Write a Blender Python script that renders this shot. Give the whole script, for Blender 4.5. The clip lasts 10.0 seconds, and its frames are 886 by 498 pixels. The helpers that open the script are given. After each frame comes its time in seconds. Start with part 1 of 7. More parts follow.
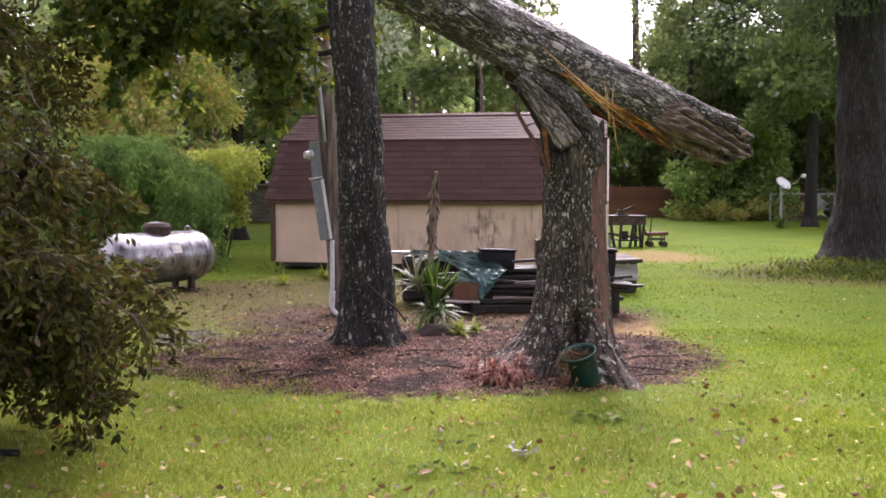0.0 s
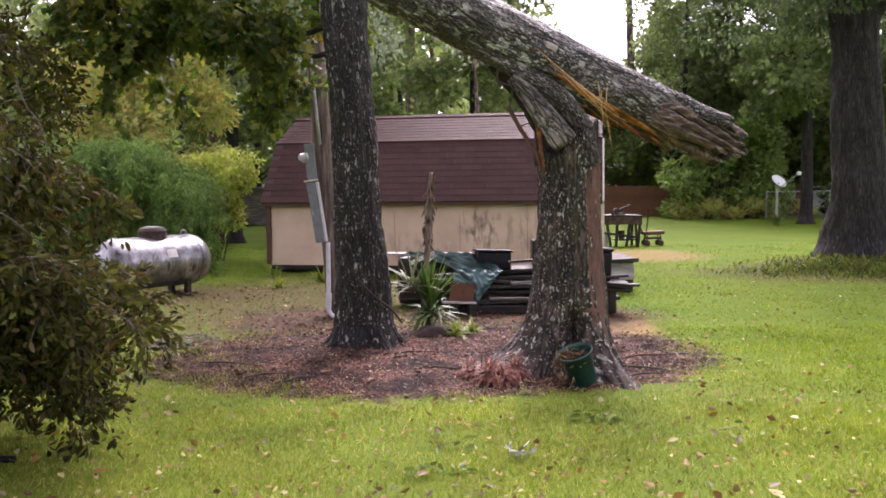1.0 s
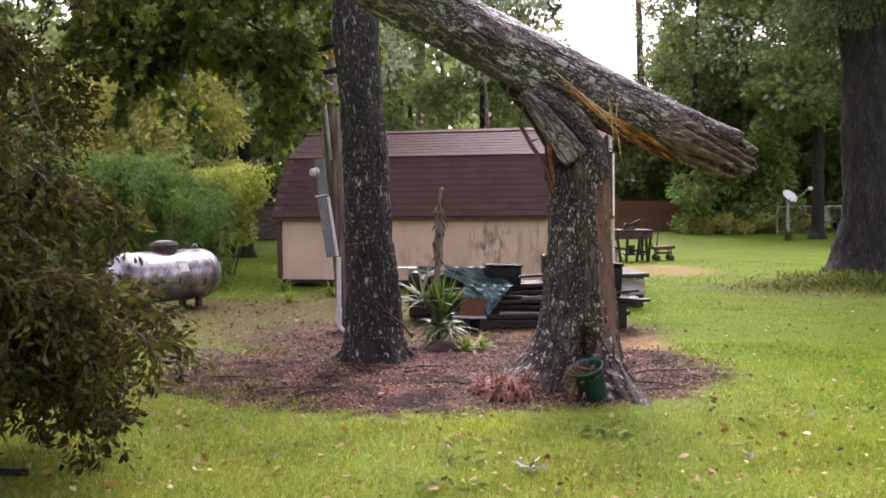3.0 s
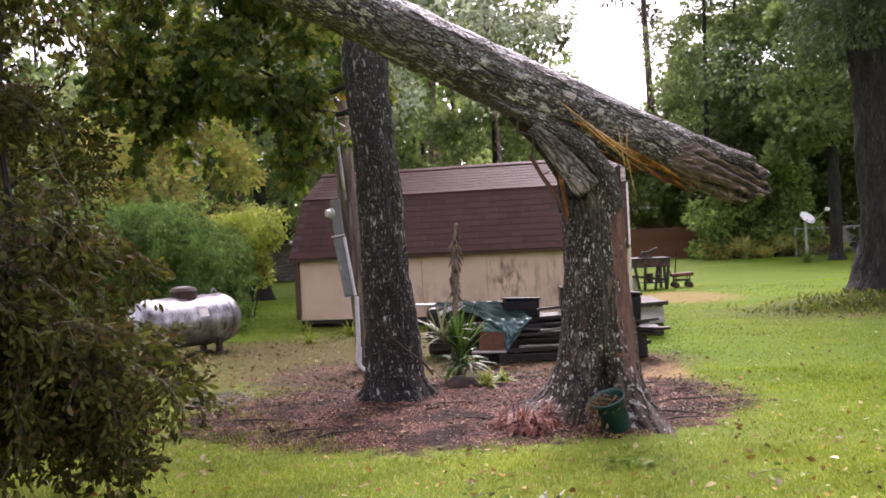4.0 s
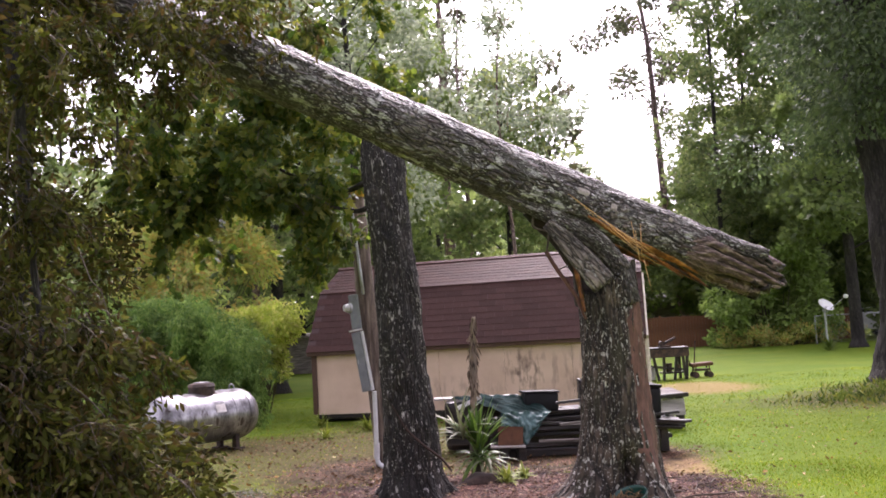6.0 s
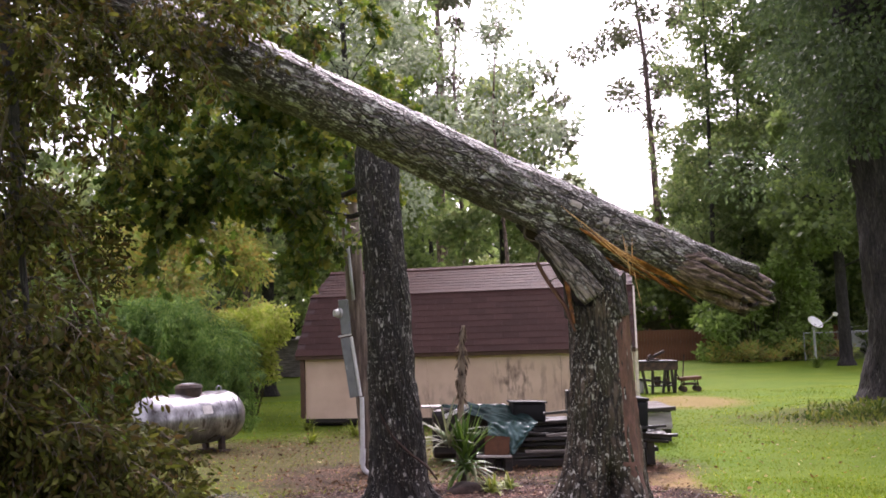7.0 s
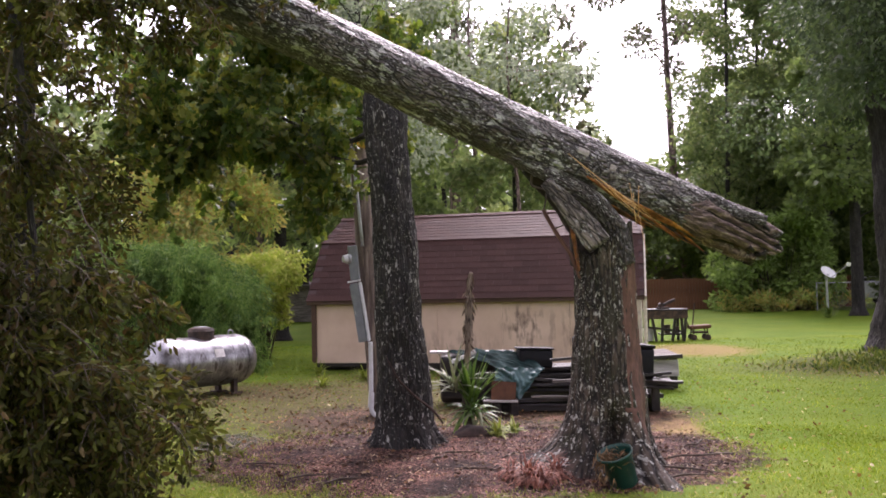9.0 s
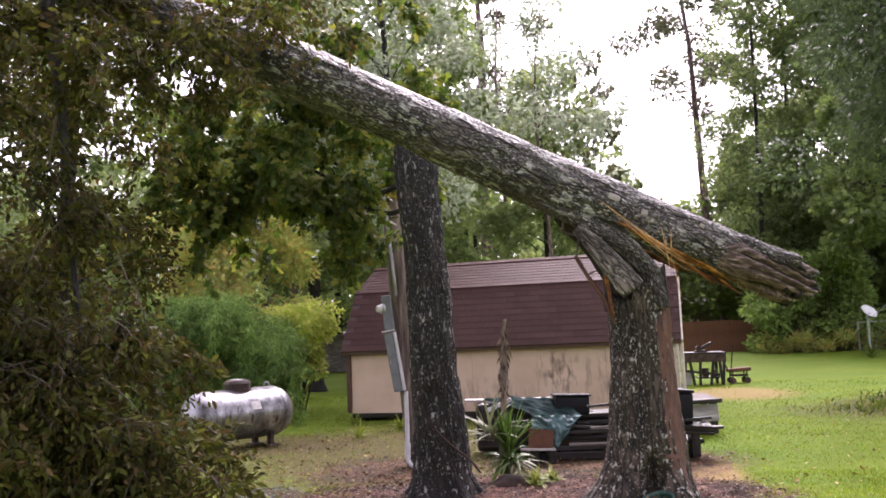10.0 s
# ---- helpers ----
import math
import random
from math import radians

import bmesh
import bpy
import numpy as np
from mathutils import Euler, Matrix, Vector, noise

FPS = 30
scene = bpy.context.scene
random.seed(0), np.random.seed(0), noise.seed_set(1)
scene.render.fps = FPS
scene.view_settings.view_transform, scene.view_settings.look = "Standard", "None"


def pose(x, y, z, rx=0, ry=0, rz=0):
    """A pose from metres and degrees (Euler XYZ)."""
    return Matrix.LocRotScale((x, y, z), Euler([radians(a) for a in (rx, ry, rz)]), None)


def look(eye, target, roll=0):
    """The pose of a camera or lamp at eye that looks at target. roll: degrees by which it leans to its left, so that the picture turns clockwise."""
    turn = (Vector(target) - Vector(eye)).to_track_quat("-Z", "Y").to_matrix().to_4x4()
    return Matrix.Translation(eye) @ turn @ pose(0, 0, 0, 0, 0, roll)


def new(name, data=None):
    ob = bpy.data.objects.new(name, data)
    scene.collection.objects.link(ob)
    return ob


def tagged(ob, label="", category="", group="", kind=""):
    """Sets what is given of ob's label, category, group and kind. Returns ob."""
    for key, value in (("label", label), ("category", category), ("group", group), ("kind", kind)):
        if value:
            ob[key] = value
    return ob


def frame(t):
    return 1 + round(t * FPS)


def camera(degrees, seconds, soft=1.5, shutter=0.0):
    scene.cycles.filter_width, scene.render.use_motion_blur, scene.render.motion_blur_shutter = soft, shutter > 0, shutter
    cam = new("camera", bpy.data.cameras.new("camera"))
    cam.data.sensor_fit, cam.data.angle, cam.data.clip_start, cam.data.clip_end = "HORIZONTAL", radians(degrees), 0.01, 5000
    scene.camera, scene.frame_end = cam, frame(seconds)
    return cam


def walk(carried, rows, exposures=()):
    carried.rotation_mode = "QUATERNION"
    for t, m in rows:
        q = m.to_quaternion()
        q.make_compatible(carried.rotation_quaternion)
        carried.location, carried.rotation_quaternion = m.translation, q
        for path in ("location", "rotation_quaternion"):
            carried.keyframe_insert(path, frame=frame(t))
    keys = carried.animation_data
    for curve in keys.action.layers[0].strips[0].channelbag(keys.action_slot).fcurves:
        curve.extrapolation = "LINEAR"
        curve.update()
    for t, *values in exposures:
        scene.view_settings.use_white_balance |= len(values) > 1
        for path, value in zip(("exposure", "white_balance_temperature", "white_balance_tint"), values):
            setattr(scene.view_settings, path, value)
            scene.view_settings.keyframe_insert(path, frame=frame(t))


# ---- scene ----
cam = camera(54.3, 10.0, soft=1.75)
PATH = [
    (0, (-0.002, -0.004, 1.601), (-0.001, 1.991, 1.454), -0.0),
    (0.5, (0.005, -0.002, 1.601), (-0.002, 1.992, 1.442), -0.6),
    (1, (0.01, 0.0, 1.6), (0.018, 1.995, 1.456), -0.6),
    (1.5, (0.005, -0.011, 1.6), (-0.011, 1.984, 1.458), -0.9),
    (2, (-0.004, -0.013, 1.598), (-0.034, 1.981, 1.448), -1.0),
    (2.5, (-0.002, -0.015, 1.601), (-0.021, 1.98, 1.47), -0.3),
    (4, (0.015, -0.051, 1.608), (-0.037, 1.948, 1.581), -2.8),
    (4.5, (0.006, -0.083, 1.625), (-0.103, 1.913, 1.683), -3.9),
    (5, (0.027, -0.089, 1.634), (-0.052, 1.907, 1.741), -3.8),
    (5.5, (0.019, -0.096, 1.649), (-0.052, 1.897, 1.796), -3.6),
    (5.7, (0.014, -0.113, 1.652), (-0.068, 1.878, 1.818), -3.9),
    (6.8, (-0.01, -0.151, 1.668), (-0.06, 1.839, 1.86), -1.2),
    (7, (0.016, -0.139, 1.67), (-0.043, 1.85, 1.866), -1.8),
    (7.5, (0.05, -0.188, 1.678), (-0.036, 1.8, 1.878), -1.5),
    (8, (0.083, -0.182, 1.672), (-0.004, 1.807, 1.855), -1.5),
    (8.5, (0.084, -0.158, 1.664), (-0.007, 1.837, 1.756), -1.0),
    (9, (0.083, -0.156, 1.663), (-0.012, 1.841, 1.738), -1.3),
    (9.5, (0.08, -0.153, 1.663), (-0.036, 1.841, 1.762), -1.3),
    (9.8, (0.08, -0.186, 1.67), (-0.046, 1.803, 1.836), -2.0),
    (10, (0.079, -0.203, 1.675), (-0.086, 1.782, 1.861), -2.5),
]
walk(cam, [(t, look(eye, target, roll)) for t, eye, target, roll in PATH], [(0.0, 1.66, 6350, 33), (4.0, 1.67, 6350, 33), (5.2, 1.77, 6350, 33), (6.5, 1.65, 6350, 33), (7.5, 1.5, 6350, 33), (8.6, 1.48, 6350, 33), (10.0, 1.7, 6350, 33)])

# ---- light: overcast day, white sky, a broad weak sun from behind and above ----
world = bpy.data.worlds.new("overcast_sky")
scene.world = world
world.use_nodes = True
wn, wl = world.node_tree.nodes, world.node_tree.links
sky = wn.new("ShaderNodeTexSky")
sky.sky_type = "NISHITA"
sky.sun_disc = False
sky.sun_elevation, sky.sun_rotation = radians(50), radians(10)
sky.air_density, sky.dust_density, sky.ozone_density = 1.0, 4.0, 1.0
soften = wn.new("ShaderNodeHueSaturation")
soften.inputs["Saturation"].default_value = 0.18
wl.new(sky.outputs[0], soften.inputs["Color"])
wl.new(soften.outputs[0], wn["Background"].inputs[0])
wn["Background"].inputs[1].default_value = 0.15

sun_data = bpy.data.lights.new("sun", "SUN")
sun_data.energy, sun_data.angle, sun_data.color = 1.5, radians(40), (1.0, 0.97, 0.9)
sun = new("sun", sun_data)
sun.matrix_world = look((8, 50, 50), (0, 8, 0))


# ---- materials ----
def base_material(name):
    m = bpy.data.materials.new(name)
    m.use_nodes = True
    return m, m.node_tree.nodes, m.node_tree.links, m.node_tree.nodes["Principled BSDF"]


def ramp(nodes, stops):
    r = nodes.new("ShaderNodeValToRGB")
    els = r.color_ramp.elements
    while len(els) < len(stops):
        els.new(0.5)
    for e, (p, c) in zip(els, stops):
        e.position, e.color = p, (*c, 1)
    return r


def mixer(nodes, links, fac, a, b):
    m = nodes.new("ShaderNodeMix")
    m.data_type = "RGBA"
    for sock, v in ((m.inputs[0], fac), (m.inputs[6], a), (m.inputs[7], b)):
        if isinstance(v, (int, float)):
            sock.default_value = v
        elif isinstance(v, tuple):
            sock.default_value = (*v, 1)
        else:
            links.new(v, sock)
    return m.outputs[2]


def noise_tex(nodes, links, scale, detail=4, vec=None, rough=0.55):
    n = nodes.new("ShaderNodeTexNoise")
    n.inputs["Scale"].default_value, n.inputs["Detail"].default_value, n.inputs["Roughness"].default_value = scale, detail, rough
    if vec is not None:
        links.new(vec, n.inputs["Vector"])
    return n.outputs[0]


def coords(nodes, links, kind="Object", scale=(1, 1, 1)):
    tc = nodes.new("ShaderNodeTexCoord")
    mp = nodes.new("ShaderNodeMapping")
    mp.inputs["Scale"].default_value = scale
    links.new(tc.outputs[kind], mp.inputs["Vector"])
    return mp.outputs[0]


def bump(nodes, links, bsdf, height, strength=0.5, distance=0.02):
    b = nodes.new("ShaderNodeBump")
    b.inputs["Strength"].default_value, b.inputs["Distance"].default_value = strength, distance
    links.new(height, b.inputs["Height"])
    links.new(b.outputs[0], bsdf.inputs["Normal"])


def mix_material(name, dark, mid, light, scale=8.0, rough=0.8, metal=0.0, stretch=(1, 1, 1), bump_s=0.3, fine=60.0, spots=None, coord="Object"):
    """Worn surface: broad stains and fine grain between three tones."""
    m, n, l, b = base_material(name)
    v = coords(n, l, coord, stretch)
    broad = noise_tex(n, l, scale, 5, v)
    grain = noise_tex(n, l, fine, 3, v)
    r = ramp(n, [(0.3, dark), (0.5, mid), (0.72, light)])
    add = n.new("ShaderNodeMath")
    add.operation = "MULTIPLY_ADD"
    l.new(grain, add.inputs[0])
    add.inputs[1].default_value = 0.35
    l.new(broad, add.inputs[2])
    off = n.new("ShaderNodeMath")
    off.operation = "SUBTRACT"
    l.new(add.outputs[0], off.inputs[0])
    off.inputs[1].default_value = 0.17
    l.new(off.outputs[0], r.inputs[0])
    col = r.outputs[0]
    if spots:
        sc, lo, tone = spots
        sp = noise_tex(n, l, sc, 4, v, 0.6)
        sr = ramp(n, [(lo, (0, 0, 0)), (lo + 0.06, (1, 1, 1))])
        l.new(sp, sr.inputs[0])
        col = mixer(n, l, sr.outputs[0], col, tone)
    l.new(col, b.inputs["Base Color"])
    b.inputs["Roughness"].default_value, b.inputs["Metallic"].default_value = rough, metal
    if bump_s:
        bump(n, l, b, add.outputs[0], bump_s)
    return m


def bark_material(name, furrow, ridge, lichen, lichen_at=0.6, ridge_scale=16.0, moss=None, rough=0.8, along=0.3, stain_scale=3.5, flecks=(11, 27, 58), lichen_along=0.5):
    m, n, l, b = base_material(name)
    v = coords(n, l, "UV", (1, along, 1))
    v2 = coords(n, l, "UV", (1, lichen_along, 1))
    vor = n.new("ShaderNodeTexVoronoi")
    vor.feature = "DISTANCE_TO_EDGE"
    vor.inputs["Scale"].default_value = ridge_scale
    warp = n.new("ShaderNodeVectorMath")
    warp.operation = "MULTIPLY_ADD"
    nz = n.new("ShaderNodeTexNoise")
    nz.inputs["Scale"].default_value, nz.inputs["Detail"].default_value = 9, 4
    l.new(v, nz.inputs["Vector"])
    l.new(nz.outputs[1], warp.inputs[0])
    warp.inputs[1].default_value = (0.12, 0.12, 0)
    l.new(v, warp.inputs[2])
    l.new(warp.outputs[0], vor.inputs["Vector"])
    edge = ramp(n, [(0.0, (0, 0, 0)), (0.25, (1, 1, 1))])
    l.new(vor.outputs["Distance"], edge.inputs[0])
    fine = noise_tex(n, l, 55, 5, v, 0.65)
    broad = noise_tex(n, l, stain_scale, 4, v2)
    h = n.new("ShaderNodeMath")
    h.operation = "MULTIPLY_ADD"
    l.new(fine, h.inputs[0])
    h.inputs[1].default_value = 0.9
    l.new(edge.outputs[0], h.inputs[2])
    tone = ramp(n, [(0.45, furrow), (1.05, ridge), (1.5, tuple(min(1, c * 1.7) for c in ridge))])
    half = n.new("ShaderNodeMath")
    half.operation = "MULTIPLY"
    l.new(h.outputs[0], half.inputs[0])
    half.inputs[1].default_value = 0.62
    tone.color_ramp.elements[0].position, tone.color_ramp.elements[1].position, tone.color_ramp.elements[2].position = 0.28, 0.62, 0.95
    l.new(half.outputs[0], tone.inputs[0])
    stain = ramp(n, [(0.36, (0.28, 0.25, 0.23)), (0.64, (1.25, 1.25, 1.25))])
    l.new(broad, stain.inputs[0])
    mul = n.new("ShaderNodeMix")
    mul.data_type, mul.blend_type = "RGBA", "MULTIPLY"
    mul.inputs[0].default_value = 1.0
    l.new(tone.outputs[0], mul.inputs[6])
    l.new(stain.outputs[0], mul.inputs[7])
    col = mul.outputs[2]
    if moss:
        mo = ramp(n, [(0.52, (0, 0, 0)), (0.62, (0.7, 0.7, 0.7))])
        l.new(noise_tex(n, l, 6, 5, v2, 0.6), mo.inputs[0])
        col = mixer(n, l, mo.outputs[0], col, moss)
    # lichen: pale blotches of three sizes, gathered in colonies
    colony = ramp(n, [(0.36, (0.12, 0.12, 0.12)), (0.56, (1, 1, 1))])
    l.new(noise_tex(n, l, 3.2, 3, v2, 0.6), colony.inputs[0])
    for sc, lo in zip(flecks, (lichen_at + 0.01, lichen_at + 0.02, lichen_at + 0.015)):
        sp = ramp(n, [(lo, (0, 0, 0)), (lo + 0.035, (1, 1, 1))])
        l.new(noise_tex(n, l, sc, 3, v2, 0.5), sp.inputs[0])
        brk = ramp(n, [(0.38, (0.35, 0.35, 0.35)), (0.55, (1, 1, 1))])
        l.new(fine, brk.inputs[0])
        mm = n.new("ShaderNodeMath")
        mm.operation = "MULTIPLY"
        l.new(sp.outputs[0], mm.inputs[0])
        l.new(brk.outputs[0], mm.inputs[1])
        gather = n.new("ShaderNodeMath")
        gather.operation = "MULTIPLY"
        l.new(mm.outputs[0], gather.inputs[0])
        l.new(colony.outputs[0], gather.inputs[1])
        col = mixer(n, l, gather.outputs[0], col, lichen)
    l.new(col, b.inputs["Base Color"])
    b.inputs["Roughness"].default_value = rough
    bump(n, l, b, h.outputs[0], 0.9, 0.025)
    return m


# bed and litter areas on the ground: centre x, y and half sizes
BED = (-0.1, 8.1, 2.65, 1.72)
LITTER = (-1.7, 11.9, 2.4, 3.4)
DUST = (2.1, 9.9, 0.34, 1.3)
DUST2 = (4.9, 19.6, 1.1, 1.6)
PILEBED = (1.1, 10.6, 1.5, 1.25)
WET = (-2.7, 9.0, 0.4, 0.5)
MOUND = (7.4, 15.2, 2.6, 1.6)
LITTER2 = (-4.2, 13.2, 1.7, 1.2)
POLEBED = (-1.5, 10.4, 0.95, 1.1)
DRY_LAWN = (-1.0, 5.6, 4.3, 5.6)
LUSH = (0.7, 0.82, 0.42)


def lush_tint(n, l, col):
    """Greener away from the dry stretch of lawn."""
    v = coords(n, l)
    mp = n.new("ShaderNodeMapping")
    mp.vector_type = "TEXTURE"
    mp.inputs["Location"].default_value = (DRY_LAWN[0], DRY_LAWN[1], 0)
    mp.inputs["Scale"].default_value = (DRY_LAWN[2], DRY_LAWN[3], 1000)
    l.new(v, mp.inputs["Vector"])
    ln = n.new("ShaderNodeVectorMath")
    ln.operation = "LENGTH"
    l.new(mp.outputs[0], ln.inputs[0])
    add = n.new("ShaderNodeMath")
    add.operation = "MULTIPLY_ADD"
    l.new(noise_tex(n, l, 0.9, 5, v, 0.6), add.inputs[0])
    add.inputs[1].default_value = 1.1
    l.new(ln.outputs["Value"], add.inputs[2])
    mr = n.new("ShaderNodeMapRange")
    mr.inputs["From Min"].default_value, mr.inputs["From Max"].default_value = 1.15, 1.75
    l.new(add.outputs[0], mr.inputs["Value"])
    mul = n.new("ShaderNodeMix")
    mul.data_type, mul.blend_type = "RGBA", "MULTIPLY"
    l.new(mr.outputs[0], mul.inputs[0])
    l.new(col, mul.inputs[6])
    mul.inputs[7].default_value = (*LUSH, 1)
    return mul.outputs[2]


def leaf_material(name, tones, gloss=0.45, through_light=0.35, sheen=0.3, lawn=False):
    """Leaves: each leaf its own tone, some light passing through."""
    m, n, l, b = base_material(name)
    geo = n.new("ShaderNodeNewGeometry")
    r = ramp(n, [(i / (len(tones) - 1), t) for i, t in enumerate(tones)])
    l.new(geo.outputs["Random Per Island"], r.inputs[0])
    v = coords(n, l)
    patch = ramp(n, [(0.3, (0.6, 0.6, 0.6)), (0.7, (1.35, 1.3, 1.1))])
    l.new(noise_tex(n, l, 1.3, 3, v), patch.inputs[0])
    mul = n.new("ShaderNodeMix")
    mul.data_type, mul.blend_type = "RGBA", "MULTIPLY"
    mul.inputs[0].default_value = 1.0
    l.new(r.outputs[0], mul.inputs[6])
    l.new(patch.outputs[0], mul.inputs[7])
    leaf_col = lush_tint(n, l, mul.outputs[2]) if lawn else mul.outputs[2]
    l.new(leaf_col, b.inputs["Base Color"])
    b.inputs["Roughness"].default_value = gloss
    b.inputs["Specular IOR Level"].default_value = sheen
    tr = n.new("ShaderNodeBsdfTranslucent")
    bright = n.new("ShaderNodeHueSaturation")
    bright.inputs["Saturation"].default_value, bright.inputs["Value"].default_value = 1.1, 1.5
    l.new(leaf_col, bright.inputs["Color"])
    l.new(bright.outputs[0], tr.inputs[0])
    mx = n.new("ShaderNodeMixShader")
    mx.inputs[0].default_value = through_light
    l.new(b.outputs[0], mx.inputs[1])
    l.new(tr.outputs[0], mx.inputs[2])
    l.new(mx.outputs[0], n["Material Output"].inputs[0])
    return m


def plain(name, col, rough=0.6, metal=0.0, vary=0.25, scale=12.0):
    d, li = tuple(c * (1 - vary) for c in col), tuple(min(1, c * (1 + vary)) for c in col)
    return mix_material(name, d, col, li, scale, rough, metal, bump_s=0.12)


def ground_material():
    m, n, l, b = base_material("lawn_and_soil")
    v = coords(n, l)
    sep = n.new("ShaderNodeSeparateXYZ")
    l.new(v, sep.inputs[0])
    fine = noise_tex(n, l, 45, 6, v, 0.7)
    mid = noise_tex(n, l, 5, 5, v, 0.6)
    broad = noise_tex(n, l, 0.55, 4, v)
    lawn = ramp(n, [(0.3, (0.098, 0.138, 0.018)), (0.5, (0.138, 0.19, 0.026)), (0.72, (0.17, 0.225, 0.035))])
    l.new(fine, lawn.inputs[0])
    tint = ramp(n, [(0.35, (0.82, 0.92, 0.8)), (0.65, (1.18, 1.06, 0.9))])
    l.new(broad, tint.inputs[0])
    mul = n.new("ShaderNodeMix")
    mul.data_type, mul.blend_type = "RGBA", "MULTIPLY"
    mul.inputs[0].default_value = 1.0
    l.new(lawn.outputs[0], mul.inputs[6])
    l.new(tint.outputs[0], mul.inputs[7])
    col = lush_tint(n, l, mul.outputs[2])

    def mask(area, wobble, soft, amount=1.0):
        cx, cy, rx, ry = area
        mp = n.new("ShaderNodeMapping")
        mp.vector_type = "TEXTURE"
        mp.inputs["Location"].default_value, mp.inputs["Scale"].default_value = (cx, cy, 0), (rx, ry, 1000)
        l.new(v, mp.inputs["Vector"])
        ln = n.new("ShaderNodeVectorMath")
        ln.operation = "LENGTH"
        l.new(mp.outputs[0], ln.inputs[0])
        add = n.new("ShaderNodeMath")
        add.operation = "MULTIPLY_ADD"
        l.new(mid, add.inputs[0])
        add.inputs[1].default_value = wobble
        l.new(ln.outputs["Value"], add.inputs[2])
        mr = n.new("ShaderNodeMapRange")
        mr.inputs["From Min"].default_value, mr.inputs["From Max"].default_value = 1 + wobble / 2 - soft, 1 + wobble / 2 + soft
        mr.inputs["To Min"].default_value, mr.inputs["To Max"].default_value = amount, 0.0
        l.new(add.outputs[0], mr.inputs["Value"])
        return mr.outputs[0]

    mulch = ramp(n, [(0.4, (0.009, 0.005, 0.004)), (0.52, (0.06, 0.029, 0.023)), (0.62, (0.27, 0.155, 0.125))])
    l.new(fine, mulch.inputs[0])
    damp = ramp(n, [(0.38, (0.22, 0.2, 0.2)), (0.5, (0.8, 0.75, 0.75)), (0.64, (1.7, 1.6, 1.5))])
    l.new(noise_tex(n, l, 2.6, 5, v, 0.65), damp.inputs[0])
    bedmix = n.new("ShaderNodeMix")
    bedmix.data_type, bedmix.blend_type = "RGBA", "MULTIPLY"
    bedmix.inputs[0].default_value = 1.0
    l.new(mulch.outputs[0], bedmix.inputs[6])
    l.new(damp.outputs[0], bedmix.inputs[7])
    litter = ramp(n, [(0.33, (0.025, 0.02, 0.009)), (0.5, (0.072, 0.062, 0.021)), (0.7, (0.16, 0.105, 0.052))])
    l.new(fine, litter.inputs[0])
    dust = ramp(n, [(0.35, (0.17, 0.105, 0.045)), (0.65, (0.36, 0.23, 0.11))])
    l.new(fine, dust.inputs[0])
    col = mixer(n, l, mask(LITTER, 1.4, 0.4, 0.9), col, litter.outputs[0])
    col = mixer(n, l, mask(LITTER2, 1.0, 0.3, 0.8), col, litter.outputs[0])
    col = mixer(n, l, mask(MOUND, 1.2, 0.4, 0.8), col, litter.outputs[0])
    col = mixer(n, l, mask(DUST, 0.8, 0.3, 0.85), col, dust.outputs[0])
    col = mixer(n, l, mask(DUST2, 0.8, 0.3, 0.7), col, dust.outputs[0])
    col = mixer(n, l, mask(PILEBED, 0.9, 0.25, 0.9), col, bedmix.outputs[2])
    col = mixer(n, l, mask(POLEBED, 1.4, 0.3, 0.8), col, bedmix.outputs[2])
    col = mixer(n, l, mask(BED, 0.5, 0.06), col, bedmix.outputs[2])
    wet = mask(WET, 1.6, 0.12)
    col = mixer(n, l, wet, col, (0.035, 0.03, 0.026))
    l.new(col, b.inputs["Base Color"])
    rr = n.new("ShaderNodeMapRange")
    rr.inputs["To Min"].default_value, rr.inputs["To Max"].default_value = 0.85, 0.06
    l.new(wet, rr.inputs["Value"])
    l.new(rr.outputs[0], b.inputs["Roughness"])
    b.inputs["Specular IOR Level"].default_value = 0.12
    bump(n, l, b, fine, 0.5, 0.03)
    return m


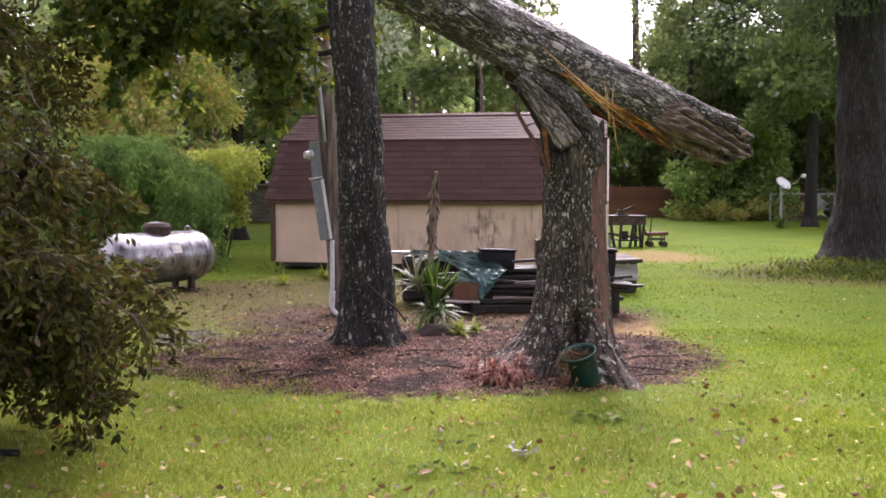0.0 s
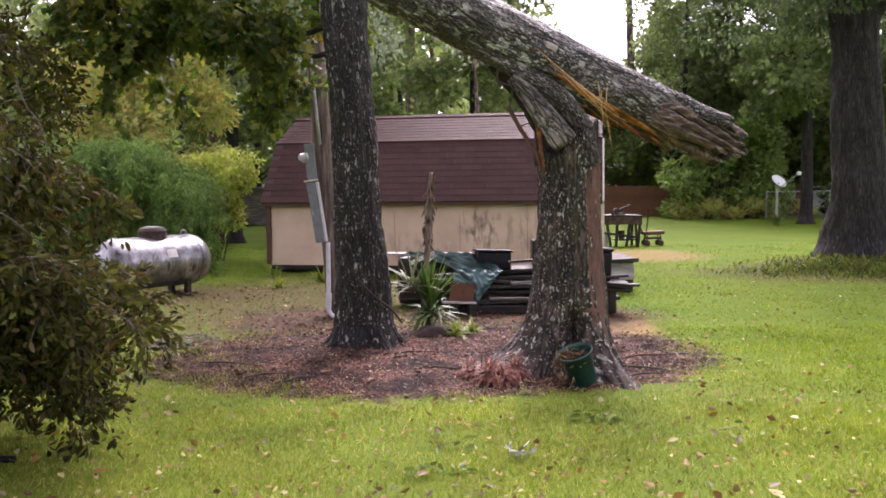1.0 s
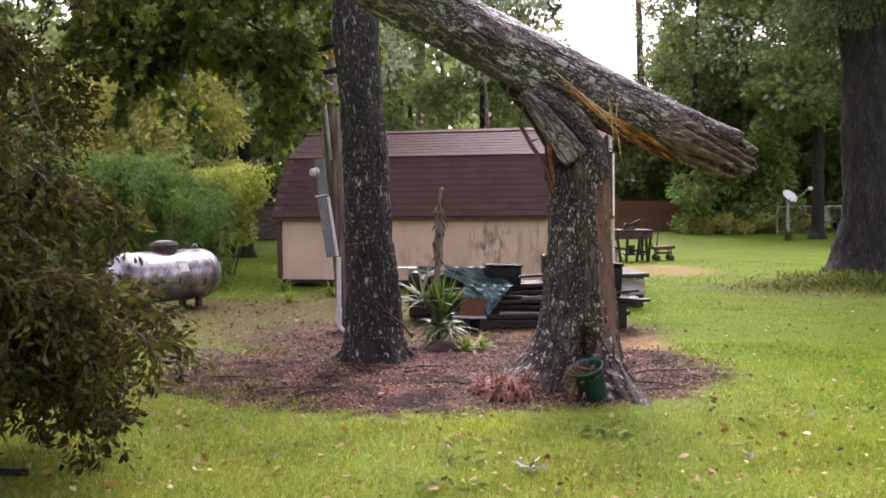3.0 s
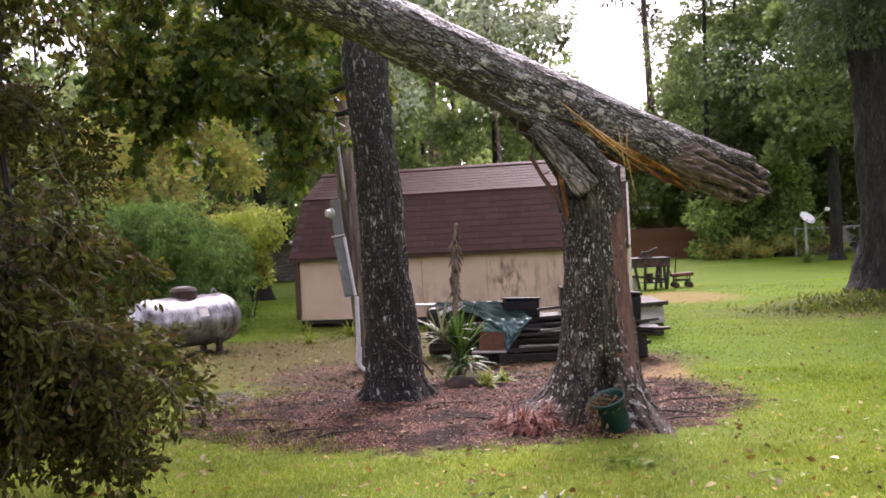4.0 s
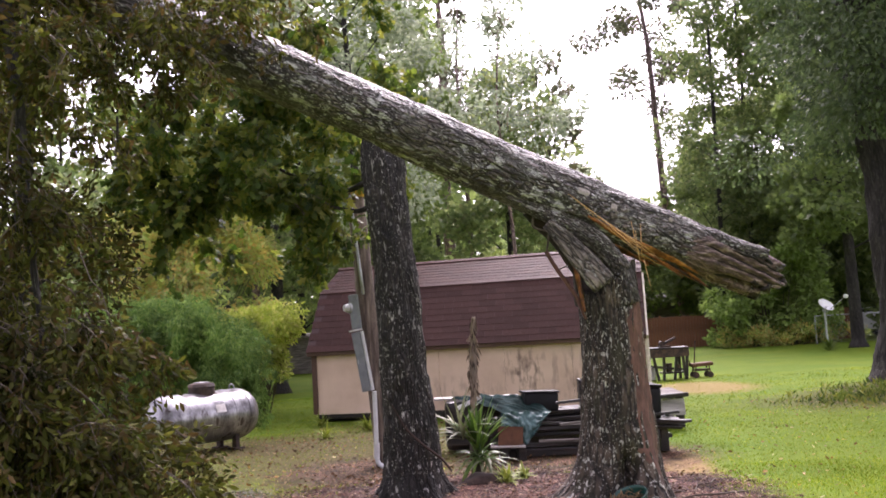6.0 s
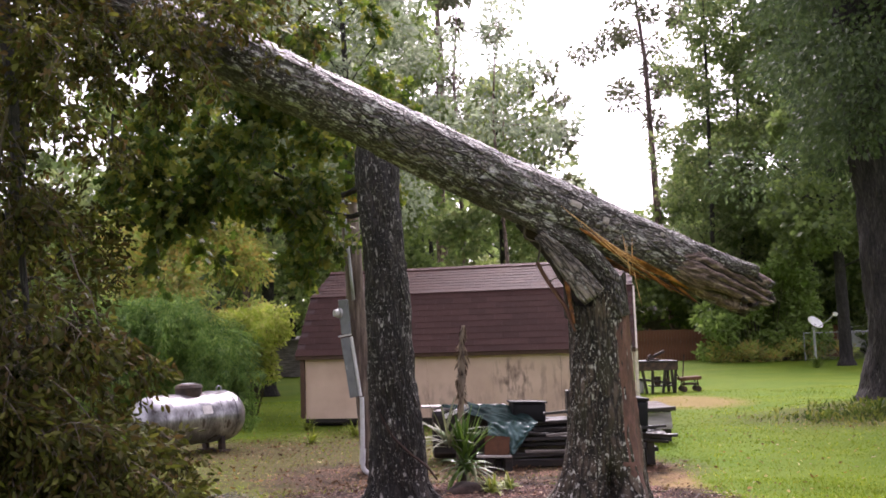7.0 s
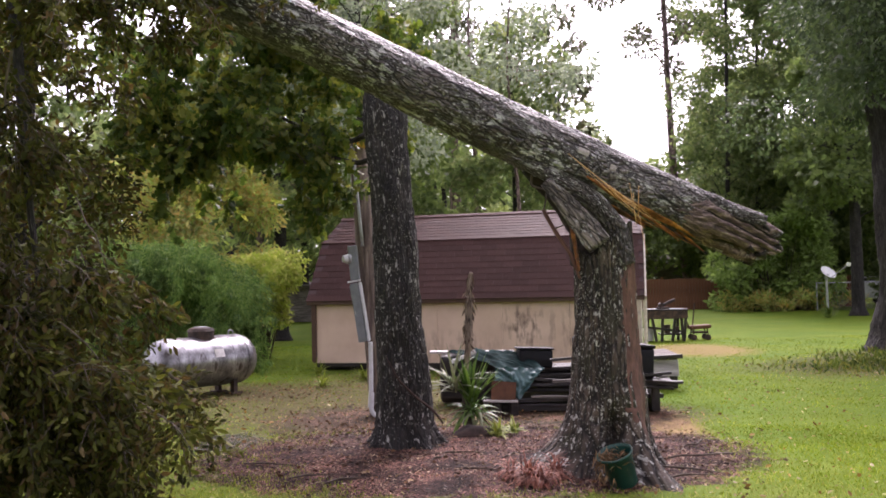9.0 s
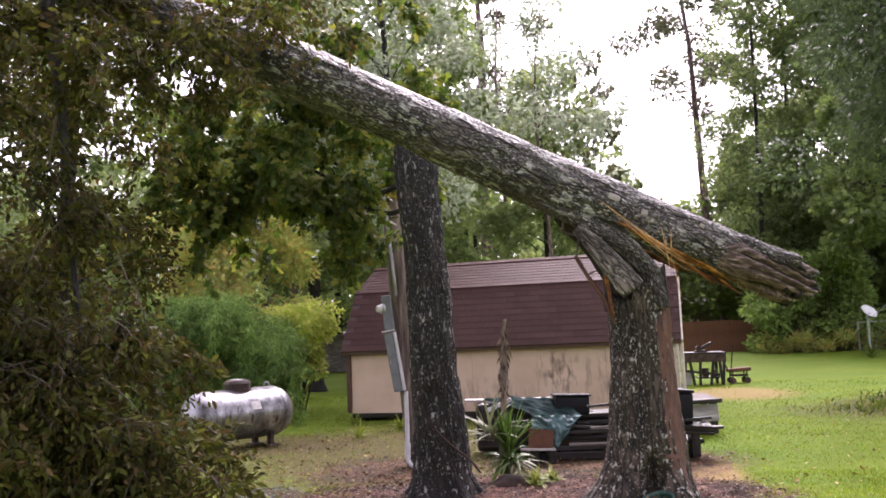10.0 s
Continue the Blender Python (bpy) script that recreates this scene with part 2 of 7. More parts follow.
def shed_wall_material():
    m, n, l, b = base_material("painted_siding")
    v = coords(n, l)
    grain = noise_tex(n, l, 40, 4, coords(n, l, "Object", (1, 1, 0.1)))
    broad = noise_tex(n, l, 1.6, 4, v)
    r = ramp(n, [(0.3, (0.54, 0.385, 0.285)), (0.7, (0.68, 0.51, 0.39))])
    l.new(broad, r.inputs[0])
    col = r.outputs[0]
    # mildew streaks round one stretch of the wall
    sep = n.new("ShaderNodeSeparateXYZ")
    l.new(v, sep.inputs[0])
    streak = ramp(n, [(0.47, (0, 0, 0)), (0.62, (1, 1, 1))])
    l.new(noise_tex(n, l, 5.5, 4, coords(n, l, "Object", (1.5, 1, 0.55))), streak.inputs[0])
    for cx, cz, rx, rz, amt in ((4.02, 0.93, 0.5, 0.34, 0.7), (4.9, 0.7, 1.0, 0.5, 0.35), (2.6, 0.45, 1.3, 0.35, 0.3), (4.0, 0.5, 0.35, 0.5, 0.6)):
        mp = n.new("ShaderNodeMapping")
        mp.vector_type = "TEXTURE"
        mp.inputs["Location"].default_value, mp.inputs["Scale"].default_value = (cx, 0, cz), (rx, 1000, rz)
        l.new(v, mp.inputs["Vector"])
        g = n.new("ShaderNodeTexGradient")
        g.gradient_type = "SPHERICAL"
        l.new(mp.outputs[0], g.inputs[0])
        gr = ramp(n, [(0.0, (0, 0, 0)), (0.45, (amt, amt, amt))])
        l.new(g.outputs[0], gr.inputs[0])
        mm = n.new("ShaderNodeMath")
        mm.operation = "MULTIPLY"
        l.new(gr.outputs[0], mm.inputs[0])
        l.new(streak.outputs[0], mm.inputs[1])
        col = mixer(n, l, mm.outputs[0], col, (0.09, 0.055, 0.045))
    l.new(col, b.inputs["Base Color"])
    b.inputs["Roughness"].default_value = 0.75
    bump(n, l, b, grain, 0.25, 0.01)
    return m


def shingle_material(name, tone):
    m, n, l, b = base_material(name)
    info = n.new("ShaderNodeObjectInfo")
    v = coords(n, l)
    r = ramp(n, [(0.0, tuple(c * 0.85 for c in tone)), (0.5, tone), (1.0, tuple(c * 1.18 for c in tone))])
    l.new(info.outputs["Random"], r.inputs[0])
    grit = noise_tex(n, l, 220, 2, v)
    gr = ramp(n, [(0.35, (0.7, 0.7, 0.7)), (0.65, (1.2, 1.2, 1.2))])
    l.new(grit, gr.inputs[0])
    mul = n.new("ShaderNodeMix")
    mul.data_type, mul.blend_type = "RGBA", "MULTIPLY"
    mul.inputs[0].default_value = 1.0
    l.new(r.outputs[0], mul.inputs[6])
    l.new(gr.outputs[0], mul.inputs[7])
    l.new(mul.outputs[2], b.inputs["Base Color"])
    wet = n.new("ShaderNodeMapRange")
    wet.inputs["From Min"].default_value, wet.inputs["From Max"].default_value = 0.35, 0.65
    wet.inputs["To Min"].default_value, wet.inputs["To Max"].default_value = 0.5, 0.85
    l.new(noise_tex(n, l, 7, 4, coords(n, l, "Generated")), wet.inputs["Value"])
    l.new(wet.outputs[0], b.inputs["Roughness"])
    b.inputs["Specular IOR Level"].default_value = 0.12
    bump(n, l, b, grit, 0.4, 0.004)
    return m


M_GROUND = ground_material()
M_SIDING = shed_wall_material()
M_SHINGLE = shingle_material("asphalt_shingle", (0.052, 0.025, 0.021))
M_ROOFDECK = plain("roof_deck", (0.05, 0.026, 0.024), 0.8)
M_TRIM = plain("brown_trim", (0.075, 0.035, 0.02), 0.6)
M_CREAM = plain("cream_trim", (0.62, 0.55, 0.45), 0.6)
M_BARK = bark_material("stump_bark", (0.009, 0.007, 0.006), (0.074, 0.055, 0.043), (0.66, 0.64, 0.59), 0.606, 24, (0.04, 0.036, 0.018), flecks=(27, 46, 90), along=0.2, lichen_along=0.42)
M_LOGBARK = bark_material("log_bark", (0.013, 0.010, 0.009), (0.105, 0.088, 0.08), (0.55, 0.55, 0.52), 0.58, 30, (0.06, 0.062, 0.048), 0.5, along=0.42, stain_scale=2.2, flecks=(11, 27, 64), lichen_along=0.5)
M_BARK2 = bark_material("wet_dark_bark", (0.004, 0.003, 0.003), (0.026, 0.020, 0.017), (0.5, 0.48, 0.45), 0.61, 20, None, 0.7, flecks=(12, 25, 55), along=0.3, lichen_along=0.6)
M_FARBARK = bark_material("far_bark", (0.006, 0.005, 0.005), (0.03, 0.025, 0.023), (0.12, 0.12, 0.1), 0.64, 14)
# pine bark lightened to pinkish grey, distance haze put into its colour
M_PINE = bark_material("hazy_pine_bark", (0.10, 0.07, 0.068), (0.27, 0.19, 0.175), (0.32, 0.26, 0.24), 0.66, 10)
M_SPLIT = mix_material("torn_heartwood", (0.035, 0.012, 0.004), (0.21, 0.066, 0.013), (0.62, 0.25, 0.06), 9, 0.6, stretch=(1, 1, 1), bump_s=0.5, fine=90)
M_PALEWOOD = mix_material("pale_sapwood", (0.34, 0.16, 0.05), (0.6, 0.35, 0.14), (0.75, 0.52, 0.28), 12, 0.6, bump_s=0.3)
M_ROTWOOD = mix_material("rotten_wood", (0.004, 0.003, 0.003), (0.014, 0.009, 0.008), (0.065, 0.042, 0.036), 7, 0.75, bump_s=0.9, fine=35)
M_ROTSKIN = mix_material("rotten_skin", (0.007, 0.004, 0.004), (0.09, 0.053, 0.046), (0.38, 0.285, 0.25), 6, 0.65, stretch=(3.2, 1.1, 1), bump_s=0.9, fine=22, coord="UV")
M_REDSTRIP = mix_material("red_inner_bark", (0.05, 0.021, 0.015), (0.115, 0.05, 0.036), (0.19, 0.095, 0.072), 7, 0.65, stretch=(2, 0.6, 1), bump_s=0.35, fine=40, coord="UV")
M_TANK = mix_material("tank_paint", (0.09, 0.085, 0.09), (0.29, 0.28, 0.30), (0.55, 0.54, 0.57), 5.5, 0.33, 0.75, (1.2, 1.2, 0.6), 0.1, 40, (5.0, 0.6, (0.12, 0.10, 0.10)))
M_RUST = mix_material("dark_rust", (0.02, 0.014, 0.012), (0.055, 0.035, 0.03), (0.12, 0.07, 0.05), 9, 0.75)
M_POLE = mix_material("weathered_pole", (0.04, 0.027, 0.022), (0.13, 0.095, 0.078), (0.3, 0.24, 0.19), 5, 0.85, stretch=(4, 4, 0.4), bump_s=0.5)
M_GREYBOX = plain("grey_enamel", (0.21, 0.225, 0.245), 0.4, 0.2, 0.15)
M_PVC = plain("pale_conduit", (0.66, 0.66, 0.68), 0.4, 0, 0.12)
M_GLASS = plain("meter_glass", (0.6, 0.6, 0.62), 0.08, 0.0, 0.1)
M_YELLOW = plain("yellow_paint", (0.75, 0.45, 0.05), 0.5)
# two tones of one tarpaulin: pale glints and dark shade are in the colours
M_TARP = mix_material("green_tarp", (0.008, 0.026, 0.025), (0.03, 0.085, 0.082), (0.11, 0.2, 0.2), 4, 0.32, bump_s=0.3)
M_TARPSHADE = mix_material("shaded_tarp", (0.004, 0.009, 0.009), (0.009, 0.02, 0.019), (0.03, 0.055, 0.053), 5, 0.85, bump_s=0.4)
M_TARPSHADE.node_tree.nodes["Principled BSDF"].inputs["Specular IOR Level"].default_value = 0.03
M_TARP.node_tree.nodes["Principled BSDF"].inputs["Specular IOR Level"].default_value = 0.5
M_BLACK = plain("black_plastic", (0.008, 0.008, 0.010), 0.5)
M_BLACK.node_tree.nodes["Principled BSDF"].inputs["Specular IOR Level"].default_value = 0.2
M_DARKWOOD = mix_material("wet_dark_board", (0.003, 0.002, 0.002), (0.009, 0.006, 0.006), (0.04, 0.027, 0.022), 6, 0.4, stretch=(0.5, 4, 4))
M_GREYWOOD = mix_material("grey_weathered_wood", (0.06, 0.052, 0.046), (0.15, 0.13, 0.118), (0.28, 0.25, 0.23), 5, 0.8, stretch=(0.5, 4, 4))
M_PALEBOARD = mix_material("pale_board", (0.22, 0.20, 0.185), (0.36, 0.33, 0.31), (0.5, 0.47, 0.45), 4, 0.6, stretch=(0.4, 3, 3))
M_TERRA = plain("orange_board", (0.11, 0.042, 0.018), 0.7)
M_BUCKET = plain("green_plastic", (0.006, 0.05, 0.038), 0.35)
M_STRAW = leaf_material("dry_straw", [(0.12, 0.07, 0.035), (0.34, 0.22, 0.13), (0.2, 0.11, 0.06)], 0.7, 0.15)
M_FERN = leaf_material("dead_red_fronds", [(0.07, 0.024, 0.019), (0.23, 0.09, 0.07), (0.42, 0.2, 0.16), (0.13, 0.05, 0.038)], 0.6, 0.2)
M_CHIP = leaf_material("mulch_chips", [(0.012, 0.006, 0.005), (0.06, 0.03, 0.023), (0.22, 0.13, 0.1), (0.02, 0.01, 0.008), (0.5, 0.4, 0.32), (0.03, 0.015, 0.012), (0.13, 0.062, 0.042), (0.02, 0.01, 0.009)], 0.7, 0.05, 0.1)
M_FALLEN = leaf_material("fallen_leaves", [(0.05, 0.026, 0.015), (0.12, 0.06, 0.03), (0.2, 0.11, 0.055), (0.07, 0.045, 0.028), (0.34, 0.24, 0.14)], 0.55, 0.15)
M_GRASS = leaf_material("grass_blades", [(0.1, 0.15, 0.021), (0.17, 0.24, 0.036), (0.24, 0.31, 0.056), (0.14, 0.2, 0.029), (0.34, 0.32, 0.11), (0.115, 0.17, 0.026), (0.46, 0.45, 0.19), (0.18, 0.25, 0.04)], 0.45, 0.45, 0.1, lawn=True)
M_WEED = leaf_material("weeds", [(0.085, 0.14, 0.035), (0.15, 0.23, 0.055), (0.25, 0.31, 0.09)], 0.5, 0.3)
M_LIME = leaf_material("lime_weeds", [(0.13, 0.18, 0.03), (0.22, 0.28, 0.05), (0.32, 0.34, 0.09)], 0.5, 0.3)
M_YUCCA = leaf_material("yucca_leaf", [(0.04, 0.09, 0.02), (0.085, 0.165, 0.035), (0.16, 0.25, 0.06)], 0.35, 0.25)
M_YUCCAGREY = leaf_material("grey_yucca_leaf", [(0.06, 0.085, 0.045), (0.2, 0.22, 0.14), (0.1, 0.12, 0.06)], 0.5, 0.2)
M_DRYSTALK = leaf_material("dried_stalk_leaf", [(0.04, 0.025, 0.02), (0.16, 0.11, 0.082), (0.42, 0.34, 0.28), (0.08, 0.05, 0.04)], 0.7, 0.1)
M_LEAF_NEAR = leaf_material("oak_leaf_near", [(0.018, 0.02, 0.007), (0.05, 0.058, 0.014), (0.094, 0.106, 0.024), (0.026, 0.03, 0.009), (0.1, 0.066, 0.029), (0.066, 0.066, 0.018), (0.16, 0.165, 0.045)], 0.55, 0.3, 0.12)
M_LEAF_MID = leaf_material("oak_leaf_mid", [(0.032, 0.06, 0.015), (0.066, 0.108, 0.024), (0.125, 0.16, 0.036), (0.2, 0.205, 0.054)], 0.45, 0.42, 0.2)
# pale greyed tones paint haze onto the high leaves
M_LEAF_HAZE = leaf_material("hazy_oak_leaf", [(0.16, 0.205, 0.15), (0.22, 0.265, 0.2), (0.28, 0.315, 0.25)], 0.35, 0.55)
# raised blue puts some haze into the next two leaf colours too
M_LEAF_DARK = leaf_material("oak_leaf_dark", [(0.095, 0.138, 0.056), (0.14, 0.195, 0.075), (0.195, 0.25, 0.1)], 0.4, 0.55)
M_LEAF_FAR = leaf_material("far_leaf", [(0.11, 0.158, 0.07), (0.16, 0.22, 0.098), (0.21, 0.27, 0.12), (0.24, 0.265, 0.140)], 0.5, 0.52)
M_LEAF_PINE = leaf_material("pine_needles", [(0.07, 0.085, 0.05), (0.10, 0.115, 0.065), (0.14, 0.13, 0.08)], 0.5, 0.25)
M_FEATHER = leaf_material("feathery_green", [(0.07, 0.145, 0.04), (0.14, 0.25, 0.07), (0.28, 0.4, 0.125), (0.1, 0.185, 0.055)], 0.5, 0.42)
M_YELLOWGREEN = leaf_material("yellow_green_leaf", [(0.32, 0.42, 0.09), (0.48, 0.56, 0.14), (0.66, 0.66, 0.28)], 0.45, 0.5)
M_AUTUMN = leaf_material("turning_leaf", [(0.3, 0.4, 0.12), (0.42, 0.5, 0.18), (0.52, 0.38, 0.15), (0.42, 0.5, 0.22)], 0.5, 0.45)
M_PALELEAF = leaf_material("pale_leaf", [(0.2, 0.28, 0.09), (0.3, 0.37, 0.14), (0.4, 0.45, 0.22)], 0.4, 0.35)
M_FENCE = mix_material("red_brown_fence", (0.09, 0.035, 0.018), (0.17, 0.07, 0.035), (0.25, 0.11, 0.06), 3, 0.8, stretch=(3, 3, 0.4))
M_WHITE = plain("white_paint", (0.8, 0.8, 0.8), 0.35, 0, 0.06)
M_GALV = plain("galvanised_steel", (0.4, 0.41, 0.42), 0.45, 0.6)
M_TWIG = plain("twig_bark", (0.09, 0.07, 0.055), 0.85)
M_PALETWIG = plain("pale_twig", (0.4, 0.4, 0.36), 0.8)
M_SOILMOUND = mix_material("bare_soil", (0.012, 0.007, 0.006), (0.03, 0.018, 0.014), (0.07, 0.042, 0.034), 8, 0.9)
M_LABEL = plain("pale_plate", (0.7, 0.66, 0.66), 0.5)
M_ROOFFAR = plain("far_metal_roof", (0.6, 0.6, 0.6), 0.4)
M_BAREPATCH = mix_material("bare_log_patch", (0.12, 0.10, 0.09), (0.27, 0.235, 0.21), (0.42, 0.38, 0.35), 14, 0.7, bump_s=0.4)
M_SLAB = bark_material("weathered_slab", (0.03, 0.024, 0.02), (0.2, 0.17, 0.15), (0.45, 0.45, 0.42), 0.6, 26)
M_VINE = plain("vine_bark", (0.045, 0.024, 0.018), 0.8)
M_BUSHFAR = leaf_material("leafy_bush", [(0.14, 0.22, 0.06), (0.22, 0.32, 0.1), (0.3, 0.4, 0.16)], 0.45, 0.45)
M_LEAF_OAK = leaf_material("great_oak_leaf", [(0.045, 0.072, 0.035), (0.065, 0.098, 0.046), (0.09, 0.125, 0.058)], 0.4, 0.42)
M_LAWNLEAF = leaf_material("dry_lawn_leaf", [(0.22, 0.12, 0.04), (0.4, 0.26, 0.09), (0.1, 0.06, 0.03), (0.55, 0.47, 0.27), (0.06, 0.04, 0.024), (0.3, 0.16, 0.05), (0.13, 0.075, 0.035)], 0.5, 0.15)


# ---- building helpers ----
RNG = np.random.default_rng(7)


def origin(ob):
    p = Vector((0, 0, 0))
    while ob is not None:
        p += ob.location
        ob = ob.parent
    return p


def mesh_from(name, V, F, uv=None, smooth=False):
    """V: (n, 3); F: a list of faces or an (m, k) array."""
    me = bpy.data.meshes.new(name)
    V = np.asarray(V, np.float32)
    if isinstance(F, np.ndarray):
        m, k = F.shape
        flat, totals = F.ravel().astype(np.int32), np.full(m, k, np.int32)
    else:
        totals = np.array([len(f) for f in F], np.int32)
        flat = np.array([i for f in F for i in f], np.int32)
    me.vertices.add(len(V))
    me.vertices.foreach_set("co", V.ravel())
    me.loops.add(len(flat))
    me.loops.foreach_set("vertex_index", flat)
    me.polygons.add(len(totals))
    me.polygons.foreach_set("loop_start", np.r_[0, np.cumsum(totals)[:-1]].astype(np.int32))
    me.polygons.foreach_set("loop_total", totals)
    if uv is not None:
        layer = me.uv_layers.new(name="UVMap")
        layer.data.foreach_set("uv", np.asarray(uv, np.float32)[flat].ravel())
    me.update(calc_edges=True)
    me.validate()
    if smooth:
        me.polygons.foreach_set("use_smooth", np.ones(len(totals), bool))
    return me


def thing(name, base, label, category, group="", turn=0.0):
    ob = new(name)
    ob.empty_display_size = 0.2
    ob.location = base
    ob.rotation_euler = (0, 0, radians(turn))
    return tagged(ob, label, category, group)


def part(name, data, material, parent=None, label="", local=False, smooth=False):
    """Links one mesh under a thing or a part. data: (V, F), (V, F, uv) or a bmesh; in world places unless local."""
    if isinstance(data, bmesh.types.BMesh):
        me = bpy.data.meshes.new(name)
        data.to_mesh(me)
        data.free()
        if smooth:
            me.polygons.foreach_set("use_smooth", np.ones(len(me.polygons), bool))
    else:
        me = mesh_from(name, *data, smooth=smooth)
    me.materials.append(material)
    ob = new(name, me)
    if parent is not None:
        ob.parent = parent
        if not local:
            me.transform(Matrix.Translation(-origin(parent)))
    if label:
        tagged(ob, label)
    return ob


def block(size, at=(0, 0, 0), turn=(0, 0, 0), bevel=0.0, jitter=0.0):
    """A bevelled box centred on a place."""
    bm = bmesh.new()
    bmesh.ops.create_cube(bm, size=1)
    bmesh.ops.scale(bm, vec=size, verts=bm.verts)
    if bevel:
        bmesh.ops.bevel(bm, geom=bm.edges[:], offset=bevel, segments=2, affect="EDGES", profile=0.6)
    if jitter:
        for v in bm.verts:
            v.co += Vector(RNG.normal(0, jitter, 3))
    bmesh.ops.transform(bm, matrix=pose(*at, *turn), verts=bm.verts)
    return bm


def rod(a, b, r1, r2=None, seg=12):
    a, b = Vector(a), Vector(b)
    bm = bmesh.new()
    bmesh.ops.create_cone(bm, cap_ends=True, segments=seg, radius1=r1, radius2=r1 if r2 is None else r2, depth=(b - a).length)
    bmesh.ops.transform(bm, matrix=Matrix.Translation((a + b) / 2) @ (b - a).to_track_quat("Z", "Y").to_matrix().to_4x4(), verts=bm.verts)
    return bm


def joined(*bms):
    out = bmesh.new()
    for bm in bms:
        me = bpy.data.meshes.new("tmp")
        bm.to_mesh(me)
        bm.free()
        out.from_mesh(me)
        bpy.data.meshes.remove(me)
    return out


class Tube:
    """A limb along a line of points: its skin by distance s and angle phi (0 faces the viewer's side, 90 is upward or left)."""

    def __init__(self, pts, rads, amp=0.0, freq=10.0, ref=(0, -1, 0), flat=1.0, step=0.05):
        P = np.array(pts, float)
        d = np.r_[0, np.cumsum(np.linalg.norm(np.diff(P, axis=0), axis=1))]
        self.length = d[-1]
        n = max(3, int(d[-1] / step) + 1)
        self.s = np.linspace(0, d[-1], n)
        fine = np.stack([np.interp(self.s, d, P[:, i]) for i in range(3)], 1)
        for _ in range(min(6, max(1, n // 12))):
            fine[1:-1] = 0.25 * fine[:-2] + 0.5 * fine[1:-1] + 0.25 * fine[2:]
        self.c, self.r = fine, np.interp(self.s, d, rads)
        t = np.gradient(fine, axis=0)
        self.t = t / np.linalg.norm(t, axis=1)[:, None]
        f = np.array(ref, float) - self.t * (self.t @ np.array(ref, float))[:, None]
        self.f = f / np.linalg.norm(f, axis=1)[:, None]
        self.g = np.cross(self.t, self.f)
        self.amp, self.freq, self.flat = amp, freq, flat
        self.carve = self.slide = None

    def rough(self, s, phi):
        if not self.amp:
            return 0.0
        if self.carve is not None:
            return self.skin(s, phi) + self.carve(s, phi)
        return self.skin(s, phi)

    def skin(self, s, phi):
        x, y = math.cos(phi), math.sin(phi)
        r = float(np.interp(s, self.s, self.r))
        k = self.freq * r
        return self.amp * (noise.noise((x * k, y * k, s * self.freq * 0.25)) + 0.5 * noise.noise((x * k * 2.6, y * k * 2.6, s * self.freq * 0.8 + 7)) + 1.3 * noise.noise((x * 0.9, y * 0.9, s * 1.1 + 3)))

    def at(self, s, phi, lift=0.0):
        pick = lambda a: np.array([np.interp(s, self.s, a[:, i]) for i in range(3)])
        r = float(np.interp(s, self.s, self.r)) + self.rough(s, phi) + lift
        p = pick(self.c) + r * (math.cos(phi) * pick(self.f) + self.flat * math.sin(phi) * pick(self.g))
        return p if self.slide is None else p + self.slide(s, phi) * pick(self.t)

    def mesh(self, seg=24, cap=True):
        V, UV, F = [], [], []
        for i, s in enumerate(self.s):
            for j in range(seg + 1):
                phi = -math.pi + 2 * math.pi * j / seg
                rr = self.r[i] + self.rough(s, phi)
                p = self.c[i] + rr * (math.cos(phi) * self.f[i] + self.flat * math.sin(phi) * self.g[i])
                V.append(p if self.slide is None else p + self.slide(s, phi) * self.t[i])
                UV.append((phi * max(self.r), s))
        w = seg + 1
        for i in range(len(self.s) - 1):
            for j in range(seg):
                a = i * w + j
                F.append((a, a + 1, a + w + 1, a + w))
        if cap:
            for i, flip in ((0, True), (len(self.s) - 1, False)):
                V.append(self.c[i])
                UV.append((0, self.s[i]))
                k = len(V) - 1
                for j in range(seg):
                    a, b = i * w + j, i * w + j + 1
                    F.append((k, b, a) if flip else (k, a, b))
        return np.array(V), F, np.array(UV)

    def patch(self, s0, s1, centre, half, lift=0.012, rows=20, cols=8):
        """A raised piece of the skin between s0 and s1; centre(u) and half(u) give its angle for u from 0 to 1."""
        V, F, UV = [], [], []
        for i in range(rows + 1):
            u = i / rows
            s = s0 + (s1 - s0) * u
            for j in range(cols + 1):
                k = j / cols * 2 - 1
                edge = min(1.0, (1 - abs(k)) * 4, u * 6 + 0.05, (1 - u) * 6 + 0.05)
                V.append(self.at(s, centre(u) + k * half(u), lift * edge - 0.004))
                UV.append((k * 0.1, s))
        w = cols + 1
        for i in range(rows):
            for j in range(cols):
                a = i * w + j
                F.append((a, a + 1, a + w + 1, a + w))
        return np.array(V), F, np.array(UV)


def merge(parts):
    """Joins (V, F, uv) lists."""
    V, F, UV, n = [], [], [], 0
    for p in parts:
        V.append(p[0])
        UV.append(p[2])
        F += [tuple(i + n for i in f) for f in p[1]]
        n += len(p[0])
    return np.concatenate(V), F, np.concatenate(UV)


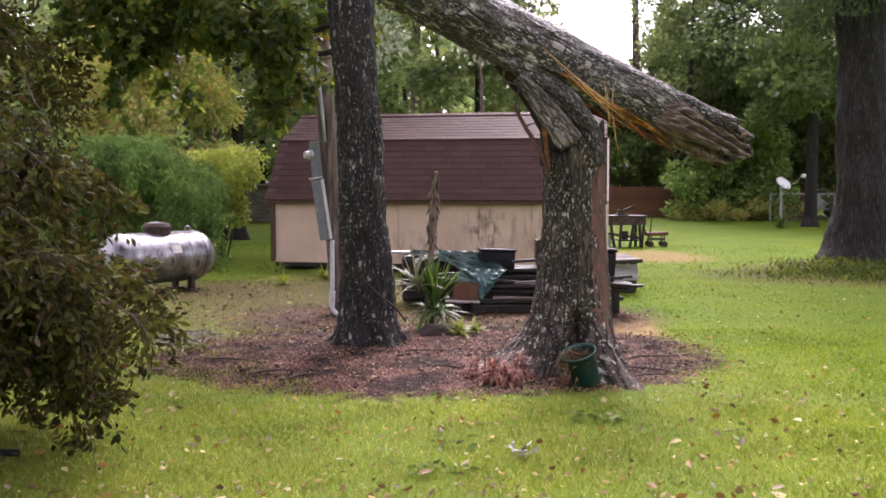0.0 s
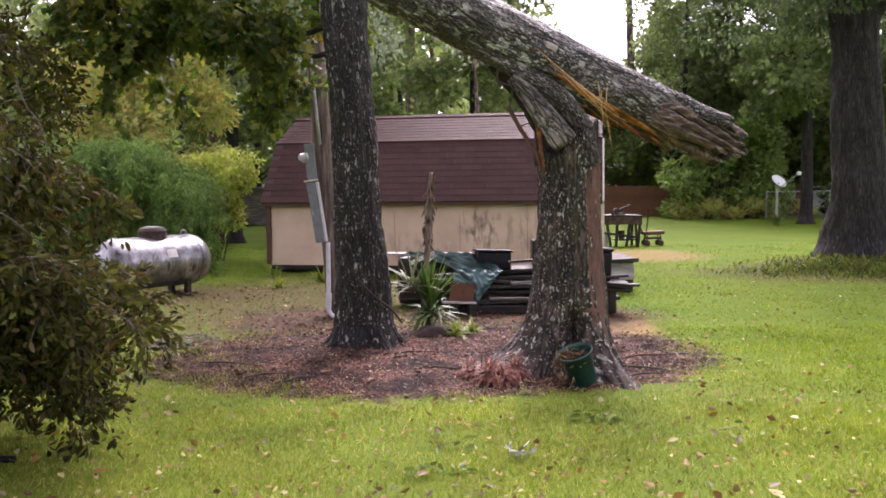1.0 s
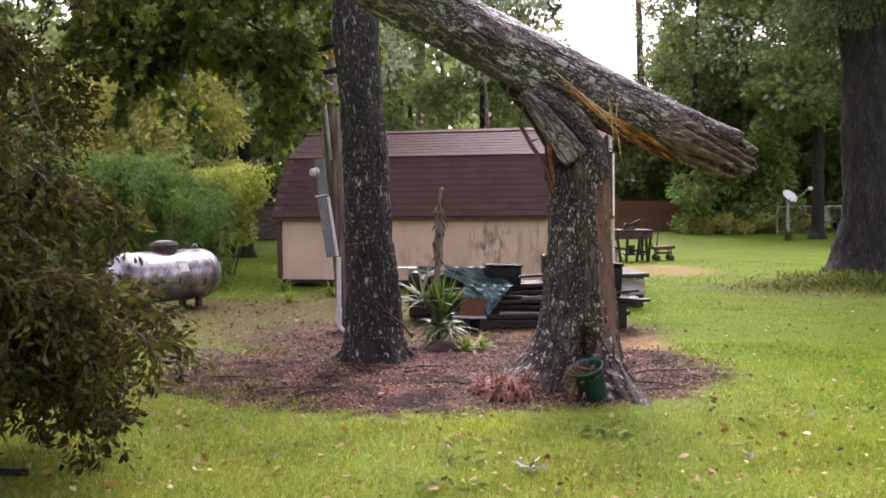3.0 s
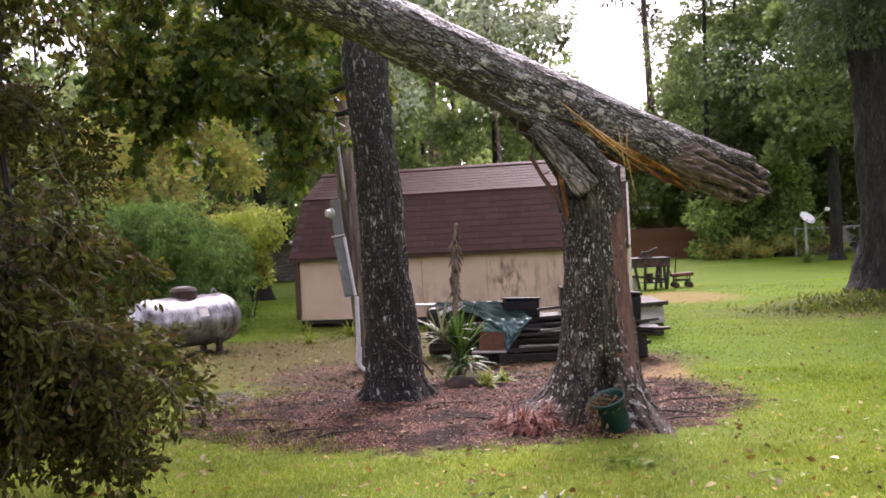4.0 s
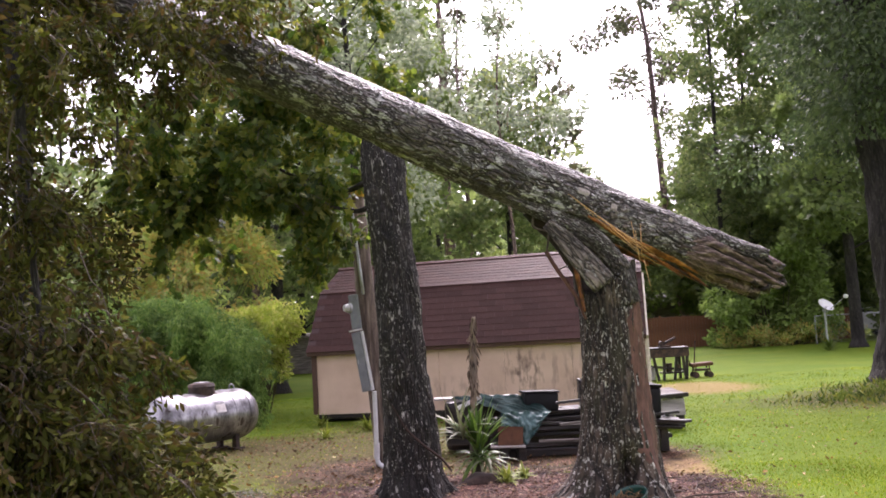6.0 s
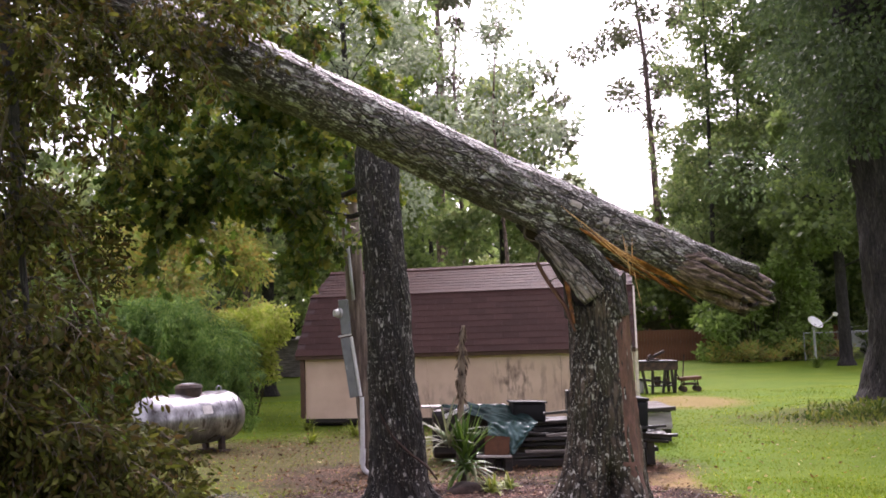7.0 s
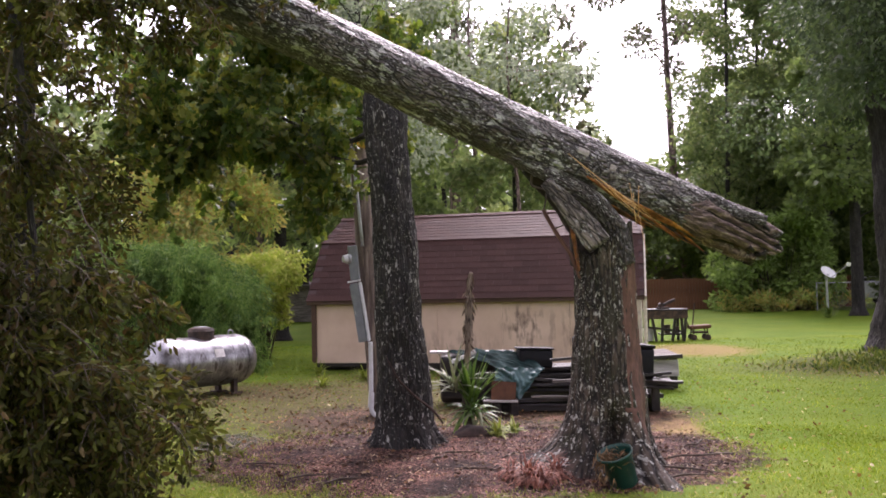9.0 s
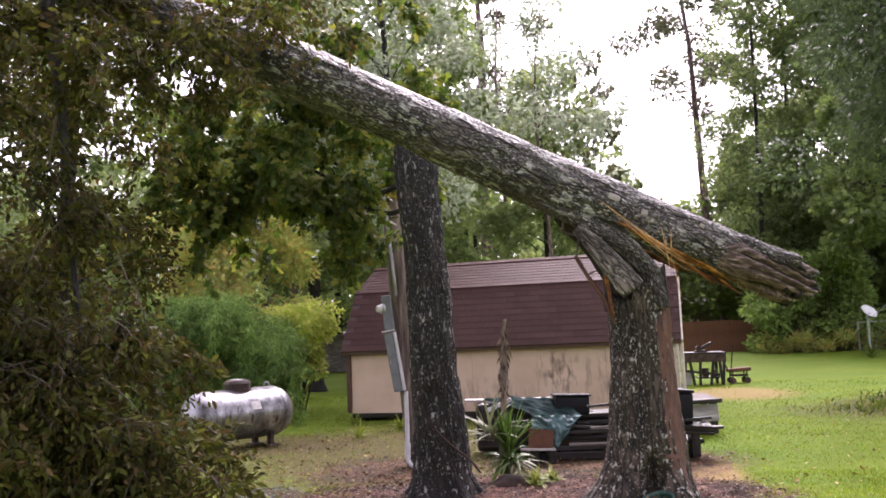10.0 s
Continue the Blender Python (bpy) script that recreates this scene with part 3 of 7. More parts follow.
# leaf outlines: x across, y along, z out of the plane
LEAF = (np.array([(0, 0, 0), (-0.5, 0.4, 0.1), (-0.36, 0.78, 0.05), (0, 1, -0.06), (0.36, 0.78, 0.05), (0.5, 0.4, 0.1), (0, 0.5, -0.02)], float),
        np.array([(0, 6, 1), (1, 6, 2), (2, 6, 3), (3, 6, 4), (4, 6, 5), (5, 6, 0)]))
OAK = (np.array([(0, 0, 0), (-0.25, 0.3, 0.03), (-0.75, 0.55, 0.1), (-0.25, 0.6, 0.02), (-0.45, 0.95, 0.08), (0, 1.05, -0.05), (0.45, 0.95, 0.08), (0.25, 0.6, 0.02), (0.75, 0.55, 0.1), (0.25, 0.3, 0.03)], float),
       np.array([(0, 9, 1), (1, 9, 7), (1, 7, 3), (1, 3, 2), (9, 8, 7), (3, 7, 5), (3, 5, 4), (7, 6, 5)]))
SLIM = (np.array([(0, 0, 0), (-0.5, 0.45, 0.06), (0, 1, -0.1), (0.5, 0.45, 0.06)], float), np.array([(0, 3, 2), (0, 2, 1)]))
BLADE = (np.array([(-0.5, 0, 0), (0.5, 0, 0), (0, 1, 0.25)], float), np.array([(0, 1, 2)]))
CLUMP = (np.array([(0, 0, 0), (-0.5, 0.35, 0.1), (-0.2, 0.6, 0), (-0.35, 1, 0.1), (0.1, 0.75, -0.05), (0.5, 0.9, 0.1), (0.3, 0.45, 0), (0.6, 0.2, 0.1)], float),
         np.array([(0, 2, 1), (2, 4, 3), (4, 6, 5), (0, 6, 2), (2, 6, 4), (0, 7, 6)]))


def leaves(C, D, size, width, shape, rng, spread=1.0):
    """Leaves of one shape at places C, along D, each turned at random about its own length."""
    C, D = np.asarray(C, float), np.asarray(D, float)
    n = len(C)
    D = D / (np.linalg.norm(D, axis=1)[:, None] + 1e-9)
    S = rng.normal(0, 1, (n, 3)) * (1, 1, spread)
    S -= D * (S * D).sum(1)[:, None]
    S /= np.linalg.norm(S, axis=1)[:, None] + 1e-9
    N = np.cross(S, D)
    size = np.broadcast_to(size, n)[:, None, None]
    T, tri = shape
    V = C[:, None] + size * (T[None, :, :1] * width * S[:, None] + T[None, :, 1:2] * D[:, None] + T[None, :, 2:] * N[:, None])
    F = (tri[None] + (np.arange(n) * len(T))[:, None, None]).reshape(-1, 3)
    return V.reshape(-1, 3), F


def spray(rng, start, way, length, droop, n_side, n_leaf, side_len, leaf_pts, twig_lines):
    """A drooping branch with side twigs; appends leaf places (C, D) and twig lines."""
    way = np.array(way, float) / np.linalg.norm(way)
    pts, p, d = [np.array(start, float)], np.array(start, float), way
    k = 10
    for _ in range(k):
        d = d + np.array([0, 0, -droop / k]) + rng.normal(0, 0.09, 3)
        d /= np.linalg.norm(d)
        p = p + d * length / k
        pts.append(p)
    pts = np.array(pts)
    twig_lines.append((pts, 0.010))
    for i in range(n_side):
        u = rng.uniform(0.1, 1.0)
        base = np.array([np.interp(u * k, range(k + 1), pts[:, j]) for j in range(3)])
        dd = rng.normal(0, 1, 3) * (1, 1, 0.7) + d * 0.6 + (0, 0, -0.35)
        dd /= np.linalg.norm(dd)
        tip = base + dd * side_len * rng.uniform(0.5, 1.2) + (0, 0, -0.06)
        twig_lines.append((np.array([base, (base + tip) / 2 + (0, 0, 0.02), tip]), 0.004))
        m = rng.poisson(n_leaf)
        w = rng.uniform(0.1, 1.05, m)[:, None]
        C = base + (tip - base) * w + rng.normal(0, 0.03, (m, 3))
        D = dd + rng.normal(0, 0.75, (m, 3)) + (0, 0, -0.35)
        leaf_pts.append((C, D))


def twig_mesh(lines):
    V, F, n = [], [], 0
    for pts, r in lines:
        m = len(pts)
        for i, p in enumerate(pts):
            rr = r * (1 - 0.75 * i / (m - 1))
            for a in (0, 2.1, 4.2):
                V.append(p + rr * np.array([math.cos(a), math.sin(a), 0.3 * math.sin(a)]))
        for i in range(m - 1):
            for j in range(3):
                a, b = n + 3 * i + j, n + 3 * i + (j + 1) % 3
                F.append((a, b, b + 3, a + 3))
        n += 3 * m
    return np.array(V), F


def mask_of(X, Y, area):
    cx, cy, rx, ry = area
    return np.hypot((X - cx) / rx, (Y - cy) / ry)


def ground_z(X, Y):
    """Height of the ground: a low bed, a mound by the great tree, slight unevenness."""
    z = 0.05 * np.clip(1.1 - mask_of(X, Y, BED), 0, 0.5) * 2
    z = z + 0.22 * np.clip(1.15 - mask_of(X, Y, (8.0, 16.4, 2.4, 1.6)), 0, 1)
    return z + 0.012 * np.sin(X * 1.7 + 0.4) * np.sin(Y * 1.3) * (np.hypot(X, Y) < 60)


# ---- ground ----
def build_ground():
    ax = np.unique(np.r_[np.linspace(-5, 10, 100), np.linspace(-40, 40, 60), -400, -200, -100, 100, 200, 400])
    ay = np.unique(np.r_[np.linspace(3, 20, 110), np.linspace(-20, 60, 60), -200, -80, 100, 200, 400, 900])
    X, Y = np.meshgrid(ax, ay)
    V = np.stack([X, Y, ground_z(X, Y)], -1).reshape(-1, 3)
    w = len(ax)
    i = (np.arange(len(ay) - 1)[:, None] * w + np.arange(w - 1)).ravel()
    F = np.stack([i, i + 1, i + w + 1, i + w], 1)
    g = part("ground", (V, F), M_GROUND, smooth=True)
    tagged(g, "green lawn with a dark mulch bed and leaf litter", "ground", kind="structure")


def build_grass():
    rng = np.random.default_rng(11)
    C, H, W = [], [], []
    for y0, y1, dens, h, w in ((2.2, 6.2, 5600, 0.036, 0.006), (6.2, 9.5, 2800, 0.03, 0.008), (9.5, 15, 900, 0.021, 0.014), (15, 23, 220, 0.022, 0.024)):
        xm = y1 * 0.72
        n = int(dens * (y1 - y0) * xm * 2.0)
        Y = rng.uniform(y0, y1, n)
        X = rng.uniform(-xm, xm, n)
        wob = 0.1 * np.sin(X * 7.3 + 1.0) * np.sin(Y * 6.1) + 0.08 * np.sin(X * 2.9) + rng.normal(0, 0.1, n) + np.where(X < -0.9, 0.1, 0.0)
        keep = mask_of(X, Y, BED) + wob > 1.0
        thin = np.clip((mask_of(X, Y, LITTER) - 0.45) / 0.7, 0.28, 1) * np.clip((mask_of(X, Y, LITTER2) - 0.5) / 0.6, 0.2, 1) * np.clip((mask_of(X, Y, DUST) - 0.7) / 0.5, 0.05, 1)
        thin *= np.clip((mask_of(X, Y, WET) - 0.8) / 0.4, 0.0, 1) * np.clip((mask_of(X, Y, MOUND) - 0.5) / 0.5, 0.5, 1) * np.clip((mask_of(X, Y, DUST2) - 0.6) / 0.5, 0.1, 1)
        thin *= np.clip((mask_of(X, Y, PILEBED) - 0.75) / 0.4, 0.06, 1) * np.clip((mask_of(X, Y, POLEBED) - 0.6) / 0.5, 0.15, 1)
        thin *= 0.55 + 0.45 * np.clip(0.5 + np.sin(X * 2.3 + np.sin(Y * 1.9) * 2) * np.sin(Y * 2.7 + X), 0, 1)
        thin *= np.clip((Y - 2.2) / 1.6, 0.03, 1) * np.clip((xm - X) / (0.25 * xm), 0.03, 1)   # fades out beside the view
        keep &= rng.uniform(0, 1, n) < thin
        keep &= X > -0.66 * Y - 0.4
        C.append(np.stack([X, Y, ground_z(X, Y) - 0.004], 1)[keep])
        H.append((h * rng.uniform(0.5, 1.4, n))[keep])
        W.append(np.full(keep.sum(), w / h))
    n = 150000   # the rest of the lawn, round and behind the viewer
    X, Y = rng.uniform(-13, 13, n), rng.uniform(-9, 15, n)
    keep = ((Y < 3.7) | (X < -0.66 * Y - 0.4) | (X > 0.54 * np.maximum(Y, 6.2))) & (mask_of(X, Y, BED) > 1.05) & (mask_of(X, Y, MOUND) > 0.8)
    C.append(np.stack([X, Y, ground_z(X, Y) - 0.004], 1)[keep])
    H.append((0.045 * rng.uniform(0.5, 1.4, n))[keep])
    W.append(np.full(keep.sum(), 0.3))
    C, H, W = np.concatenate(C), np.concatenate(H), np.concatenate(W)
    D = np.stack([rng.normal(0, 0.75, len(C)), rng.normal(0, 0.75, len(C)), np.ones(len(C))], 1)
    D /= np.linalg.norm(D, axis=1)[:, None]
    S = np.stack([np.cos(a := rng.uniform(-0.9, 0.9, len(C))), np.sin(a), np.zeros(len(C))], 1)
    N = np.cross(S, D)
    T, tri = BLADE
    V = C[:, None] + H[:, None, None] * (T[None, :, :1] * W[:, None, None] * S[:, None] + T[None, :, 1:2] * D[:, None] + T[None, :, 2:] * N[:, None])
    F = (tri[None] + (np.arange(len(C)) * 3)[:, None, None]).reshape(-1, 3)
    tagged(part("grass", (V.reshape(-1, 3), F), M_GRASS), "short bright green lawn grass", "grass", kind="stuff")


def flat_scatter(rng, X, Y, size, width, shape, lift=0.006, tilt=0.35):
    C = np.stack([X, Y, ground_z(X, Y) + lift + rng.uniform(0, 0.015, len(X))], 1)
    a = rng.uniform(0, 2 * math.pi, len(X))
    D = np.stack([np.cos(a), np.sin(a), rng.normal(0, tilt, len(X))], 1)
    return leaves(C, D, size, width, shape, rng, 0.25)


def build_litter():
    rng = np.random.default_rng(5)
    cx, cy, rx, ry = BED
    a, r = rng.uniform(0, 2 * math.pi, 15000), np.sqrt(rng.uniform(0, 1.05, 15000))
    X, Y = cx + rx * r * np.cos(a), cy + ry * r * np.sin(a)
    patchy = np.array([noise.noise((x * 1.7, y * 2.2, 0.0)) + 0.6 * noise.noise((x * 4, y * 5, 3.0)) for x, y in zip(X, Y)])
    keep = patchy + rng.normal(0, 0.25, len(X)) > -0.12
    X, Y = X[keep], Y[keep]
    V, F = flat_scatter(rng, X, Y, rng.uniform(0.01, 0.055, len(X)) * rng.uniform(0.6, 1.1, len(X)), 0.3, SLIM, 0.004, 0.3)
    tagged(part("mulch", (V, F), M_CHIP), "dark red-brown bark mulch and twigs", "mulch", kind="stuff")
    n = 2600
    a = np.where(np.arange(n) < 800, rng.normal(-0.35, 0.55, n), rng.uniform(0, 2 * math.pi, n))
    r = np.where(np.arange(n) < 800, rng.normal(0.9, 0.09, n), np.sqrt(rng.uniform(0, 1, n)))
    X, Y = cx + rx * r * np.cos(a), cy + ry * r * np.sin(a)
    V, F = flat_scatter(rng, X, Y, rng.uniform(0.015, 0.07, n) * rng.uniform(0.5, 1, n), 0.25, SLIM, 0.01, 0.3)
    tagged(part("pale_chips", (V, F), M_DRYSTALK), "pale dry chips and stalks along the bed's edge", "wood chips", kind="stuff")
    X, Y = [], []
    for (cx, cy, rx, ry), n in ((LITTER, 4200), (LITTER2, 900), (MOUND, 700), (BED, 1700), (PILEBED, 600), (POLEBED, 500)):
        a, r = rng.uniform(0, 2 * math.pi, n), np.sqrt(rng.uniform(0, 1.2, n))
        X.append(cx + rx * r * np.cos(a))
        Y.append(cy + ry * r * np.sin(a))
    X, Y = np.concatenate(X), np.concatenate(Y)
    V, F = flat_scatter(rng, X, Y, rng.uniform(0.014, 0.06, len(X)) * rng.uniform(0.5, 1.0, len(X)), 0.6, OAK, 0.014, 0.2)
    tagged(part("fallen_leaves", (V, F), M_FALLEN), "dry brown leaves strewn round the bed", "leaves", kind="stuff")
    n = 2700
    Y = 4.1 + 12 * rng.uniform(0, 1, n) ** 1.8
    X = Y * rng.uniform(-0.62, 0.55, n)
    keep = mask_of(X, Y, BED) > 1.05
    X, Y = X[keep], Y[keep]
    V, F = flat_scatter(rng, X, Y, rng.uniform(0.02, 0.085, len(X)) * rng.uniform(0.35, 1, len(X)), 0.55, LEAF, 0.03, 0.4)
    tagged(part("lawn_leaves", (V, F), M_LAWNLEAF), "orange, brown and pale dry leaves scattered on the lawn", "leaves", kind="stuff")


# ---- storage shed ----
EAVE, BREAK, RIDGE = (-0.13, 1.33), (0.75, 2.46), (2.0, 3.02)
LEN, DEPTH = 6.08, 4.0


def build_shed():
    s = thing("storage_shed", (-3.2, 16.3, 0), "beige barn-shaped storage shed with brown shingled gambrel roof", "shed", turn=-10.4)
    # floor frame and skids
    for y in (0.35, 2.0, 3.65):
        part("skid", block((LEN - 0.1, 0.14, 0.11), (LEN / 2, y, 0.045), bevel=0.01), M_DARKWOOD, s, local=True)
    part("floor_frame", block((LEN - 0.04, DEPTH - 0.04, 0.10), (LEN / 2, DEPTH / 2, 0.125), bevel=0.01), M_DARKWOOD, s, local=True)
    # front and back walls of upright siding sheets
    for k in range(5):
        w = LEN / 5
        for y in (0.0, DEPTH):
            bm = block((w - 0.006, 0.03, 1.2), (w * (k + 0.5), y, 0.76), bevel=0.003)
            part("siding_panel", bm, M_SIDING, s, local=True)
    part("wall_frame", block((LEN - 0.08, 0.04, 1.1), (LEN / 2, 0.05, 0.76)), M_DARKWOOD, s, local=True)
    # gambrel end walls
    prof = [(0.02, 0.17), (DEPTH - 0.02, 0.17), (DEPTH - 0.02, 1.33), (DEPTH - 0.78, 2.41), (2.0, 2.96), (0.78, 2.41), (0.02, 1.33)]
    for x in (0.0, LEN):
        V = [(x + dx, y, z) for dx in (-0.015, 0.015) for y, z in prof]
        n = len(prof)
        F = [tuple(range(n))[::-1], tuple(range(n, 2 * n))] + [(i, (i + 1) % n, n + (i + 1) % n, n + i) for i in range(n)]
        part("end_wall", (np.array(V), F), M_SIDING, s, local=True)
    for x, mat, lab in ((-0.012, M_TRIM, "dark brown corner board"), (LEN + 0.012, M_CREAM, "pale cream corner board")):
        part("corner_trim", block((0.09, 0.05, 1.18), (x + (0.02 if x < 0 else -0.02), -0.03, 0.76), bevel=0.006), mat, s, lab, local=True)
        part("corner_trim", block((0.05, 0.12, 1.18), (x, 0.06, 0.76), bevel=0.006), mat, s, lab, local=True)
    part("rake_trim", block((0.03, 0.09, 1.43), (LEN + 0.12, (EAVE[0] + BREAK[0]) / 2, (EAVE[1] + BREAK[1]) / 2 - 0.03), (-37.9, 0, 0), 0.005), M_CREAM, s, "pale board along the gable edge", local=True)
    part("downpipe", joined(rod((LEN + 0.1, -0.05, 0.1), (LEN + 0.1, -0.05, 1.4), 0.035), rod((LEN + 0.03, -0.09, 0.05), (LEN + 0.03, -0.09, 1.28), 0.022)), M_CREAM, s, "pale upright pipe beside the corner", local=True)
    part("fascia", block((LEN + 0.2, 0.03, 0.07), (LEN / 2, -0.115, 1.30), bevel=0.005), M_TRIM, s, local=True)
    # roof decks: four slopes
    for a, b in ((EAVE, BREAK), (BREAK, RIDGE)):
        for flip in (False, True):
            ya, yb = (DEPTH - a[0], DEPTH - b[0]) if flip else (a[0], b[0])
            L = math.hypot(yb - ya, b[1] - a[1])
            ang = math.degrees(math.atan2(b[1] - a[1], yb - ya))
            part("roof_slope", block((LEN + 0.2, L, 0.035), (LEN / 2, (ya + yb) / 2, (a[1] + b[1]) / 2), (ang, 0, 0)), M_ROOFDECK, s, local=True)
    part("drip_edge", block((LEN + 0.22, 0.03, 0.02), (LEN / 2, BREAK[0] - 0.035, BREAK[1] + 0.012), (30, 0, 0)), M_SHINGLE, s, local=True)
    part("ridge_cap", joined(block((LEN + 0.21, 0.16, 0.016), (LEN / 2, 1.93, 3.03), (22, 0, 0)), block((LEN + 0.21, 0.16, 0.016), (LEN / 2, 2.07, 3.03), (-22, 0, 0))), M_SHINGLE, s, local=True)
    return s


def build_shingles(s):
    """Tab by tab on the two slopes that face the viewer."""
    bm = block((0.323, 0.17, 0.0045), bevel=0.0)
    me = bpy.data.meshes.new("shingle")
    bm.to_mesh(me)
    bm.free()
    me.materials.append(M_SHINGLE)
    rng = random.Random(4)
    for a, b in ((EAVE, BREAK), (BREAK, RIDGE)):
        L = math.hypot(b[0] - a[0], b[1] - a[1])
        ang = math.degrees(math.atan2(b[1] - a[1], b[0] - a[0]))
        rows = int(L / 0.14)
        for i in range(rows):
            u = (i + 0.5) / rows
            y, z = a[0] + (b[0] - a[0]) * u, a[1] + (b[1] - a[1]) * u
            off = 0.028
            ny, nz = -math.sin(radians(ang)) * off, math.cos(radians(ang)) * off
            for j in range(20):
                x = -0.1 + 0.3265 * (j + (0.5 if i % 2 else 0.0)) + 0.16
                if x > LEN + 0.02:
                    x = LEN + 0.1 - 0.165
                    if i % 2 == 0:
                        continue
                m = pose(x, y + ny, z + nz, ang - (1.4 if a is EAVE else 2.8) + rng.uniform(-0.6, 0.6), 0, rng.uniform(-0.5, 0.5))
                ob = new("shingle", me)
                ob.parent = s
                ob.matrix_local = m


# ---- the broken oak: stump, fallen trunk still hinged on it ----
STUMP_AXIS = ((1.13, 7.40), (1.10, 7.26))
ROOTS = ((-61, 0.62, 0.26, 16), (178, 0.60, 0.24, 7), (-124, 0.26, 0.3, 8), (8, 0.24, 0.3, 7), (90, 0.4, 0.25, 6), (-160, 0.22, 0.22, 10), (50, 0.3, 0.2, 8))


def stump_r(phi, z):
    r = 0.260 + 0.03 * math.exp(-((z - 0.6) / 0.5) ** 2) - 0.012 * max(0, z - 0.9)
    for ang, reach, h, p in ROOTS:
        c = math.cos(phi - radians(ang))
        if c > 0:
            r += reach * math.exp(-max(z, 0) / h) * c**p
    d = (phi - radians(-91) + math.pi) % (2 * math.pi) - math.pi
    r -= 0.22 * math.exp(-((d / 0.26) ** 2) - ((z - 0.34) / 0.17) ** 2)
    k = 4.0
    x, y = math.cos(phi), math.sin(phi)
    r += 0.018 * noise.noise((x * k, y * k, z * 2.2)) + 0.012 * noise.noise((x * 9, y * 9, z * 3.5)) + 0.008 * noise.noise((x * 20, y * 20, z * 7))
    return r


def stump_at(phi, z, lift=0.0):
    u = min(1, max(0, z / 2))
    cx, cy = (STUMP_AXIS[0][i] * (1 - u) + STUMP_AXIS[1][i] * u for i in range(2))
    r = stump_r(phi, z) + lift
    return (cx + r * math.cos(phi), cy + r * math.sin(phi), z)


def stump_top(phi):
    d = lambda a, w: math.exp(-(((phi - radians(a) + math.pi) % (2 * math.pi) - math.pi) / w) ** 2)
    return 1.98 + 0.16 * d(-30, 0.7) - 0.12 * d(-135, 0.6) + 0.08 * noise.noise((math.cos(phi) * 4, math.sin(phi) * 4, 0)) + 0.05 * noise.noise((math.cos(phi) * 14, math.sin(phi) * 14, 5))


def grid_faces(rows, cols, start=0):
    w = cols + 1
    return [(start + i * w + j, start + i * w + j + 1, start + (i + 1) * w + j + 1, start + (i + 1) * w + j) for i in range(rows) for j in range(cols)]


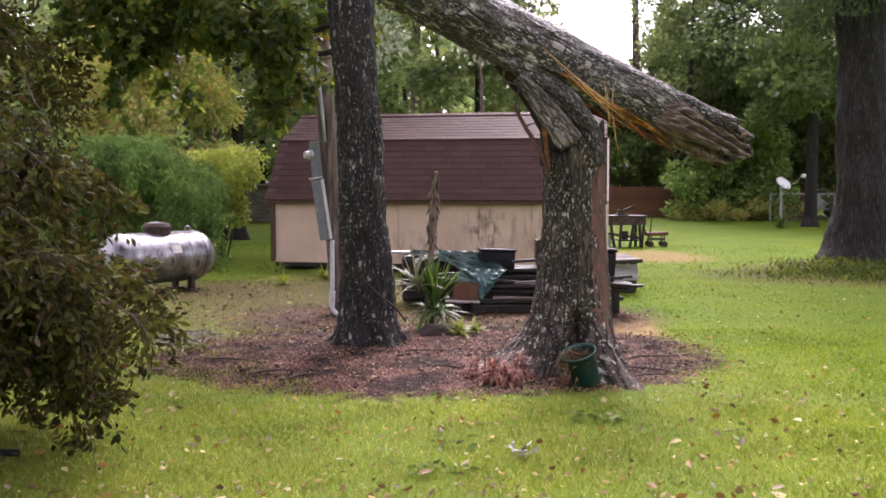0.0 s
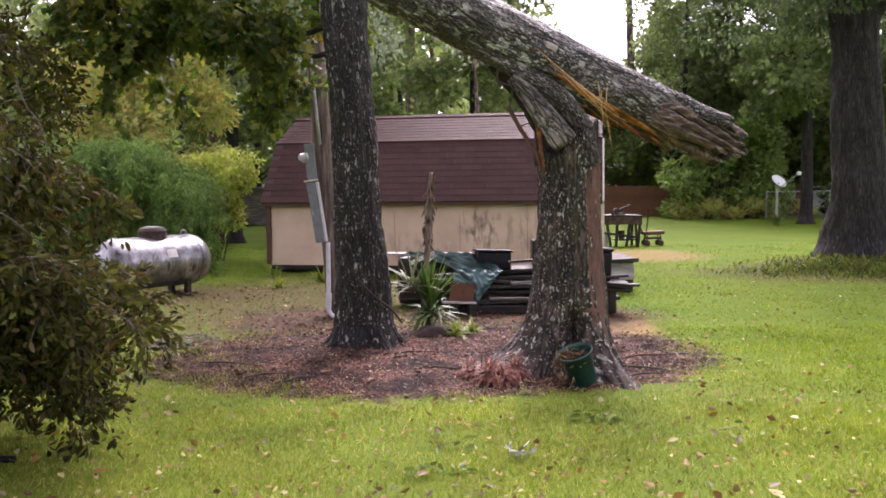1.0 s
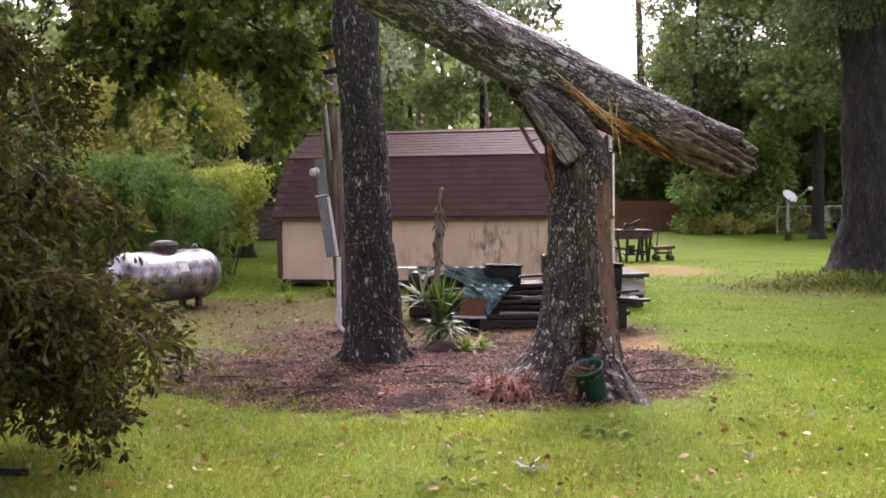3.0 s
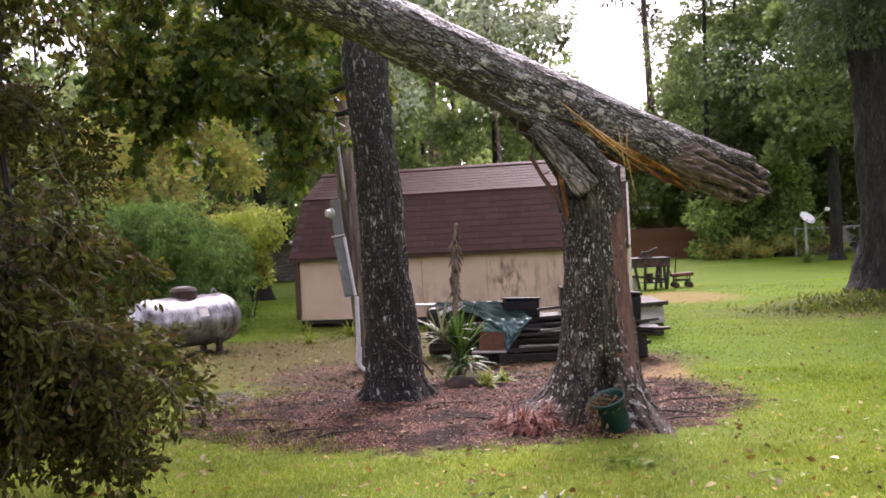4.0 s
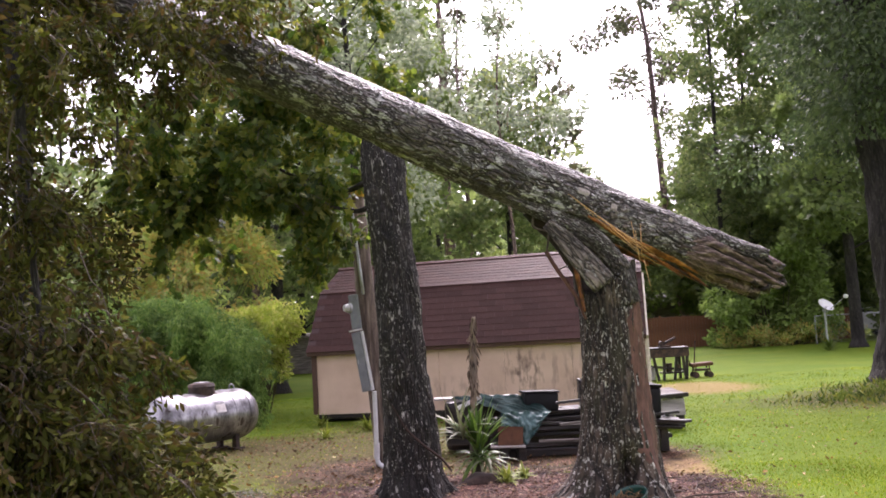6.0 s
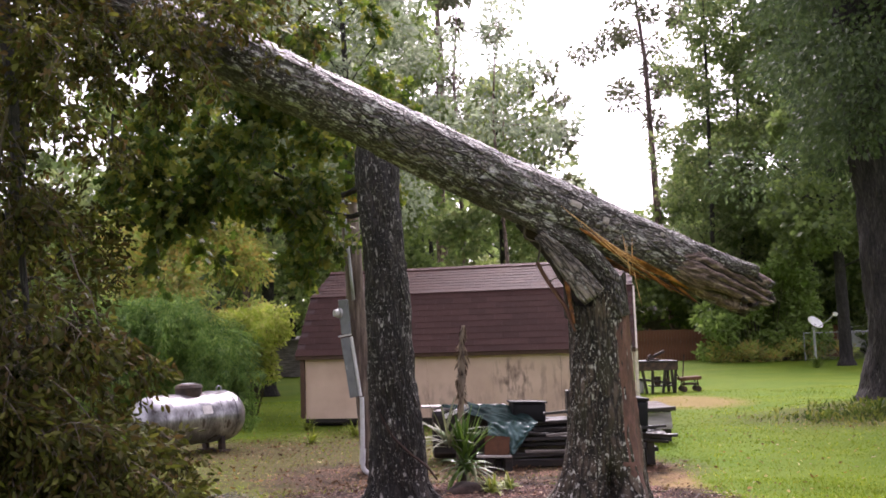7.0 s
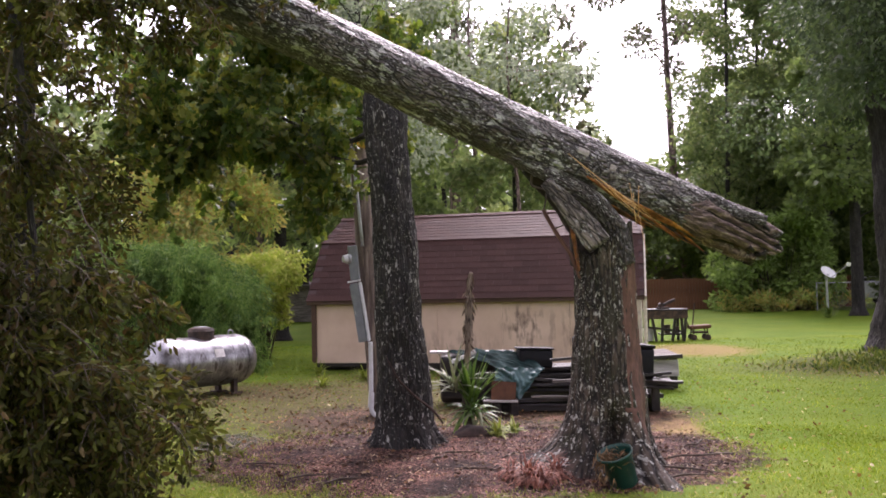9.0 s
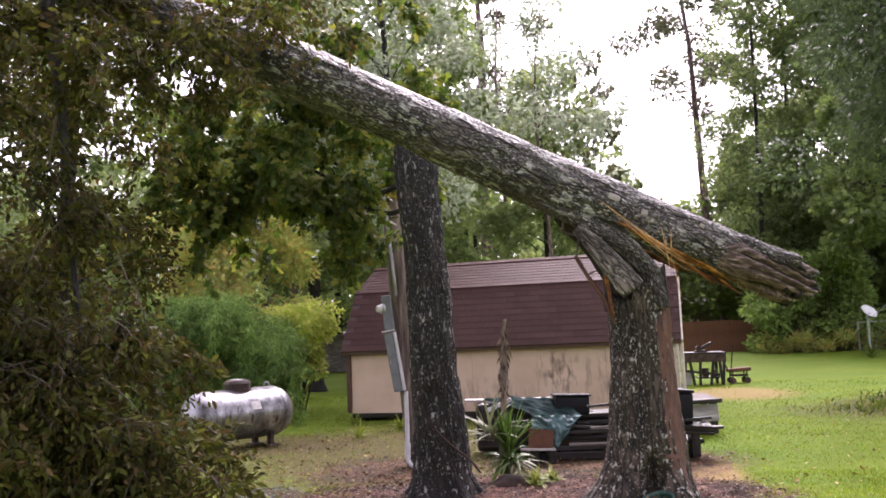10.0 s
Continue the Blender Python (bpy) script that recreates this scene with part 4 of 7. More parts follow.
def build_broken_oak():
    t = thing("broken_oak_tree", (1.13, 7.4, 0.03), "snapped oak, its grey trunk still hanging on the stump", "broken tree")
    seg, rows = 144, 100
    V, UV = [], []
    for i in range(rows + 1):
        u = i / rows
        for j in range(seg + 1):
            phi = math.pi / 2 + 2 * math.pi * j / seg
            top = stump_top(phi)
            z = -0.06 + (top + 0.06) * (u**1.25)
            V.append(stump_at(phi, z))
            UV.append((phi * 0.3, z))
    stump = part("stump", (np.array(V), grid_faces(rows, seg), np.array(UV)), M_BARK, t, "furrowed grey bark with white lichen", smooth=True)
    # torn inside of the stump top
    V = []
    for i in range(9):
        u = i / 8
        for j in range(seg + 1):
            phi = math.pi / 2 + 2 * math.pi * j / seg
            z = stump_top(phi) * (1 - u) + (1.62 + 0.12 * math.sin(phi * 5)) * u - 0.002
            k = 1 - 0.9 * u**0.8
            x, y, _ = stump_at(phi, stump_top(phi))
            V.append((1.1 + (x - 1.1) * k, 7.26 + (y - 7.26) * k, z + 0.05 * noise.noise((phi * 6, u * 5, 0)) * (i > 0)))
    part("torn_top", (np.array(V), grid_faces(8, seg)), M_ROTWOOD, stump, "dark rotten torn wood")
    # bare strip down the side
    V, UV = [], []
    for i in range(41):
        z = 0.3 + 1.6 * i / 40
        for j in range(9):
            k = j / 8 * 2 - 1
            phi = radians(-36 - 8 * (1 - i / 40)) + k * (0.52 + 0.16 * noise.noise((i * 0.22, 4 if k > 0 else 9, 0)) + 0.08 * noise.noise((i * 0.8, 2 if k > 0 else 6, 0))) * min(1, 0.3 + i / 10, (41 - i) / 8)
            V.append(stump_at(phi, z, 0.008 * min(1, (1 - abs(k)) * 3) - 0.002))
            UV.append((k, z))
    part("bare_strip", (np.array(V), grid_faces(40, 8), np.array(UV) * (0.12, 1)), M_REDSTRIP, stump, "reddish strip with the bark torn off", smooth=True)

    # fallen trunk
    log = Tube([(2.64, 7.78, 1.9), (2.4, 7.7, 2.0), (2.12, 7.61, 2.13), (1.22, 7.29, 2.49), (0.76, 7.13, 2.69), (-0.15, 6.81, 3.11), (-0.86, 6.56, 3.44), (-1.46, 6.35, 3.71), (-2.0, 6.16, 3.95), (-2.64, 5.94, 4.2), (-3.6, 5.62, 4.55), (-4.6, 5.4, 4.85)],
               [0.175, 0.2, 0.215, 0.245, 0.243, 0.235, 0.225, 0.217, 0.21, 0.2, 0.18, 0.15], 0.014, 16, step=0.035)
    sgn = 1 if log.at(2.0, 1.57)[2] > log.at(2.0, -1.57)[2] else -1

    def carve(s, phi):
        """Long weathered grain and two deep splits towards the broken end."""
        if s > 1.5:
            return 0.0
        k = min(1.0, (1.5 - s) / 0.7)
        d = 0.012 * noise.noise((math.cos(phi) * 3, math.sin(phi) * 3, s * 2.1)) + 0.008 * noise.noise((math.cos(phi) * 12, math.sin(phi) * 12, s * 4.5 + 5))
        for ang, run, depth, wide, upto in ((40, 8, 0.16, 0.19, 0.85), (-38, -14, 0.09, 0.12, 0.7), (6, 6, 0.05, 0.07, 1.0), (-14, 5, 0.035, 0.06, 0.8)):
            a = sgn * radians(ang + run * s + 5 * noise.noise((s * 5, ang, 0)))
            g = (phi - a + math.pi) % (2 * math.pi) - math.pi
            d -= depth * math.exp(-(g / wide) ** 2) * max(0.0, min(1.0, (upto - s) / 0.35))
        return d * k

    def slide(s, phi):
        """Uneven length of the broken end round its rim."""
        if s > 0.5:
            return 0.0
        a = sgn * phi
        out = 0.06 * math.exp(-((a - 1.15) / 0.35) ** 2) + 0.02 * math.exp(-((a + 0.15) / 0.45) ** 2) - 0.12 * math.exp(-((a - 0.66) / 0.16) ** 2) - 0.14 * math.exp(-((a + 1.2) / 0.5) ** 2)
        out += 0.06 * noise.noise((math.cos(phi) * 5, math.sin(phi) * 5, 2)) + 0.035 * noise.noise((math.cos(phi) * 13, math.sin(phi) * 13, 8))
        return -out * (1 - s / 0.5) ** 1.5

    log.carve, log.slide = carve, slide
    butt_v, butt_f, butt_uv = log.mesh(128)
    butt_v[-2] += log.t[0] * 0.3   # hollow heart
    fallen = part("fallen_trunk", (butt_v, butt_f, butt_uv), M_LOGBARK, t, "grey wet trunk with lichen and moss", smooth=True)
    fallen.data.materials.append(M_ROTWOOD)
    for f in range(len(butt_f) - 256, len(butt_f) - 128):
        fallen.data.polygons[f].material_index = 1
    # phi runs so that negative angles lie on the under side
    part("exposed_wood", log.patch(0.62, 2.02, lambda u: sgn * radians(-66 + 44 * u), lambda u: radians((8.5 + 3 * noise.noise((u * 7, 0, 0))) * math.sin(math.pi * min(0.97, u + 0.03)) ** 0.8 + 1), 0.014, 60, 10), M_SPLIT, fallen, "fresh orange split wood", smooth=False)
    for s0, s1, ph, hw in ((2.0, 2.13, 22, 14), (1.74, 1.81, 12, 10), (1.2, 1.25, 35, 6)):
        part("bare_patch", log.patch(s0, s1, lambda u, p=ph: sgn * radians(p), lambda u, h=hw: radians(h * (0.85 + 0.25 * noise.noise((u * 4, h, 0)))), 0.006, 10, 8), M_BAREPATCH, fallen, "pale patch where bark has come off")
    # rotten butt end: long splinters past the end
    rng = np.random.default_rng(3)
    # cracks drawn on the bark as thin dark strips
    for k in range(22):
        s0, ph = rng.uniform(0.7, 3.4), rng.uniform(-30, 62)
        part("bark_crack", log.patch(s0, s0 + rng.uniform(0.15, 0.5), lambda u, p=ph: sgn * radians(p + 4 * math.sin(u * 5 + p)), lambda u, h=rng.uniform(1.6, 4.5): radians(h * math.sin(math.pi * min(0.97, u + 0.03)) * (1 + 0.5 * noise.noise((u * 9, h, 0)))), 0.007, 14, 4), M_ROTWOOD, fallen)
    # near-black strips along the splits, painting in the shade of their grooves
    for ang, run, s1, hw in ((40, 8, 0.88, 6.5), (-38, -14, 0.7, 4.5), (6, 6, 0.95, 2.2), (-14, 5, 0.75, 1.8), (24, 3, 0.6, 2.0)):
        part("fissure_shade", log.patch(0.03, s1, lambda u, a=ang, q=run, e=s1: sgn * radians(a + q * e * u + 5 * noise.noise((e * u * 5, a, 0))), lambda u, h=hw: radians(h * (1 - u) ** 0.5 * (1 + 0.7 * noise.noise((u * 11, h, 0))) + 0.3), 0.042, 40, 4), M_ROTWOOD, fallen)
    axis = np.array((0.89, 0.31, -0.30))
    for k in range(20):   # ragged wood hanging under the torn side
        s0, ph = rng.uniform(0.7, 1.55), rng.uniform(-96, -58)
        a = log.at(s0 + 0.2, sgn * radians(ph), -0.015)
        b = log.at(s0, sgn * radians(ph), 0.0) + axis * rng.uniform(0.06, 0.28) + np.array((0, 0, -rng.uniform(0.0, 0.1)))
        w = rng.uniform(0.008, 0.03)
        tb = Tube([a, (a + b) / 2 + rng.normal(0, 0.008, 3), b], [w, w * 0.9, w * 0.2], 0.006, 24, flat=0.5, step=0.03)
        part("torn_splinter", tb.mesh(7), (M_SPLIT, M_SPLIT, M_ROTWOOD)[k % 3], fallen)
    for k in range(16):
        ph = rng.uniform(-math.pi, math.pi)
        s0 = rng.uniform(0.02, 0.3)
        a = log.at(s0, ph, -0.02)
        L = rng.uniform(0.08, 0.2)
        b = a + axis * L * (0.6 + s0) + np.array((0, 0, -0.02)) + rng.normal(0, 0.015, 3)
        w = rng.uniform(0.03, 0.07)
        tb = Tube([a, (a + b) / 2 + rng.normal(0, 0.01, 3), b], [w, w * 0.8, w * 0.35], 0.014, 20, flat=0.7, step=0.03)
        part("butt_splinter", tb.mesh(8), M_ROTWOOD, fallen)
    spar = Tube([(1.75, 7.4, 2.44), (2.05, 7.47, 2.32), (2.35, 7.56, 2.20), (2.57, 7.62, 2.15)], [0.04, 0.085, 0.08, 0.055], 0.02, 14, flat=0.8, step=0.03)
    part("broken_spar", spar.mesh(16), M_LOGBARK, fallen, "dark rotten spar", smooth=True)
    V, F, UV = log.patch(0.01, 1.0, lambda u: sgn * radians(8 - 26 * u), lambda u: radians(96 - 62 * u**1.5 + 16 * noise.noise((u * 9, 0.3, 0)) + 9 * noise.noise((u * 30, 2, 0))), 0.016, 60, 40)
    V = V + np.array([0.009 * noise.noise((p[0] * 7, p[1] * 7, p[2] * 22)) + 0.008 * noise.noise((p[0] * 22, p[1] * 22, p[2] * 55)) for p in V])[:, None] * np.array((0, -1, 0.4))
    UV[:, 0] *= 5
    part("rotten_skin", (V, F, UV), M_ROTSKIN, fallen, "dark rotten wood with the bark gone", smooth=True)

    # hinge: a strip of trunk bent from the stump up along the under side
    hinge = Tube([(1.24, 7.16, 1.78), (1.2, 7.12, 2.06), (1.02, 7.06, 2.3), (0.74, 7.0, 2.47), (0.4, 6.93, 2.66), (0.05, 6.86, 2.84)], [0.12, 0.10, 0.085, 0.085, 0.08, 0.03], 0.012, 18, flat=0.9, step=0.03)
    part("hinge_strip", hinge.mesh(28), M_LOGBARK, t, "bent strip of bark and wood", smooth=True)
    back = Tube([(1.0, 7.42, 1.8), (0.95, 7.36, 2.1), (0.72, 7.2, 2.42), (0.45, 7.1, 2.6)], [0.17, 0.13, 0.11, 0.06], 0.02, 12, step=0.04)
    part("torn_heart", back.mesh(20), M_ROTWOOD, t, "dark torn heartwood", smooth=True)
    slab = Tube([(0.6, 6.93, 2.46), (0.71, 6.92, 2.33), (0.86, 6.9, 2.13), (1.02, 6.88, 1.93)], [0.05, 0.075, 0.095, 0.105], 0.012, 20, flat=1.0, step=0.03)
    V, F, UV = slab.mesh(24)
    # flatten the slab towards the viewer
    V[:, 1] = 6.88 + (V[:, 1] - 6.92) * 0.4
    part("torn_slab", (V, F, UV), M_SLAB, t, "torn-off slab of bark hanging down", smooth=True)
    for pts, r, m in (([(0.58, 7.05, 2.24), (0.68, 7.05, 2.05), (0.8, 7.04, 1.86), (0.87, 7.03, 1.66)], 0.03, M_REDSTRIP), ([(0.78, 7.0, 2.3), (0.82, 7.0, 2.0), (0.86, 7.0, 1.72)], 0.035, M_SPLIT),
                      ([(0.7, 7.02, 2.42), (0.74, 7.03, 2.2), (0.84, 7.02, 1.95)], 0.04, M_ROTWOOD), ([(0.62, 7.08, 2.42), (0.6, 7.06, 2.28), (0.58, 7.05, 2.22)], 0.014, M_TWIG), ([(0.67, 7.05, 2.08), (0.78, 7.0, 2.12)], 0.01, M_TWIG),
                      ([(0.5, 7.05, 2.55), (0.48, 7.04, 2.44), (0.62, 7.03, 2.4)], 0.02, M_TWIG)):
        tb = Tube(pts, [r] * (len(pts) - 1) + [r * 0.5], 0.006, 20, flat=0.6, step=0.03)
        part("bark_strip", tb.mesh(10), m, t, smooth=True)
    # bright splinters
    for a, b, w in (((0.8, 6.86, 2.66), (1.45, 6.98, 2.14), 0.014), ((0.84, 6.87, 2.62), (1.42, 6.97, 2.2), 0.01), ((0.9, 6.86, 2.56), (1.38, 6.96, 2.12), 0.012), ((1.0, 6.88, 2.48), (1.42, 6.98, 2.2), 0.014), ((0.78, 6.86, 2.68), (1.2, 6.93, 2.33), 0.016),
                    ((1.05, 6.9, 2.45), (1.46, 7.0, 2.16), 0.016), ((1.15, 6.93, 2.36), (1.55, 7.04, 2.1), 0.012), ((1.1, 6.9, 2.4), (1.35, 6.95, 2.16), 0.02),
                    ((1.325, 6.9, 2.1), (1.27, 6.88, 2.43), 0.016), ((1.34, 6.9, 2.12), (1.345, 6.88, 2.40), 0.016), ((1.32, 6.9, 2.08), (1.30, 6.88, 2.35), 0.012), ((1.35, 6.9, 2.15), (1.40, 6.9, 1.85), 0.012), ((1.28, 6.9, 2.2), (1.5, 7.0, 2.06), 0.008)):
        mid = (np.array(a) + b) / 2 + RNG.normal(0, 0.008, 3)
        tb = Tube([a, mid, b], [w * 0.15, w * 0.5, w * 0.15], 0, flat=0.6, step=0.1)
        part("splinter", tb.mesh(6), M_PALEWOOD, t, "pale fresh splinter")

    # crown end of the fallen tree: limbs and drooping foliage
    limb_lines = [([(-3.3, 5.7, 4.45), (-3.0, 5.2, 4.2), (-2.75, 4.95, 3.3), (-2.7, 5.0, 2.2), (-2.6, 5.05, 1.2)], [0.06, 0.05, 0.035, 0.022, 0.01]),
                  ([(-4.3, 5.45, 4.75), (-3.7, 5.0, 4.5), (-3.35, 4.9, 3.4), (-3.3, 4.95, 2.2)], [0.07, 0.05, 0.035, 0.012]),
                  ([(-2.7, 5.9, 4.3), (-2.6, 5.6, 4.6), (-2.35, 5.4, 4.9), (-2.1, 5.3, 5.1)], [0.035, 0.025, 0.018, 0.008]),
                  ([(-1.9, 6.15, 3.98), (-1.75, 5.9, 4.25), (-1.45, 5.85, 4.35)], [0.03, 0.02, 0.01])]
    for pts, r in limb_lines:
        part("limb", Tube(pts, r, 0.004, 14, step=0.08).mesh(10), M_FARBARK, t, smooth=True)
    lp, tw = [], []
    for k in range(300):   # each spray draws its own numbers
        rng = np.random.default_rng(2100 + k)
        u = rng.uniform()
        if k < 215:
            z = rng.uniform(0.85, 5.4) if u > 0.35 else rng.uniform(0.85, 1.9)
        else:
            z = rng.uniform(0.6, 2.0) if k < 280 else rng.uniform(3.2, 5.0)
        edge = -2.45 if z > 1.75 else (-2.5 if z > 1.25 else -1.95)
        x = rng.uniform(-4.3, edge) if u > 0.3 and k < 215 else rng.uniform(-3.2, edge)
        y = rng.uniform(4.55, 5.5)
        if z > 3.2 and rng.uniform() < (0.2 if x > -3.0 else 0.5):
            continue
        spray(rng, (x - 0.15, y, z), (rng.normal(0.15, 0.5), rng.normal(0, 0.4), rng.uniform(-0.4, 0.5)), rng.uniform(0.5, 0.85), 1.6, 10, 25, 0.24, lp, tw)
    rng = np.random.default_rng(21)
    for k in range(12):   # sprays under the trunk's far end
        spray(rng, (rng.uniform(-3.2, -1.95), rng.uniform(5.0, 5.7), rng.uniform(3.15, 3.9)), (rng.normal(0, 0.6), rng.normal(0, 0.4), rng.uniform(-0.2, 0.5)), 0.55, 1.2, 9, 20, 0.24, lp, tw)
    for k in range(46):   # fringe above and before the trunk
        x = rng.uniform(-3.4, -1.35)
        y = 5.55 + 0.2 * rng.normal() + 0.2 * (x + 2.4)
        spray(rng, (x, y, 4.1 - 0.42 * (x + 2.0) + rng.uniform(-0.25, 0.45)), (rng.normal(0, 1), rng.normal(0, 0.5), 0.4), 0.5, 1.2, 7, 16, 0.22, lp, tw)
    C, D = np.concatenate([c for c, _ in lp]), np.concatenate([d for _, d in lp])
    keep = C[:, 2] > 0.12
    C, D = C[keep], D[keep]
    part("crown", leaves(C, D, rng.uniform(0.04, 0.08, len(C)), 0.42, LEAF, rng), M_LEAF_NEAR, t, "drooping olive-green oak foliage")
    tagged(part("fine_twig", twig_mesh(tw), M_TWIG, t), kind="stuff")
    part("pale_vine", twig_mesh([(np.array([(-2.28, 4.75, 2.2), (-2.22, 4.74, 2.05), (-2.15, 4.72, 1.98), (-2.1, 4.72, 1.8), (-2.06, 4.72, 1.65)]), 0.006), (np.array([(-2.22, 4.74, 2.05), (-2.08, 4.73, 2.04)]), 0.004)]), M_TWIG, t, "bare hanging vine")
    return t


# ---- trees that stand ----
def crown_leaves(rng, clumps, per, size, width, shape, droop=-0.3):
    C, D = [], []
    for (c, r) in clumps:
        n = rng.poisson(per)
        p = rng.normal(0, 1, (n, 3))
        p /= np.linalg.norm(p, axis=1)[:, None]
        p *= r * rng.uniform(0.25, 1.0, n)[:, None] ** 0.6 * (1, 1, 0.75)
        C.append(np.array(c) + p)
        D.append(p / r + rng.normal(0, 0.6, (n, 3)) + (0, 0, droop))
    C, D = np.concatenate(C), np.concatenate(D)
    return leaves(C, D, rng.uniform(size * 0.6, size * 1.3, len(C)), width, shape, rng)


def tree(name, x, y, h, r, base, spread, leaf_mat, bark, label, seed, clumps=26, per=130, size=0.26, lean=(0, 0), top_clear=1.0, shape=CLUMP, width=0.8, extra=(), category="tree", group="", clump_r=0.8, droop=-0.3):
    """A tapered trunk with limbs, and a crown of leaf clumps round the limbs' ends."""
    rng = np.random.default_rng(seed)
    t = thing(name, (x, y, 0), label, category, group)
    top = np.array((x + lean[0], y + lean[1], h))
    foot = np.array((x, y, -0.05))
    line = [foot, foot + (0, 0, 0.35), foot + (top - foot) * 0.35 + (rng.normal(0, 0.1), 0, 0), foot + (top - foot) * 0.7 + (rng.normal(0, 0.15), 0, 0), top]
    tubes = [Tube(line, [r * 1.7, r, r * 0.85, r * 0.55, r * 0.1], r * 0.06, 5 / r * 0.4, step=max(0.15, r * 0.7)).mesh(14 if r > 0.2 else 9)]
    places = []
    for k in range(clumps):
        u = rng.uniform(0, 1)
        z = base + (h * top_clear - base) * u
        a = rng.uniform(0, 2 * math.pi)
        rad = spread * math.sqrt(rng.uniform(0.05, 1)) * (0.55 + 0.9 * math.sin(math.pi * min(1, 0.15 + 0.8 * u)))  * 0.75
        f = foot + (top - foot) * (z / h)
        p = np.array((f[0] + rad * math.cos(a), f[1] + rad * math.sin(a), z + rng.normal(0, 0.3)))
        places.append((p, clump_r * rng.uniform(0.7, 1.4)))
        if k % 2 == 0:
            s = foot + (top - foot) * max(0.05, (z - 0.35 * rad - 0.3) / h)
            m = (s + p) / 2 + (0, 0, 0.12 * rad)
            rr = max(0.015, r * 0.22 * (1 - 0.5 * u))
            tubes.append(Tube([s, m, p], [rr, rr * 0.7, rr * 0.25], 0, step=0.35).mesh(6, False))
    places += [(np.array(c, float), rr) for c, rr in extra]
    part("trunk", merge(tubes), bark, t, smooth=True)
    if places:
        part("crown", crown_leaves(rng, places, per, size, width, shape, droop), leaf_mat, t)
    return t


def build_leaning_oak():
    t = thing("oak_tree", (-0.74, 8.5, 0.03), "dark wet oak trunk spotted with white lichen, leaning slightly", "tree")
    trunk = Tube([(-0.73, 8.5, -0.08), (-0.74, 8.5, 0.05), (-0.75, 8.5, 0.22), (-0.75, 8.5, 0.66), (-0.79, 8.5, 1.22), (-0.82, 8.5, 2.32), (-0.88, 8.5, 3.3), (-0.93, 8.52, 3.95)],
                 [0.38, 0.335, 0.295, 0.27, 0.24, 0.205, 0.21, 0.19], 0.028, 13, step=0.035)
    part("trunk", trunk.mesh(64), M_BARK2, t, smooth=True)
    rng = np.random.default_rng(8)
    for k, (a, reach) in enumerate(((-150, 0.14), (-50, 0.12), (-100, 0.07), (170, 0.16), (10, 0.14), (80, 0.2))):
        d = np.array((math.cos(radians(a)), math.sin(radians(a)), 0))
        c = np.array((-0.74, 8.5, 0))
        root = Tube([c + d * 0.16 + (0, 0, 0.3), c + d * 0.27 + (0, 0, 0.1), c + d * (0.3 + reach) + (0, 0, -0.01)], [0.11, 0.09, 0.04], 0.01, 14, step=0.04)
        part("root", root.mesh(14), M_BARK2, t, smooth=True)
    vine = Tube([(-0.9, 8.26, 0.95), (-0.78, 8.23, 0.72), (-0.62, 8.22, 0.56), (-0.45, 8.27, 0.42), (-0.36, 8.34, 0.28)], [0.006, 0.010, 0.012, 0.011, 0.008], 0.004, 20, step=0.04)
    part("vine", vine.mesh(8), M_VINE, t, "reddish woody vine across the trunk", smooth=True)
    for pts, r in (([(-0.9, 8.66, 3.3), (-1.4, 9.5, 3.25), (-2.2, 9.95, 3.6), (-3.2, 10.1, 4.3)], [0.04, 0.026, 0.02, 0.012]), ([(-0.87, 8.65, 3.0), (-1.3, 9.4, 3.0), (-1.9, 9.8, 3.2)], [0.035, 0.025, 0.012])):
        part("limb", Tube(pts, r, 0.004, 14, step=0.08).mesh(10), M_FARBARK, t, smooth=True)
    lp, tw = [], []
    for k in range(92):
        x = rng.uniform(-3.9, -1.25)
        z = rng.uniform(3.0, 5.6)
        y = rng.uniform(9.1, 10.2)
        spray(rng, (x, y, z), (rng.normal(0, 0.7), rng.normal(0, 0.5), rng.uniform(-0.2, 0.4)), rng.uniform(0.5, 0.8), 1.1, 8, 15, 0.3, lp, tw)
    for k in range(5):
        spray(rng, (rng.uniform(-2.2, -1.7), rng.uniform(9.3, 10.1), rng.uniform(2.7, 3.3)), (0.3, 0, -0.2), 0.5, 1.0, 7, 14, 0.25, lp, tw)
    C, D = np.concatenate([c for c, _ in lp]), np.concatenate([d for _, d in lp])
    part("crown", leaves(C, D, rng.uniform(0.08, 0.15, len(C)), 0.62, OAK, rng), M_LEAF_MID, t, "broad green lobed oak leaves")
    tagged(part("fine_twig", twig_mesh(tw), M_TWIG, t), kind="stuff")


